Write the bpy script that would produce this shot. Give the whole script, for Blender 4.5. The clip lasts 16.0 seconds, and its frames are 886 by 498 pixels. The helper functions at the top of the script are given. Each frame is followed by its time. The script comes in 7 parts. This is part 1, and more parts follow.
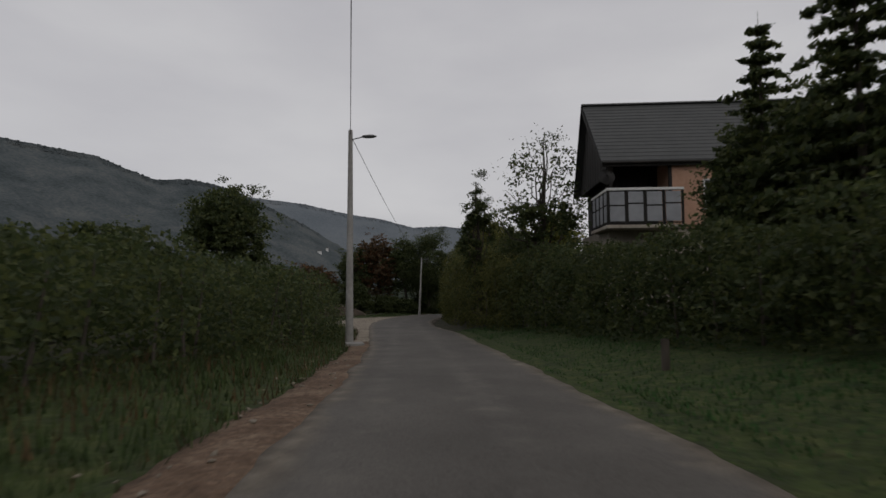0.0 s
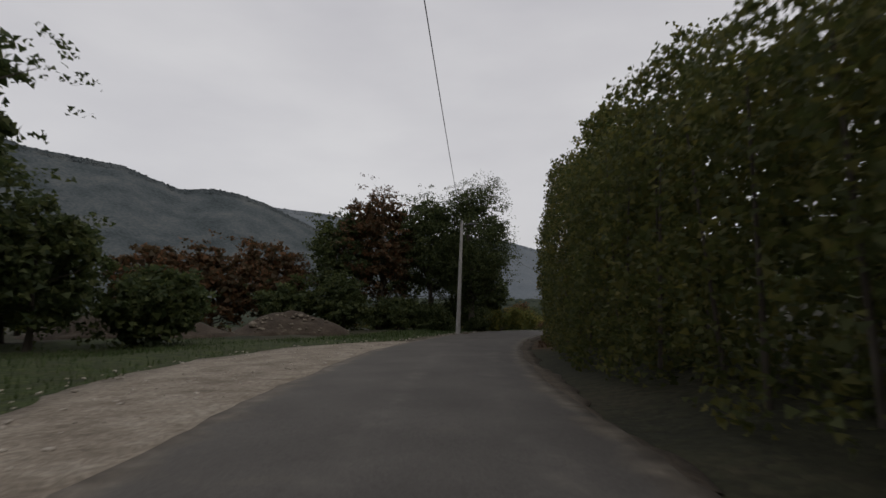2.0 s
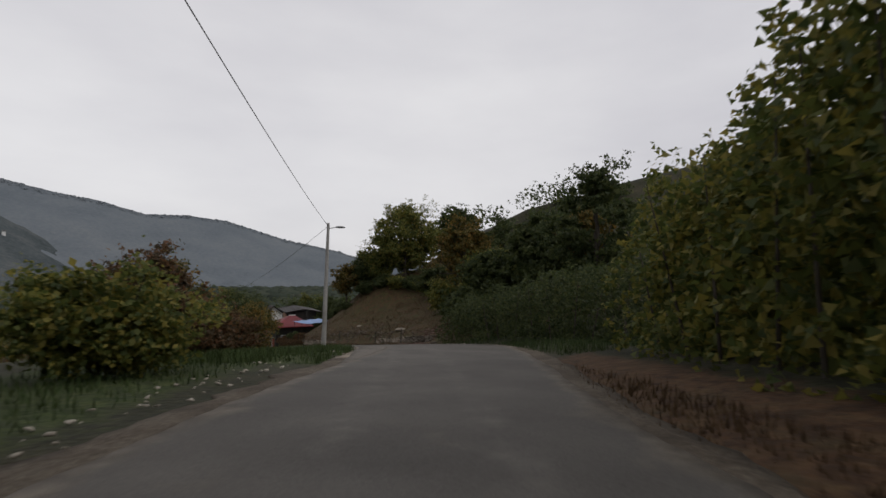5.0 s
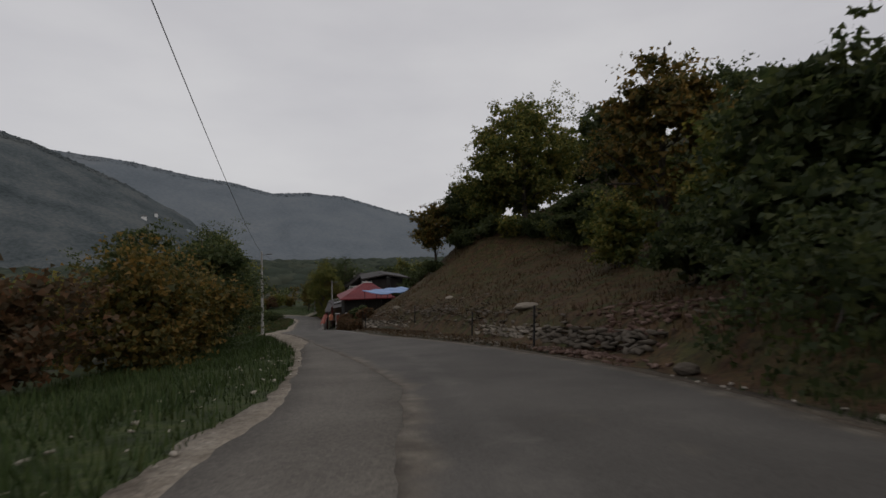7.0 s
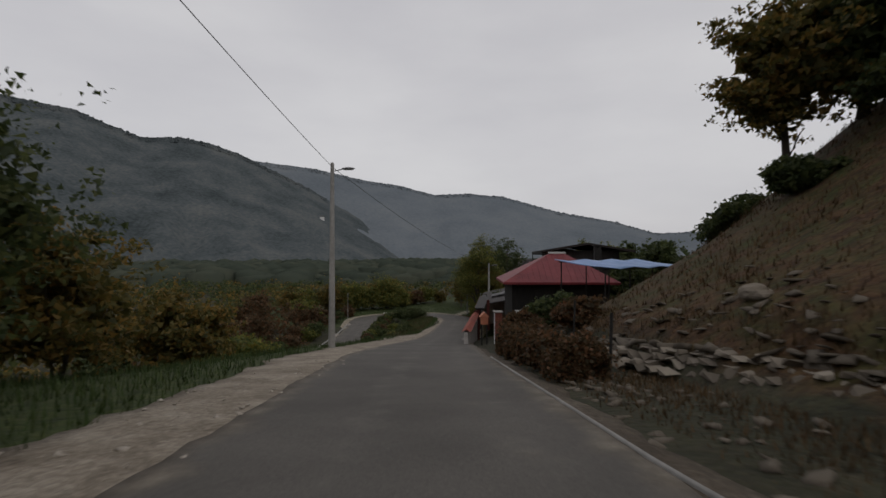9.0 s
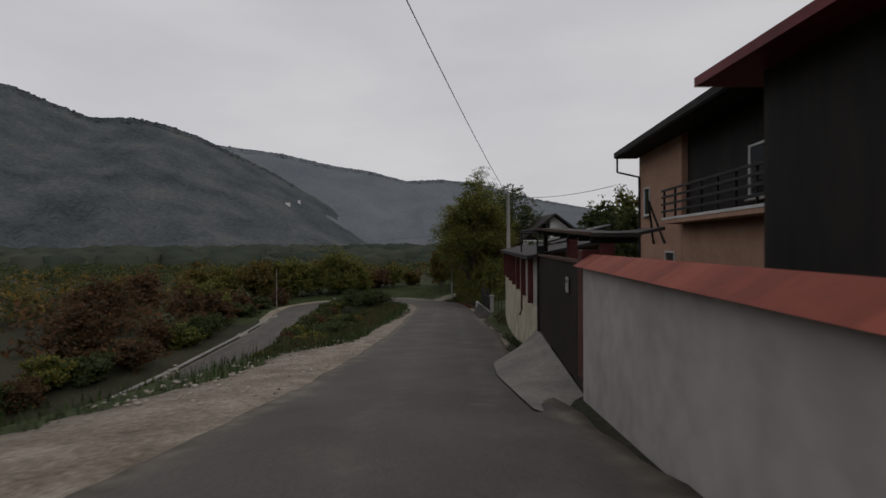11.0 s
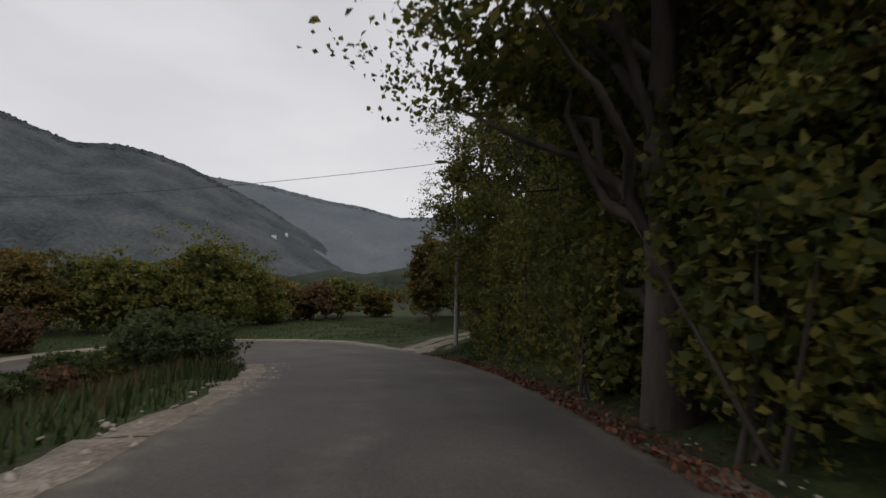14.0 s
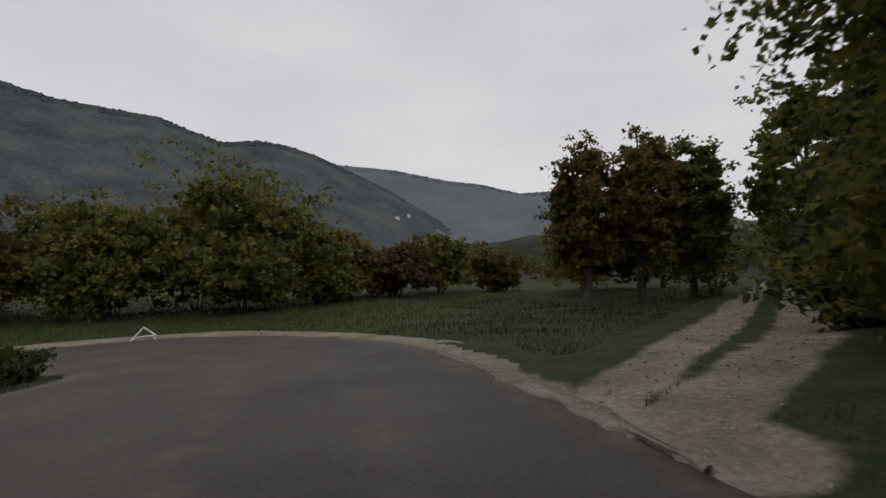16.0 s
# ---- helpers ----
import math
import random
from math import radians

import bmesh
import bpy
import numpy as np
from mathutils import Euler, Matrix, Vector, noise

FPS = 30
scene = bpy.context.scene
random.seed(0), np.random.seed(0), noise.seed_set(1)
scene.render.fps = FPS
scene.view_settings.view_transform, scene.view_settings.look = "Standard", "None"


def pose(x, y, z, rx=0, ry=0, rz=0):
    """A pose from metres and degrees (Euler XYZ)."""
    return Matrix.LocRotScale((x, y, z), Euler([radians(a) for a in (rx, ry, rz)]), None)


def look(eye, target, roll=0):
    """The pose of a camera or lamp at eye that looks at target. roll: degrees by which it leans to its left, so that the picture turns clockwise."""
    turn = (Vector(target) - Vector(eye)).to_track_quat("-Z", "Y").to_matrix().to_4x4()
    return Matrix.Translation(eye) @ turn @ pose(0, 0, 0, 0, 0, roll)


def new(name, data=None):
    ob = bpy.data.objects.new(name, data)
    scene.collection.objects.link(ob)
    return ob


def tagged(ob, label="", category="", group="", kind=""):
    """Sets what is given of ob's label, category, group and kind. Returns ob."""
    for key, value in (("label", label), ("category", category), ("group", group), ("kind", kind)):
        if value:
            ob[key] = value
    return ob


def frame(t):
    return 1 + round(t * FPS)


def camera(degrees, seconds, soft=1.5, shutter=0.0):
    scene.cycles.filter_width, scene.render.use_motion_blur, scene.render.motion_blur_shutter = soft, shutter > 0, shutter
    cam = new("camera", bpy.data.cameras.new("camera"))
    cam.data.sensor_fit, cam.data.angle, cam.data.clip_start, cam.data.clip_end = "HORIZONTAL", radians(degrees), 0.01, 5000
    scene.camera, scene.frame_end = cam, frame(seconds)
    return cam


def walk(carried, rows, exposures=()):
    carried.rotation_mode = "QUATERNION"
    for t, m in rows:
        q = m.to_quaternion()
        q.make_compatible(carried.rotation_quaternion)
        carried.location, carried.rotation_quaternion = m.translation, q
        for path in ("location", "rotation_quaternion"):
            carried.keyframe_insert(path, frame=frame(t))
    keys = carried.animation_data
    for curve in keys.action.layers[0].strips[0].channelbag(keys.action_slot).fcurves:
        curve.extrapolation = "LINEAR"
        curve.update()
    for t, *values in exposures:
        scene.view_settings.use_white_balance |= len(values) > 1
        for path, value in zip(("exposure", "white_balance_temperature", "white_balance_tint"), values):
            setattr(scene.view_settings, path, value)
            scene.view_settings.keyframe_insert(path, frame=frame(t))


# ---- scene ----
# seconds, place of the eye, yaw to the left, pitch, roll
PATH = [
    (0.0, 0.00, 0.00, 0.00, -5.1, 3.4, -0.3),
    (0.5, 0.42, 9.15, -0.62, -3.5, 3.4, -0.8),
    (1.0, 0.58, 18.31, -1.20, -1.8, 4.0, 0.7),
    (1.5, 0.56, 27.23, -1.65, -0.9, 4.9, 0.2),
    (2.0, 0.56, 36.01, -2.03, -2.3, 4.8, -0.0),
    (2.5, 0.93, 44.63, -2.43, -5.9, 4.6, 0.4),
    (3.0, 1.92, 53.04, -2.82, -10.6, 4.8, 1.1),
    (3.5, 3.68, 61.54, -3.21, -15.7, 4.8, 0.2),
    (4.2, 7.44, 73.48, -3.82, -22.3, 4.3, 0.5),
    (5.2, 15.42, 89.88, -4.91, -32.5, 3.6, 0.4),
    (6.3, 23.85, 105.53, -6.26, -26.3, 2.2, 0.6),
    (6.5, 24.97, 108.05, -6.52, -24.4, 1.9, 0.2),
    (7.0, 27.54, 115.11, -7.34, -19.3, 0.4, -0.8),
    (7.5, 29.66, 123.23, -8.38, -13.5, 0.1, 0.2),
    (8.0, 31.08, 132.08, -9.50, -8.1, 0.4, -0.4),
    (8.5, 31.78, 141.15, -10.57, -4.1, 0.8, -0.4),
    (9.0, 31.97, 149.76, -11.55, -1.6, 0.8, 0.0),
    (9.2, 31.95, 153.05, -11.92, -1.1, 0.8, 0.3),
    (10.2, 32.18, 169.24, -13.99, -3.7, -0.7, 0.3),
    (11.3, 33.02, 186.21, -16.33, -5.3, -0.4, -0.9),
    (11.5, 33.22, 189.17, -16.73, -5.9, -0.5, -1.3),
    (12.0, 33.84, 196.65, -17.70, -7.1, 0.4, -1.3),
    (12.5, 34.60, 204.47, -18.58, -7.5, 1.3, -1.7),
    (13.0, 35.40, 212.48, -19.31, -7.6, 2.9, -1.6),
    (13.5, 36.12, 219.88, -19.81, -6.8, 4.0, -0.3),
    (14.0, 36.62, 226.16, -20.16, -5.4, 4.2, 1.0),
    (14.5, 36.89, 231.43, -20.46, -3.1, 3.9, 1.3),
    (15.0, 36.94, 236.08, -20.77, -1.1, 3.1, 0.9),
    (15.3, 36.88, 238.75, -20.99, 0.8, 2.5, 0.5),
    (15.7, 36.62, 242.29, -21.31, 4.4, 1.7, -0.6),
    (16.0, 36.26, 244.91, -21.57, 8.2, 1.7, -0.6),
]
cam = camera(82.1, 16.0, soft=1.5, shutter=0.12)


def aim(x, y, z, yaw, pitch, roll):
    a, b = radians(yaw), radians(pitch)
    eye = Vector((x, y, z))
    return look(eye, eye + Vector((-math.sin(a) * math.cos(b), math.cos(a) * math.cos(b), math.sin(b))), roll)


walk(cam, [(r[0], aim(*r[1:])) for r in PATH],
     exposures=[(0, -0.35), (1, -0.2), (2.5, -0.12), (3.5, 0.12), (4.2, 0.42), (5.2, 0.0), (6.3, -0.25), (9.2, -0.2), (11.3, -0.25), (13.0, -0.24), (13.5, -0.32), (14.0, 0.08), (14.5, 0.18), (15.0, 0.17), (15.5, 0.12), (16.0, -0.04)])

# ---- world and light ----
world = bpy.data.worlds.new("overcast_sky")
scene.world = world
world.use_nodes = True
wn, wl = world.node_tree.nodes, world.node_tree.links
wn.clear()
w_out, w_bg = wn.new("ShaderNodeOutputWorld"), wn.new("ShaderNodeBackground")
w_sky = wn.new("ShaderNodeTexSky")
w_sky.sky_type, w_sky.sun_disc = "NISHITA", False
w_sky.sun_elevation, w_sky.sun_rotation = radians(38), radians(140)
w_sky.air_density, w_sky.dust_density = 1.0, 3.0
w_co, w_map = wn.new("ShaderNodeTexCoord"), wn.new("ShaderNodeMapping")
w_map.inputs["Scale"].default_value = (1.0, 1.0, 3.0)
w_noise = wn.new("ShaderNodeTexNoise")
w_noise.inputs["Scale"].default_value, w_noise.inputs["Detail"].default_value = 1.6, 6.0
w_ramp = wn.new("ShaderNodeValToRGB")
w_ramp.color_ramp.elements[0].position, w_ramp.color_ramp.elements[0].color = 0.3, (0.52, 0.51, 0.54, 1)
w_ramp.color_ramp.elements[1].position, w_ramp.color_ramp.elements[1].color = 0.75, (0.68, 0.67, 0.68, 1)
w_gain = wn.new("ShaderNodeMix")
w_gain.data_type, w_gain.blend_type = "RGBA", "MULTIPLY"
w_gain.inputs[0].default_value = 1.0
w_gain.inputs[7].default_value = (11, 11, 11, 1)
w_mix = wn.new("ShaderNodeMix")
w_mix.data_type = "RGBA"
w_mix.inputs[0].default_value = 0.93
wl.new(w_co.outputs["Generated"], w_map.inputs["Vector"])
wl.new(w_map.outputs["Vector"], w_noise.inputs["Vector"])
wl.new(w_noise.outputs["Fac"], w_ramp.inputs["Fac"])
wl.new(w_ramp.outputs["Color"], w_gain.inputs[6])
wl.new(w_sky.outputs["Color"], w_mix.inputs[6])
wl.new(w_gain.outputs[2], w_mix.inputs[7])
wl.new(w_mix.outputs[2], w_bg.inputs["Color"])
w_bg.inputs["Strength"].default_value = 0.1
wl.new(w_bg.outputs["Background"], w_out.inputs["Surface"])

sun = new("sun", bpy.data.lights.new("sun", "SUN"))
sun.data.energy, sun.data.angle, sun.data.color = 0.5, radians(25), (1.0, 0.97, 0.92)
sun.matrix_world = look((0, 0, 0), (math.sin(radians(140)) * -0.78, -math.cos(radians(140)) * 0.78, -0.62))


# ---- materials ----
def material(name, stops, scale=4.0, fine=40.0, rough=0.85, bump=0.3, depth=0.02, metal=0.0, island=0.0, piece=0.0, stretch=(1, 1, 1), spec=0.3, thin=0.0):
    """A surface with colour stops over two scales of noise, and fine relief. island, piece: how far each leaf or piece goes its own way."""
    m = bpy.data.materials.new(name)
    m.use_nodes = True
    n, l = m.node_tree.nodes, m.node_tree.links
    b = n["Principled BSDF"]
    b.inputs["Roughness"].default_value, b.inputs["Metallic"].default_value = rough, metal
    b.inputs["Specular IOR Level"].default_value = spec
    co, mp = n.new("ShaderNodeTexCoord"), n.new("ShaderNodeMapping")
    mp.inputs["Scale"].default_value = stretch
    geo, info = n.new("ShaderNodeNewGeometry"), n.new("ShaderNodeObjectInfo")
    l.new(geo.outputs["Position"], mp.inputs["Vector"])
    big, small = n.new("ShaderNodeTexNoise"), n.new("ShaderNodeTexNoise")
    big.inputs["Scale"].default_value, big.inputs["Detail"].default_value = scale * 0.1, 4.0
    small.inputs["Scale"].default_value, small.inputs["Detail"].default_value = fine * 0.1, 3.0
    l.new(mp.outputs["Vector"], big.inputs["Vector"])
    l.new(mp.outputs["Vector"], small.inputs["Vector"])

    def mixed(a, b_, k):
        x = n.new("ShaderNodeMix")
        x.inputs[0].default_value = k
        l.new(a, x.inputs[2])
        l.new(b_, x.inputs[3])
        return x.outputs[0]

    value = mixed(big.outputs["Fac"], small.outputs["Fac"], 0.4)
    if island:
        value = mixed(value, geo.outputs["Random Per Island"], island)
    if piece:
        value = mixed(value, info.outputs["Random"], piece)
    ramp = n.new("ShaderNodeValToRGB")
    lo, hi = (0.32, 0.68) if not (island or piece) else (0.2, 0.8)
    e = ramp.color_ramp.elements
    while len(e) < len(stops):
        e.new(0.5)
    for i, c in enumerate(stops):
        e[i].position = lo + (hi - lo) * i / max(1, len(stops) - 1)
        e[i].color = (*c, 1)
    l.new(value, ramp.inputs["Fac"])
    l.new(ramp.outputs["Color"], b.inputs["Base Color"])
    if bump:
        bp = n.new("ShaderNodeBump")
        bp.inputs["Strength"].default_value, bp.inputs["Distance"].default_value = bump, depth
        l.new(small.outputs["Fac"], bp.inputs["Height"])
        l.new(bp.outputs["Normal"], b.inputs["Normal"])
    if thin:
        # leaves let light through
        glow, both = n.new("ShaderNodeBsdfTranslucent"), n.new("ShaderNodeMixShader")
        both.inputs["Fac"].default_value = thin
        l.new(ramp.outputs["Color"], glow.inputs["Color"])
        l.new(b.outputs["BSDF"], both.inputs[1])
        l.new(glow.outputs["BSDF"], both.inputs[2])
        l.new(both.outputs["Shader"], n["Material Output"].inputs["Surface"])
    return m


def overgrown(m, mask, stops, scale):
    """Lays a second growth over a ground material where the mesh's mask says it grows, with a ragged edge."""
    n, l = m.node_tree.nodes, m.node_tree.links
    b = n["Principled BSDF"]
    below = b.inputs["Base Color"].links[0].from_socket
    at, geo, big, edge = n.new("ShaderNodeAttribute"), n.new("ShaderNodeNewGeometry"), n.new("ShaderNodeTexNoise"), n.new("ShaderNodeTexNoise")
    at.attribute_name = mask
    big.inputs["Scale"].default_value, big.inputs["Detail"].default_value = scale, 8.0
    edge.inputs["Scale"].default_value, edge.inputs["Detail"].default_value = 1.3, 6.0
    ramp = n.new("ShaderNodeValToRGB")
    e = ramp.color_ramp.elements
    e.new(0.5)
    for i, c in enumerate(stops):
        e[i].position, e[i].color = 0.3 + 0.2 * i, (*c, 1)
    add, fit, mix = n.new("ShaderNodeMath"), n.new("ShaderNodeMapRange"), n.new("ShaderNodeMix")
    mix.data_type = "RGBA"
    l.new(geo.outputs["Position"], big.inputs["Vector"])
    l.new(geo.outputs["Position"], edge.inputs["Vector"])
    l.new(at.outputs["Fac"], add.inputs[0])
    l.new(edge.outputs["Fac"], add.inputs[1])
    l.new(add.outputs[0], fit.inputs["Value"])
    fit.inputs["From Min"].default_value, fit.inputs["From Max"].default_value = 0.75, 1.15
    l.new(fit.outputs["Result"], mix.inputs[0])
    l.new(big.outputs["Fac"], ramp.inputs["Fac"])
    l.new(below, mix.inputs[6])
    l.new(ramp.outputs["Color"], mix.inputs[7])
    l.new(mix.outputs[2], b.inputs["Base Color"])
    return m


def stony(m, scale, light, dark, bump=0.6):
    """Lets single small stones show in a ground material: cells of their own tone, each a little raised."""
    n, l = m.node_tree.nodes, m.node_tree.links
    b = n["Principled BSDF"]
    below = b.inputs["Base Color"].links[0].from_socket
    geo, warp, cell, tone, mix, rise = (n.new("ShaderNode" + k) for k in ("NewGeometry", "TexNoise", "TexVoronoi", "MapRange", "Mix", "Bump"))
    cell.inputs["Scale"].default_value = scale
    warp.inputs["Scale"].default_value = scale * 0.7
    add = n.new("ShaderNodeVectorMath")
    add.operation = "MULTIPLY_ADD"
    add.inputs[1].default_value = (0.12, 0.12, 0.12)
    l.new(geo.outputs["Position"], warp.inputs["Vector"])
    l.new(warp.outputs["Color"], add.inputs[0])
    l.new(geo.outputs["Position"], add.inputs[2])
    l.new(add.outputs["Vector"], cell.inputs["Vector"])
    split = n.new("ShaderNodeSeparateColor")
    l.new(cell.outputs["Color"], split.inputs["Color"])
    l.new(split.outputs["Red"], tone.inputs["Value"])
    tone.inputs["To Min"].default_value, tone.inputs["To Max"].default_value = dark, light
    mix.data_type, mix.blend_type = "RGBA", "MULTIPLY"
    mix.inputs[0].default_value = 1.0
    l.new(below, mix.inputs[6])
    l.new(tone.outputs["Result"], mix.inputs[7])
    l.new(mix.outputs[2], b.inputs["Base Color"])
    rise.inputs["Strength"].default_value, rise.inputs["Distance"].default_value = bump, 0.4 / scale
    rise.invert = True
    l.new(cell.outputs["Distance"], rise.inputs["Height"])
    l.new(b.inputs["Normal"].links[0].from_socket, rise.inputs["Normal"])
    l.new(rise.outputs["Normal"], b.inputs["Normal"])
    return m


M = {}
M["asphalt"] = material("asphalt", [(0.056, 0.0504, 0.04368), (0.08064, 0.0728, 0.06384), (0.112, 0.1019, 0.0896)], 5, 300, 0.78, 0.5, 0.008)
overgrown(M["asphalt"], "wear", [(0.085, 0.078, 0.069), (0.108, 0.098, 0.086), (0.14, 0.127, 0.110)], 3.0)
overgrown(M["asphalt"], "dust", [(0.075, 0.062, 0.047), (0.125, 0.105, 0.082), (0.19, 0.165, 0.13)], 2.4)
stony(M["asphalt"], 60, 1.25, 0.78, 0.2)
M["asphalt_old"] = material("asphalt_old", [(0.085, 0.074, 0.062), (0.118, 0.105, 0.089), (0.155, 0.139, 0.118)], 5, 200, 0.88, 0.5, 0.01)
stony(M["asphalt_old"], 40, 1.3, 0.72, 0.3)
M["asphalt_fresh"] = material("dark_asphalt", [(0.026, 0.023, 0.020), (0.040, 0.036, 0.031), (0.060, 0.055, 0.048)], 8, 180, 0.85, 0.5, 0.012)
M["dirt"] = material("brown_roadside_dirt", [(0.045, 0.034, 0.023), (0.080, 0.063, 0.045), (0.135, 0.113, 0.086)], 10, 90, 0.95, 0.9, 0.03)
stony(M["dirt"], 26, 1.3, 0.7, 0.35)
M["clay"] = material("reddish_clay_dirt", [(0.070, 0.043, 0.026), (0.125, 0.080, 0.052), (0.20, 0.145, 0.10)], 14, 90, 0.95, 0.9, 0.04)
stony(M["clay"], 22, 1.3, 0.68, 0.4)
M["pale_track"] = material("pale_stony_track", [(0.16, 0.138, 0.10), (0.25, 0.217, 0.163), (0.34, 0.305, 0.24)], 9, 90, 0.95, 0.9, 0.03)
overgrown(M["pale_track"], "green", [(0.020, 0.032, 0.008), (0.034, 0.048, 0.012), (0.060, 0.062, 0.022)], 3.0)
stony(M["pale_track"], 24, 1.22, 0.76, 0.35)
M["gravel"] = material("gravel", [(0.125, 0.10, 0.074), (0.225, 0.19, 0.147), (0.33, 0.29, 0.235)], 12, 90, 0.95, 0.9, 0.03)
stony(M["gravel"], 26, 1.25, 0.72, 0.35)
M["soil"] = material("soil", [(0.016, 0.017, 0.009), (0.029, 0.029, 0.014), (0.047, 0.039, 0.023)], 3, 50, 0.95, 0.8, 0.05)
overgrown(M["soil"], "dry", [(0.034, 0.018, 0.009), (0.068, 0.036, 0.017), (0.086, 0.054, 0.025)], 2.2)
overgrown(M["soil"], "bare", [(0.085, 0.070, 0.050), (0.15, 0.128, 0.094), (0.22, 0.19, 0.145)], 3.0)
overgrown(M["soil"], "turf", [(0.018, 0.028, 0.006), (0.032, 0.046, 0.010), (0.050, 0.058, 0.016)], 2.6)
stony(M["soil"], 9, 1.3, 0.7, 0.3)
M["grass"] = material("grass_blades", [(0.019, 0.036, 0.008), (0.034, 0.058, 0.013), (0.060, 0.076, 0.021)], 3, 20, 0.8, 0.0, island=0.5)
M["lawn"] = material("bright_verge_grass", [(0.016, 0.050, 0.012), (0.028, 0.080, 0.018), (0.055, 0.10, 0.026)], 3, 20, 0.8, 0.0, island=0.45)
M["dry_grass"] = material("dry_grass", [(0.040, 0.025, 0.011), (0.074, 0.044, 0.019), (0.115, 0.072, 0.033)], 3, 20, 0.85, 0.0, island=0.5)
M["leaf_dark"] = material("dark_leaves", [(0.036, 0.052, 0.020), (0.060, 0.080, 0.028), (0.110, 0.122, 0.040)], 4, 20, 0.65, 0.0, island=0.55, spec=0.35, thin=0.5)
M["leaf_olive"] = material("olive_leaves", [(0.0492, 0.0753, 0.0196), (0.1277, 0.1441, 0.0360), (0.2833, 0.2324, 0.0492)], 4, 20, 0.65, 0.0, island=0.55, spec=0.35, thin=0.5)
M["leaf_autumn"] = material("autumn_leaves", [(0.050, 0.056, 0.017), (0.125, 0.105, 0.028), (0.27, 0.160, 0.040)], 5, 20, 0.65, 0.0, island=0.55, spec=0.35, thin=0.5)
M["leaf_hedge"] = material("hedge_leaves", [(0.044, 0.058, 0.019), (0.085, 0.097, 0.028), (0.19, 0.165, 0.044)], 7, 24, 0.65, 0.0, island=0.4, spec=0.35, thin=0.5)
M["leaf_ivy"] = material("browning_ivy_leaves", [(0.050, 0.062, 0.016), (0.120, 0.120, 0.030), (0.29, 0.185, 0.048)], 6, 24, 0.65, 0.0, island=0.45, spec=0.35, thin=0.5)
M["leaf_red"] = material("red_brown_leaves", [(0.045, 0.038, 0.019), (0.098, 0.062, 0.030), (0.19, 0.092, 0.044)], 5, 20, 0.65, 0.0, island=0.55, spec=0.35, thin=0.5)
M["bark"] = material("bark", [(0.035, 0.028, 0.022), (0.07, 0.058, 0.046), (0.11, 0.095, 0.08)], 10, 60, 0.95, 0.9, 0.03, stretch=(1, 1, 0.25))
M["concrete"] = material("grey_concrete", [(0.20, 0.195, 0.18), (0.27, 0.26, 0.245), (0.34, 0.33, 0.31)], 6, 60, 0.9, 0.3, 0.008)
# the bluish grey of aerial haze is mixed into this slope's base colour
M["hill_near"] = material("haze_tinted_slope", [(0.042, 0.052, 0.054), (0.082, 0.094, 0.098), (0.128, 0.134, 0.130)], 0.14, 1.9, 1.0, 0.7, 5.0, spec=0.0)
# paler and bluer again: the far ridge's haze is painted into its base colour
M["hill_far"] = material("far_haze_tinted_slope", [(0.112, 0.129, 0.145), (0.138, 0.155, 0.170), (0.164, 0.178, 0.188)], 0.09, 1.3, 1.0, 0.5, 5.0, spec=0.0)
M["wire"] = material("wire", [(0.03, 0.03, 0.03), (0.05, 0.05, 0.05)], bump=0.0)
M["steel"] = material("dull_steel", [(0.10, 0.10, 0.10), (0.16, 0.16, 0.16)], 10, 50, 0.55, 0.1, metal=0.6)


# ---- small mesh helpers ----
def quick_mesh(name, verts, faces, mat, smooth=False):
    """A mesh from arrays: verts (n, 3) and faces (m, k)."""
    verts, faces = np.asarray(verts, np.float32), np.asarray(faces, np.int32)
    me = bpy.data.meshes.new(name)
    k = faces.shape[1]
    me.vertices.add(len(verts))
    me.vertices.foreach_set("co", verts.ravel())
    me.loops.add(faces.size)
    me.loops.foreach_set("vertex_index", faces.ravel())
    me.polygons.add(len(faces))
    me.polygons.foreach_set("loop_start", np.arange(0, faces.size, k, dtype=np.int32))
    if smooth:
        me.polygons.foreach_set("use_smooth", np.ones(len(faces), bool))
    me.materials.append(mat)
    me.update(calc_edges=True)
    return me


def part(name, bm, mat, parent=None, label=""):
    """Links a bmesh as one mesh object under a thing or a part."""
    me = bpy.data.meshes.new(name)
    bm.to_mesh(me)
    bm.free()
    me.materials.append(mat)
    ob = new(name, me)
    ob.parent = parent
    return tagged(ob, label)


def base(name, x, y, z, turn=0.0, label="", category="", group="", kind=""):
    """The Empty at the foot of a thing; turn in degrees."""
    ob = new(name)
    ob.matrix_world = pose(x, y, z, 0, 0, turn)
    return tagged(ob, label, category, group, kind)


def box(bm, lo, hi, bevel=0.0):
    lo, hi = Vector(lo), Vector(hi)
    r = bmesh.ops.create_cube(bm, size=1.0)
    vs = r["verts"]
    for v in vs:
        v.co = Vector([(lo[i] + hi[i]) / 2 + v.co[i] * (hi[i] - lo[i]) for i in range(3)])
    if bevel:
        es = list({e for v in vs for e in v.link_edges})
        bmesh.ops.bevel(bm, geom=es, offset=bevel, segments=1, affect="EDGES")
    return bm


def one_box(lo, hi, bevel=0.01):
    return box(bmesh.new(), lo, hi, bevel)


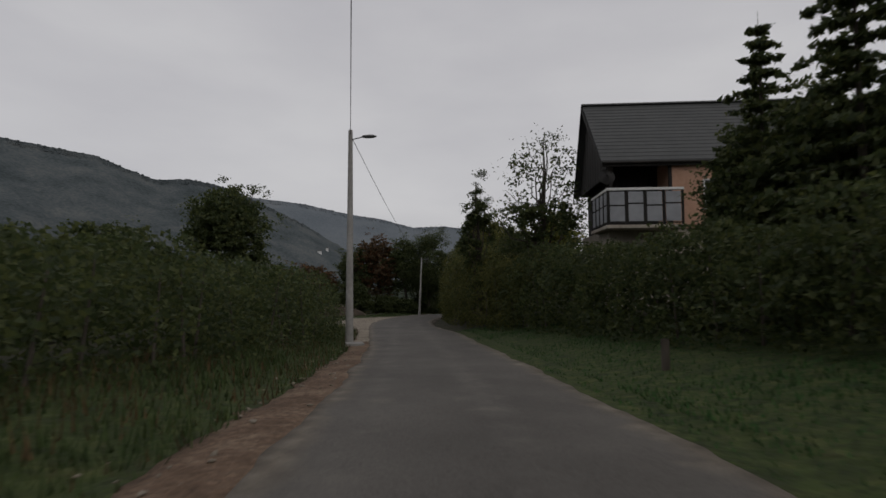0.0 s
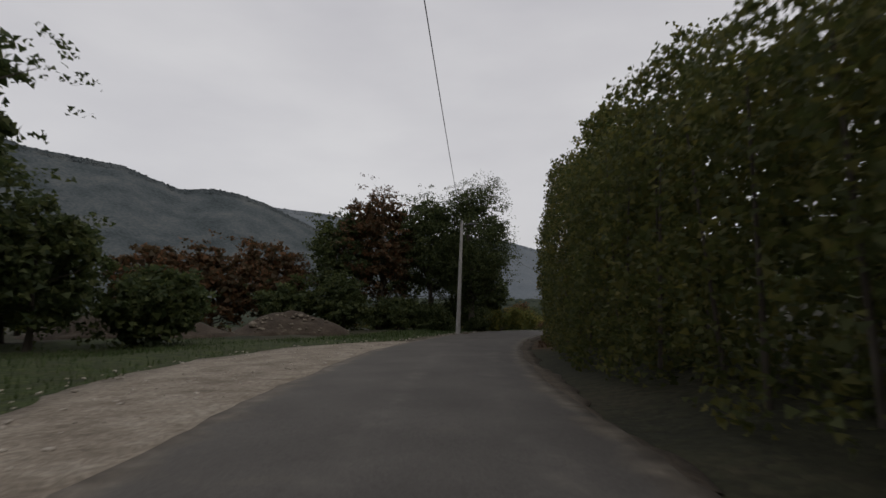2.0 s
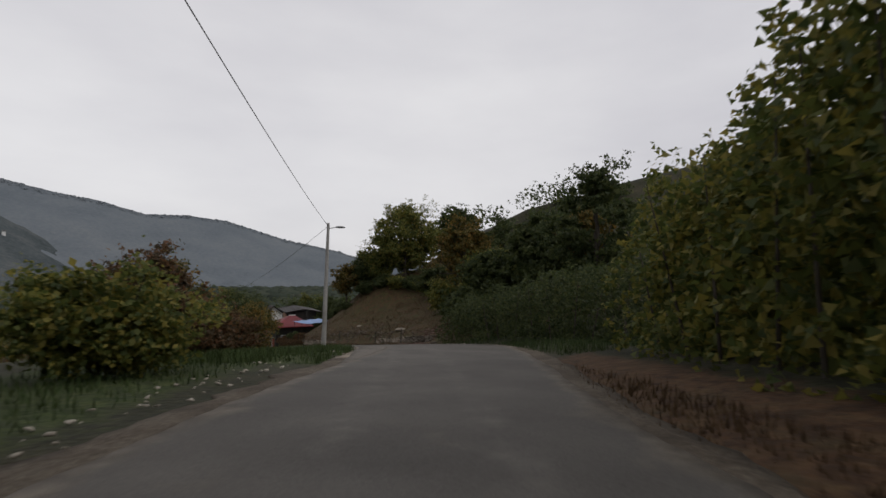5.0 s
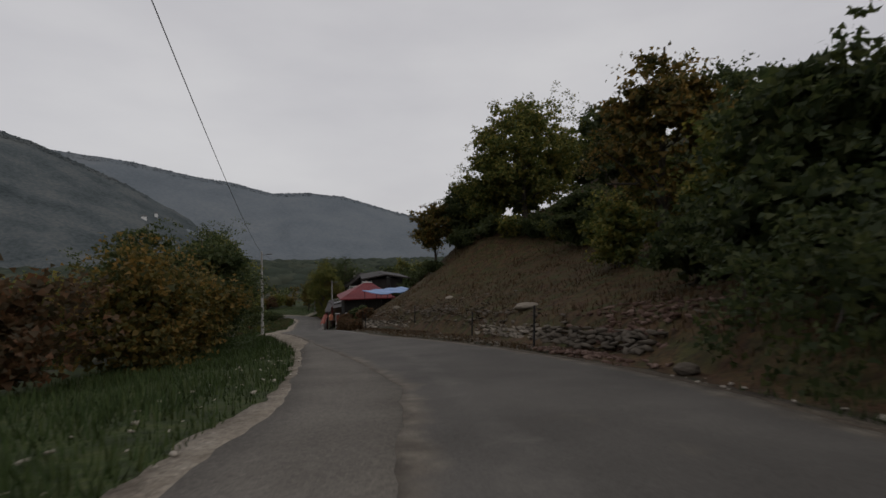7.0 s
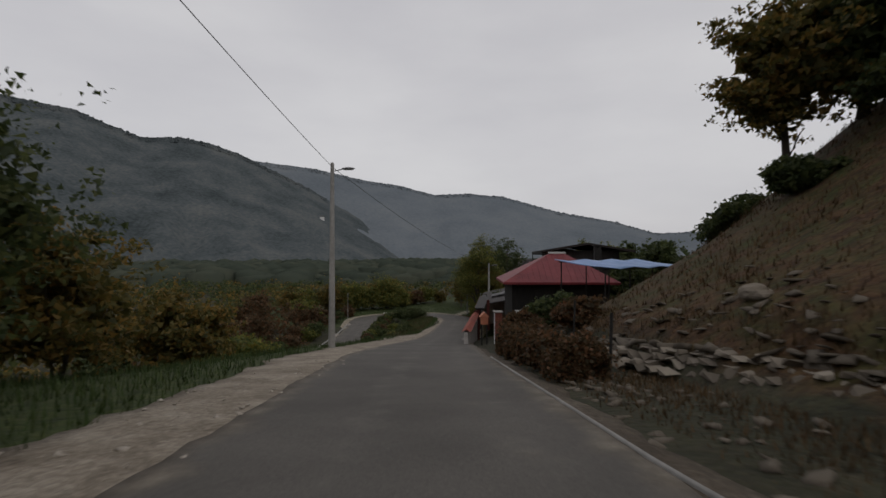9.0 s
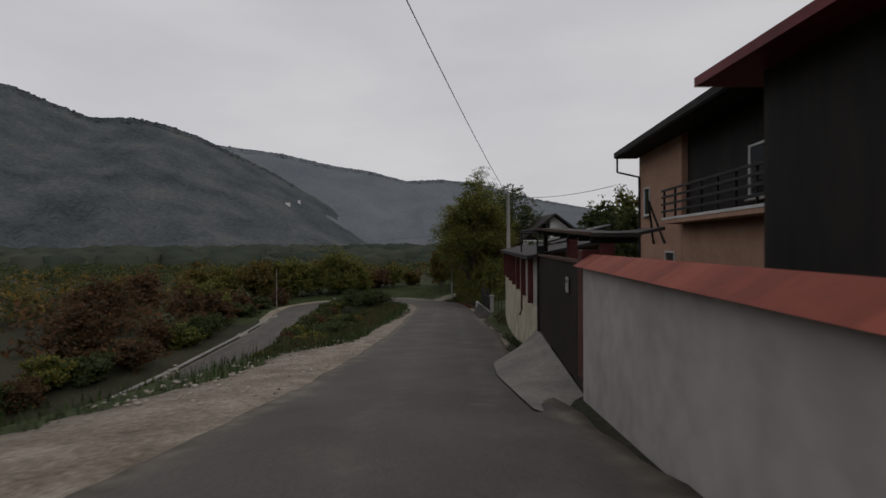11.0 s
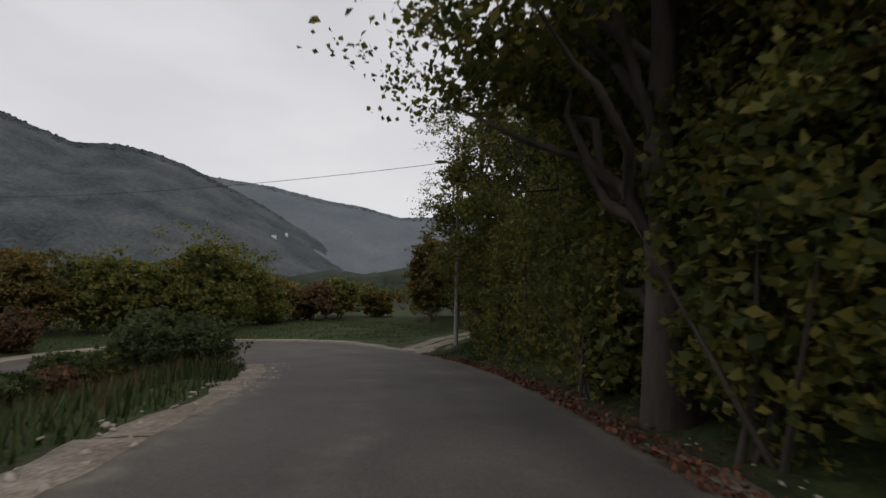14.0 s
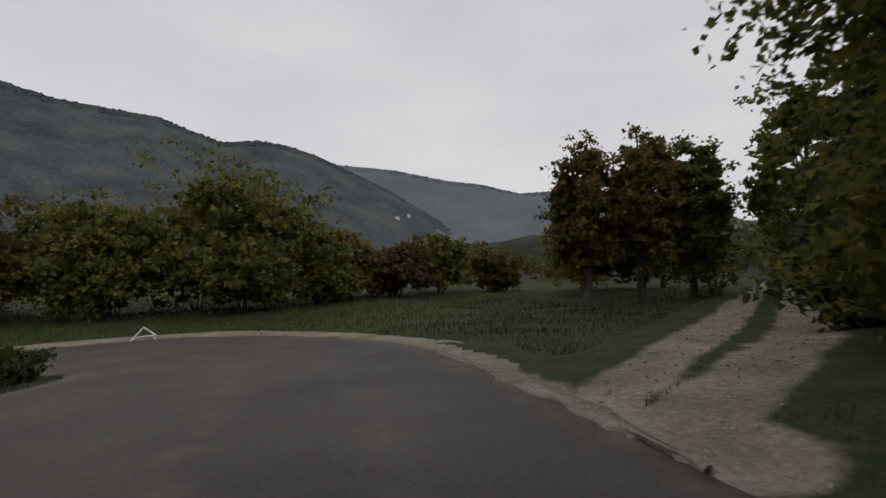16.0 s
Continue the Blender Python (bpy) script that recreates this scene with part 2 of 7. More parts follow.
def tube_arrays(points, radii, sides=7):
    """A tapered tube along a line of points: verts and quads."""
    p = np.asarray(points, float)
    d = np.gradient(p, axis=0)
    d /= np.linalg.norm(d, axis=1)[:, None] + 1e-9
    ref = np.where(np.abs(d[:, 2:3]) > 0.9, [[1.0, 0, 0]], [[0, 0, 1.0]])
    a = np.cross(d, ref)
    a /= np.linalg.norm(a, axis=1)[:, None]
    b = np.cross(d, a)
    ang = np.linspace(0, 2 * np.pi, sides, endpoint=False)
    r = np.asarray(radii, float)[:, None, None]
    v = p[:, None] + r * (np.cos(ang)[None, :, None] * a[:, None] + np.sin(ang)[None, :, None] * b[:, None])
    n, f = len(p), []
    for i in range(n - 1):
        for j in range(sides):
            k = (j + 1) % sides
            f.append((i * sides + j, i * sides + k, (i + 1) * sides + k, (i + 1) * sides + j))
    return v.reshape(-1, 3), np.array(f)


def joined(pieces):
    vs, fs, k = [], [], 0
    for v, f in pieces:
        vs.append(v)
        fs.append(np.asarray(f) + k)
        k += len(v)
    return np.vstack(vs), np.vstack(fs)


# ---- the lie of the road ----
ROW = np.array(PATH)
EYE_HEIGHT = 1.3


def glide(x, y, xx):
    m = np.gradient(y, x, axis=0)
    k = np.clip(np.searchsorted(x, xx, side="right") - 1, 0, len(x) - 2)
    h = (x[k + 1] - x[k])[:, None]
    u = ((xx - x[k]) / h[:, 0])[:, None]
    return (2 * u**3 - 3 * u**2 + 1) * y[k] + (u**3 - 2 * u**2 + u) * h * m[k] + (-2 * u**3 + 3 * u**2) * y[k + 1] + (u**3 - u**2) * h * m[k + 1]


line = glide(ROW[:, 0], ROW[:, 1:4], np.arange(0, 16.01, 0.1))
line[:, 2] -= EYE_HEIGHT
back = (line[0] - line[8]) / np.linalg.norm(line[0] - line[8])
before = line[0] + np.outer(np.arange(80, 0.5, -1.0), back)
end_z = line[-1, 2]
bend = [(35.0, 247.3, -0.18), (33.8, 249.9, -0.4), (32.3, 253.0, -0.65), (30.4, 256.0, -0.9), (27.8, 258.3, -1.15), (24.9, 259.2, -1.35), (21.6, 258.0, -1.55), (19.5, 254.5, -1.62), (19.1, 249.5, -1.68), (19.15, 243.0, -1.75),
        (19.0, 234.0, -1.88), (18.3, 224.0, -2.1), (16.9, 212.0, -2.45), (13.6, 198.0, -3.1), (8.0, 184.0, -4.0), (0.0, 168.0, -5.2), (-14.0, 150.0, -6.6)]
after = np.array([(x, y, end_z + z) for x, y, z in bend])
after = glide(np.arange(len(after) + 1.0), np.vstack([line[-1:], after]), np.arange(0.1, len(after), 0.1))
ROAD = np.vstack([before, line, after])
STATION = np.r_[0, np.cumsum(np.linalg.norm(np.diff(ROAD[:, :2], axis=0), axis=1))]
STATION -= STATION[len(before)]
SEG_A, SEG_B = ROAD[:-1], ROAD[1:]


def along(x, y):
    """Station, offset to the right and road height for places x, y (arrays)."""
    p = np.stack([np.asarray(x, float).ravel(), np.asarray(y, float).ravel()], 1)
    s, u, z = np.empty(len(p)), np.empty(len(p)), np.empty(len(p))
    ab = (SEG_B - SEG_A)[:, :2]
    ll = (ab**2).sum(1)
    for i in range(0, len(p), 4000):
        q = p[i:i + 4000]
        k = np.clip(((q[:, None] - SEG_A[None, :, :2]) * ab).sum(2) / ll, 0, 1)
        near = SEG_A[None, :, :2] + k[..., None] * ab
        d = ((q[:, None] - near) ** 2).sum(2)
        j = d.argmin(1)
        r = np.arange(len(q))
        kk = k[r, j]
        n = np.stack([ab[j, 1], -ab[j, 0]], 1) / np.sqrt(ll[j])[:, None]
        off = q - near[r, j]
        side = np.where((off * n).sum(1) >= 0, 1.0, -1.0)
        s[i:i + 4000] = STATION[j] + kk * np.sqrt(ll[j])
        u[i:i + 4000] = side * np.sqrt(d[r, j])
        z[i:i + 4000] = SEG_A[j, 2] + kk * (SEG_B[j, 2] - SEG_A[j, 2])
    return s, u, z


def place(s, u):
    """x, y, road height at station s and offset u to the right."""
    x, y, z = (np.interp(s, STATION, ROAD[:, i]) for i in range(3))
    dx = np.interp(s + 0.6, STATION, ROAD[:, 0]) - np.interp(s - 0.6, STATION, ROAD[:, 0])
    dy = np.interp(s + 0.6, STATION, ROAD[:, 1]) - np.interp(s - 0.6, STATION, ROAD[:, 1])
    n = np.hypot(dx, dy) + 1e-9
    return x + u * dy / n, y - u * dx / n, z


def table(pairs):
    a = np.array(pairs, float)
    return lambda s: np.interp(s, a[:, 0], a[:, 1])


left_edge = table([(-80, -1.4), (0, -1.4), (20, -1.7), (30, -2.2), (42, -2.9), (55, -3.5), (80, -3.5), (92, -3.0), (105, -2.0), (116, -0.8), (122, -0.3), (130, 0.0),
                   (139, -1.1), (147, -2.0), (156, -2.2), (165, -2.6), (175, -3.3), (185, -3.0), (197, -2.4), (210, -2.7), (225, -3.0), (235, -2.6), (243, -3.0), (250, -4.0), (256, -4.9), (262, -4.2), (275, -2.4), (400, -2.5)])
right_edge = table([(-80, 2.6), (0, 2.6), (28, 2.9), (36, 2.1), (60, 1.9), (74, 1.95), (80, 1.8), (86, 2.3), (96, 2.8), (106, 4.0), (117, 5.6), (123, 4.6), (130, 5.0), (138, 4.5),
                    (146, 3.5), (152, 2.4), (160, 2.0), (184, 2.0), (198, 1.8), (212, 2.7), (225, 2.4), (248, 2.3), (256, 3.2), (264, 3.9), (276, 3.4), (290, 2.2), (400, 2.2)])
left_gravel = table([(-80, -2.2), (0, -2.4), (20, -2.5), (30, -2.9), (38, -3.8), (44, -6.5), (50, -8.0), (57, -7.0), (62, -4.3), (85, -4.3), (100, -3.0), (116, -2.3),
                     (130, -2.4), (138, -2.8), (147, -3.2), (157, -3.8), (165, -4.4), (175, -5.5), (190, -5.0), (199, -4.6), (204, -5.0), (209, -3.8), (219, -4.0), (224, -3.6), (230, -3.0), (236, -3.3), (243, -3.6), (250, -4.6), (256, -5.4), (262, -4.6), (270, -3.2), (400, -3.0)])
left_fall = table([(-80, 0.1), (30, 0.1), (90, 0.25), (120, 1.0), (160, 1.3), (200, 1.0), (240, 0.6), (262, 0.5), (400, 0.8)])
right_step = table([(-80, 0.1), (100, 0.1), (122, 0.2), (132, 1.0), (165, 1.2), (176, 0.8), (186, 0.1), (211, 0.1), (217, 0.75), (226, 0.65), (236, 0.2), (400, 0.1)])
right_rise = table([(-80, 0.10), (20, 0.16), (60, 0.16), (100, 0.12), (112, 0.03), (120, 0.12), (132, 0.28), (150, 0.36), (160, 0.42), (168, 0.56), (176, 0.54), (183, 0.22), (188, 0.02), (206, 0.05), (214, 0.13), (232, 0.11), (241, 0.15), (248, 0.1), (254, 0.04), (262, 0.02), (272, 0.02), (290, 0.02), (400, 0.0)])


right_verge = table([(-80, 0.6), (120, 0.6), (128, 1.0), (140, 1.8), (150, 3.0), (158, 3.8), (168, 2.6), (176, 1.6), (186, 0.6), (216, 0.6), (221, 0.15), (230, 0.15), (236, 0.6), (400, 0.6)])
RETURN = ROAD[STATION > 272]


RUTS = [([(36.7, 250.6), (38.2, 253.0), (39.9, 255.9), (42.0, 260.0), (44.6, 265.6), (48.0, 272.2), (53.0, 282.0)], 0.42), ([(37.7, 250.0), (39.2, 251.9), (41.1, 254.5), (43.1, 258.2), (46.0, 264.3), (49.5, 271.2), (54.2, 281.0)], 0.45),
        ([(34.0, 256.4), (35.3, 253.4), (36.5, 250.9), (37.6, 249.4)], 0.9)]


def from_ruts(x, y):
    """How far places lie outside the wheel ruts."""
    best = np.full(np.shape(x), 1e9)
    for pts, half in RUTS:
        for (ax, ay), (bx, by) in zip(pts[:-1], pts[1:]):
            q = np.clip(((x - ax) * (bx - ax) + (y - ay) * (by - ay)) / ((bx - ax) ** 2 + (by - ay) ** 2), 0, 1)
            best = np.minimum(best, np.hypot(x - ax - q * (bx - ax), y - ay - q * (by - ay)) - half)
    return best


def ground_height(x, y):
    shape = np.shape(x)
    s, u, z = along(x, y)
    lg, re = left_gravel(s), right_edge(s)
    vl, vr = np.maximum(0, lg - 0.5 - u), np.maximum(0, u - re - right_verge(s))
    fall = left_fall(s)
    dz = -fall * (0.04 * np.minimum(vl, 8) + 0.14 * np.clip(vl - 8, 0, 150) + 0.03 * np.clip(vl - 158, 0, 500))
    dz += np.where(vl > 0, 0.25 * np.minimum(vl, 1.5) / 1.5 * (s < 36), 0)
    dz += right_step(s) * np.clip((vr - 0.1) / 1.0, 0, 1) + right_rise(s) * np.clip(vr - 1.0, 0, 40) + 0.5 * right_rise(s) * np.clip(vr - 41, 0, 200)
    h = z + dz
    # the knoll above the bare slope
    h = h + 2.3 * np.exp(-((np.ravel(x) - 50.0) / 5.0) ** 2 - ((np.ravel(y) - 168.0) / 7.0) ** 2)
    # the levelled lawn behind the iron gate, rising to the white house
    gx, gy = np.ravel(x), np.ravel(y)
    edge = np.interp(gy, [225.0, 228.0], [39.35, 41.5])
    fade = np.interp(gy, [225.0, 229.0], [0.7, 4.0])
    lawn = np.clip((gx - edge) / fade, 0, 1) * np.clip((62 - gx) / 5, 0, 1) * np.clip((gy - 216.5) / 4.0, 0, 1) * np.clip((249 - gy) / 4.0, 0, 1)
    lawn = lawn * lawn * (3 - 2 * lawn)
    h = h * (1 - lawn) + lawn * (-20.66 + 0.035 * (gx - 39.5) + 0.12 * np.clip(gy - 229.0, 0, 12))
    # the ground is worn down to the road's level where the track comes in
    q = np.clip(1.6 - from_ruts(gx, gy) / 1.6, 0, 1) * np.clip(1 - (u - re - 0.6) / 3.0, 0, 1)
    q = np.where(u > 0, q * q * (3 - 2 * q), 0)
    h = h * (1 - q) + (z - 0.03) * q
    # the way back below: its level takes over towards it, and the bank lies between
    p = np.stack([np.ravel(x), np.ravel(y)], 1)
    near = np.full(len(p), 1e9)
    low = np.zeros(len(p))
    for q in RETURN[::6]:
        d = (p[:, 0] - q[0]) ** 2 + (p[:, 1] - q[1]) ** 2
        low = np.where(d < near, q[2], low)
        near = np.minimum(near, d)
    near = np.maximum(0, np.sqrt(near) - 3.5)
    own = np.maximum(0, -(u - lg) - 1.0)
    share = np.where((s < 272) & (u < 0) & (s > 150), np.clip(own / (own + near + 1e-6), 0, 1), 0.0)
    share = share * np.clip((s - 170) / 30, 0, 1) * np.clip((60 - near) / 40, 0, 1)
    h = h * (1 - share) + np.where(near < 60, low, h) * share
    off = np.clip((np.abs(u) - 6) / 6, 0, 1)
    rough = np.array([noise.noise((a * 0.13, b * 0.13, 0.3)) * 0.35 + noise.noise((a * 0.5, b * 0.5, 1.7)) * 0.1 for a, b in zip(np.ravel(x), np.ravel(y))])
    inside = (u > lg - 0.9) & (u < re + 0.7)
    return (h + rough * off - np.where(inside, 0.07, 0.0)).reshape(shape)


def gz(x, y):
    return float(ground_height(np.array([x]), np.array([y]))[0])


def stretched(lo, hi, step, far):
    """Even steps from lo to hi, growing ones beyond, out to far on both sides."""
    core = list(np.arange(lo, hi + step, step))
    a, d = [core[0]], step
    while a[-1] > -far:
        d *= 1.35
        a.append(a[-1] - d)
    b, d = [core[-1]], step
    while b[-1] < far:
        d *= 1.35
        b.append(b[-1] + d)
    return np.array(a[:0:-1] + core + b[1:])


def grid_faces(nu, nv):
    i = np.arange(nu * nv).reshape(nu, nv)
    return np.stack([i[:-1, :-1], i[1:, :-1], i[1:, 1:], i[:-1, 1:]], -1).reshape(-1, 4)


gx, gy = stretched(-28, 62, 0.9, 4000), stretched(-12, 285, 0.9, 4200)
mx, my = np.meshgrid(gx, gy, indexing="ij")
mz = ground_height(mx, my)
ground = new("ground", quick_mesh("ground", np.stack([mx, my, mz], -1).reshape(-1, 3), grid_faces(len(gx), len(gy)), M["soil"], True))


def mask(ob, name, values):
    at = ob.data.attributes.new(name, "FLOAT", "POINT")
    at.data.foreach_set("value", np.asarray(values, np.float32).ravel())


def growth(name, zones):
    """Where something grows on the ground: zones of station and offset, and how densely."""
    gs, gu, _ = along(mx, my)
    val = np.zeros(len(gs))
    for s0, s1, u0, u1, k in zones:
        soft = np.minimum(np.minimum((gs - s0) / 2.0, (s1 - gs) / 2.0), np.minimum((gu - u0) / 0.8, (u1 - gu) / 0.8))
        val = np.maximum(val, k * np.clip(soft + 0.5, 0, 1))
    at = ground.data.attributes.new(name, "FLOAT", "POINT")
    at.data.foreach_set("value", val.astype(np.float32))


growth("turf", [(-20, 31, 2.6, 8.5, 1.0), (-20, 34, -9, -2.3, 0.95), (33, 62, -22, -4, 0.6), (60, 112, -10, -4, 0.7), (104, 162, -11, -2.3, 1.0), (158, 206, -13, -3.8, 0.9), (204, 252, -9, -3.4, 0.75), (204, 252, -16, -8, 0.3), (204, 238, 2.9, 22, 1.0), (236, 258, 2.6, 9, 0.6), (256, 292, 3.6, 40, 0.9), (124, 190, 5.5, 30, 0.38), (240, 270, -12, -3.2, 0.8)])
def bared(discs):
    """Places where feet and wheels have bared the earth: centre, radius, how far."""
    val = np.zeros(mx.size)
    for x, y, r, k in discs:
        val = np.maximum(val, k * np.clip(1.6 - np.hypot(mx.ravel() - x, my.ravel() - y) / r, 0, 1))
    mask(ground, "bare", val)


bared([(43.2, 229.2, 1.3, 0.9), (44.6, 230.6, 1.4, 0.9), (46.0, 232.6, 1.4, 0.9), (47.4, 235.0, 1.5, 0.8), (47.6, 237.5, 1.5, 0.7), (45.8, 239.4, 1.6, 0.8), (53.0, 226.5, 1.4, 0.7)])
growth("dry", [(124, 190, 5.5, 30, 1.0), (56, 106, 2.2, 6, 0.7), (204, 252, -20, -8, 0.7)])
tagged(ground, "rough earth and leaf litter beside the road", "ground", kind="structure")


def strip(name, lo, hi, s0, s1, lift, mat, label, category, across=7, step=0.35, wobble=0.12, seed=0, kind="structure"):
    """A sheet along the road between two offset tables, with uneven edges and a rim that goes down."""
    ss = np.arange(s0, s1, step)
    rows, offs, rims = [], [], []
    for k in range(across + 2):
        q = np.clip((k - 1) / (across - 1), 0, 1)
        edge = 1.0 if q in (0, 1) else 0.0
        wob = np.array([noise.noise((s * 0.45, q * 3 + seed, 4.2)) + 0.6 * noise.noise((s * 1.7, q * 3 + seed, 9.1)) + 0.35 * noise.noise((s * 4.6, q * 3 + seed, 2.1)) for s in ss]) * wobble * edge
        u = lo(ss) * (1 - q) + hi(ss) * q + wob
        x, y, z = place(ss, u)
        drop = 0.12 if k in (0, across + 1) else 0.0
        crown = 0.03 * (1 - (2 * q - 1) ** 2)
        rows.append(np.stack([x, y, z + lift + crown - drop], -1))
        offs.append(u)
        rims.append(np.minimum(u - lo(ss), hi(ss) - u))
    v = np.stack(rows, 1)
    ob = new(name, quick_mesh(name, v.reshape(-1, 3), grid_faces(len(ss), across + 2)[:, ::-1], mat, True))
    if name == "road":
        # tyres have polished two lanes; dirt lies along the rims
        u, rim = np.stack(offs, 1), np.stack(rims, 1)
        mask(ob, "wear", 0.42 * np.exp(-((np.abs(u - 0.1) - 0.85) / 0.42) ** 2) * np.clip(rim / 0.5, 0, 1))
        mask(ob, "dust", 0.62 * np.clip(1 - rim / 0.55, 0, 1) + 0.12)
    return tagged(ob, label, category, kind=kind)


strip("road", left_edge, right_edge, -70, 350, 0.0, M["asphalt"], "worn dark grey asphalt country road", "road", 23)
strip("gravel_shoulder", left_gravel, lambda s: left_edge(s) + 0.35, -70, 26, -0.041, M["clay"], "strip of reddish clay and stones beside the asphalt", "gravel", 6, wobble=0.38, seed=4)
strip("gravel_shoulder", left_gravel, lambda s: left_edge(s) + 0.35, 23, 61, -0.035, M["gravel"], "pale stony gravel lay-by beside the asphalt", "gravel", 6, wobble=0.38, seed=5)
strip("gravel_shoulder", left_gravel, lambda s: left_edge(s) + 0.35, 59, 108, -0.041, M["dirt"], "brown stony dirt beside the asphalt under the trees", "gravel", 6, wobble=0.42, seed=6)
strip("gravel_shoulder", left_gravel, lambda s: left_edge(s) + 0.35, 106, 238, -0.035, M["gravel"], "pale stony gravel shoulder beside the asphalt", "gravel", 6, wobble=0.38, seed=8)
strip("gravel_shoulder", left_gravel, lambda s: left_edge(s) + 0.35, 238, 257, -0.035, M["gravel"], "dull brown stony shoulder inside the bend", "gravel", 6, wobble=0.3, seed=6)
strip("gravel_shoulder", lambda s: right_edge(s) - 0.3, lambda s: right_edge(s) + np.interp(s, [40, 50, 95, 112, 120, 150, 175, 182], [0.1, 0.4, 0.45, 1.2, 0.4, 0.5, 0.4, 0.2]), 40, 182, -0.035, M["dirt"], "narrow strip of pale dirt and gravel at the road edge", "gravel", 4, wobble=0.25, seed=7)
strip("gravel_shoulder", lambda s: right_edge(s) - 0.03, lambda s: right_edge(s) + np.interp(s, [254, 257, 259, 263, 285, 292], [0.05, 0.1, 0.5, 2.4, 2.0, 0.3]), 254, 292, 0.025, M["pale_track"], "pale gravel along the outside of the bend", "gravel", 5, wobble=0.4, seed=9)
strip("gravel_shoulder", lambda s: right_edge(s) - 0.3, lambda s: right_edge(s) + np.interp(s, [203, 207, 215, 218, 230, 238], [0.05, 0.12, 0.15, 0.5, 0.5, 0.2]), 203, 238, -0.03, M["pale_track"], "broken pale concrete strip at the road edge", "gravel", 4, wobble=0.25, seed=11)
strip("asphalt_patch", lambda s: left_edge(s) - np.interp(s, [104, 112, 132, 142, 150], [0.1, 1.2, 2.0, 1.2, 0.1]), lambda s: left_edge(s) + 0.2, 104, 150, -0.012, M["asphalt_old"], "older pale asphalt beside the newer lane", "road", 4, wobble=0.12, seed=13)


def lip(s0, s1, off, width, lift, label, seed):
    return strip("kerb", lambda s: right_edge(s) + off, lambda s: right_edge(s) + off + width, s0, s1, lift, M["concrete"], label, "kerb", 3, 0.6, 0.03, seed)


lip(66, 88, -0.02, 0.034, 0.008, "thin pale concrete edging along the asphalt", 21)
lip(156, 174, -0.02, 0.04, 0.008, "thin pale concrete edging along the asphalt", 22)


# ---- the hills around the valley ----
HUB = (35.0, 200.0, -18.0)


FAR_RIDGE = [(-180, 5), (-120, 7), (-70, 6), (-40, 3.0), (-25, 2.7), (-21, 4.0), (-15, 5.2), (-8.5, 7.1), (-4.5, 7.5), (-0.5, 7.35), (3.5, 8.4), (7.5, 8.9), (13, 10.0), (19, 10.5), (26, 11), (40, 11), (80, 8), (180, 5)]
NEAR_RIDGE = [(-3, -1.5), (2, 0.5), (8, 4.5), (14, 8.0), (19.0, 10.3), (21.5, 11.4), (24.5, 12.2), (27, 12.5), (30.5, 12.1), (33, 12.9), (36, 13.9), (40, 14.2), (44, 14.4), (50, 15.6), (60, 16), (80, 14), (120, 9), (170, 4)]


def hill_place(ridge, radius, depth, foot, seed, a, q):
    """A place on a range at azimuth a (degrees to the left of north), q of the way from foot to crest."""
    e = float(np.interp(a, [r[0] for r in ridge], [r[1] for r in ridge]))
    top = radius * math.tan(radians(e)) + HUB[2]
    rad = radius - depth * (1 - q)
    n = noise.fractal((a * 0.16 + seed, q * 3.0, seed), 0.8, 2.0, 5) * 0.09 * math.sin(math.pi * min(1, q * 1.02)) + noise.noise((a * 1.9, q * 9, seed)) * 0.012
    z = foot + (top - foot) * max(0.0, q**1.25 + n * (1 - q * 0.6)) + noise.noise((a * 3.1, q * 20, seed)) * 1.5 + noise.noise((a * 9.0, q * 40, seed)) * 2.0
    t = radians(a)
    return (HUB[0] - math.sin(t) * rad, HUB[1] + math.cos(t) * rad, z)


def range_of_hills(name, ridge, radius, depth, foot, mat, label, seed):
    """A wooded range round the valley; ridge: azimuth to the left of north in degrees, and elevation of the crest."""
    az = np.arange(ridge[0][0], ridge[-1][0] + 0.01, 0.6)
    steps = 30
    v = np.array([[hill_place(ridge, radius, depth, foot, seed, a, k / steps) for k in range(steps + 1)] + [(HUB[0] - math.sin(radians(a)) * (radius + 500), HUB[1] + math.cos(radians(a)) * (radius + 500), foot)] for a in az])
    ob = new(name, quick_mesh(name, v.reshape(-1, 3), grid_faces(v.shape[0], v.shape[1]), mat, True))
    return tagged(ob, label, "hill", kind="structure")


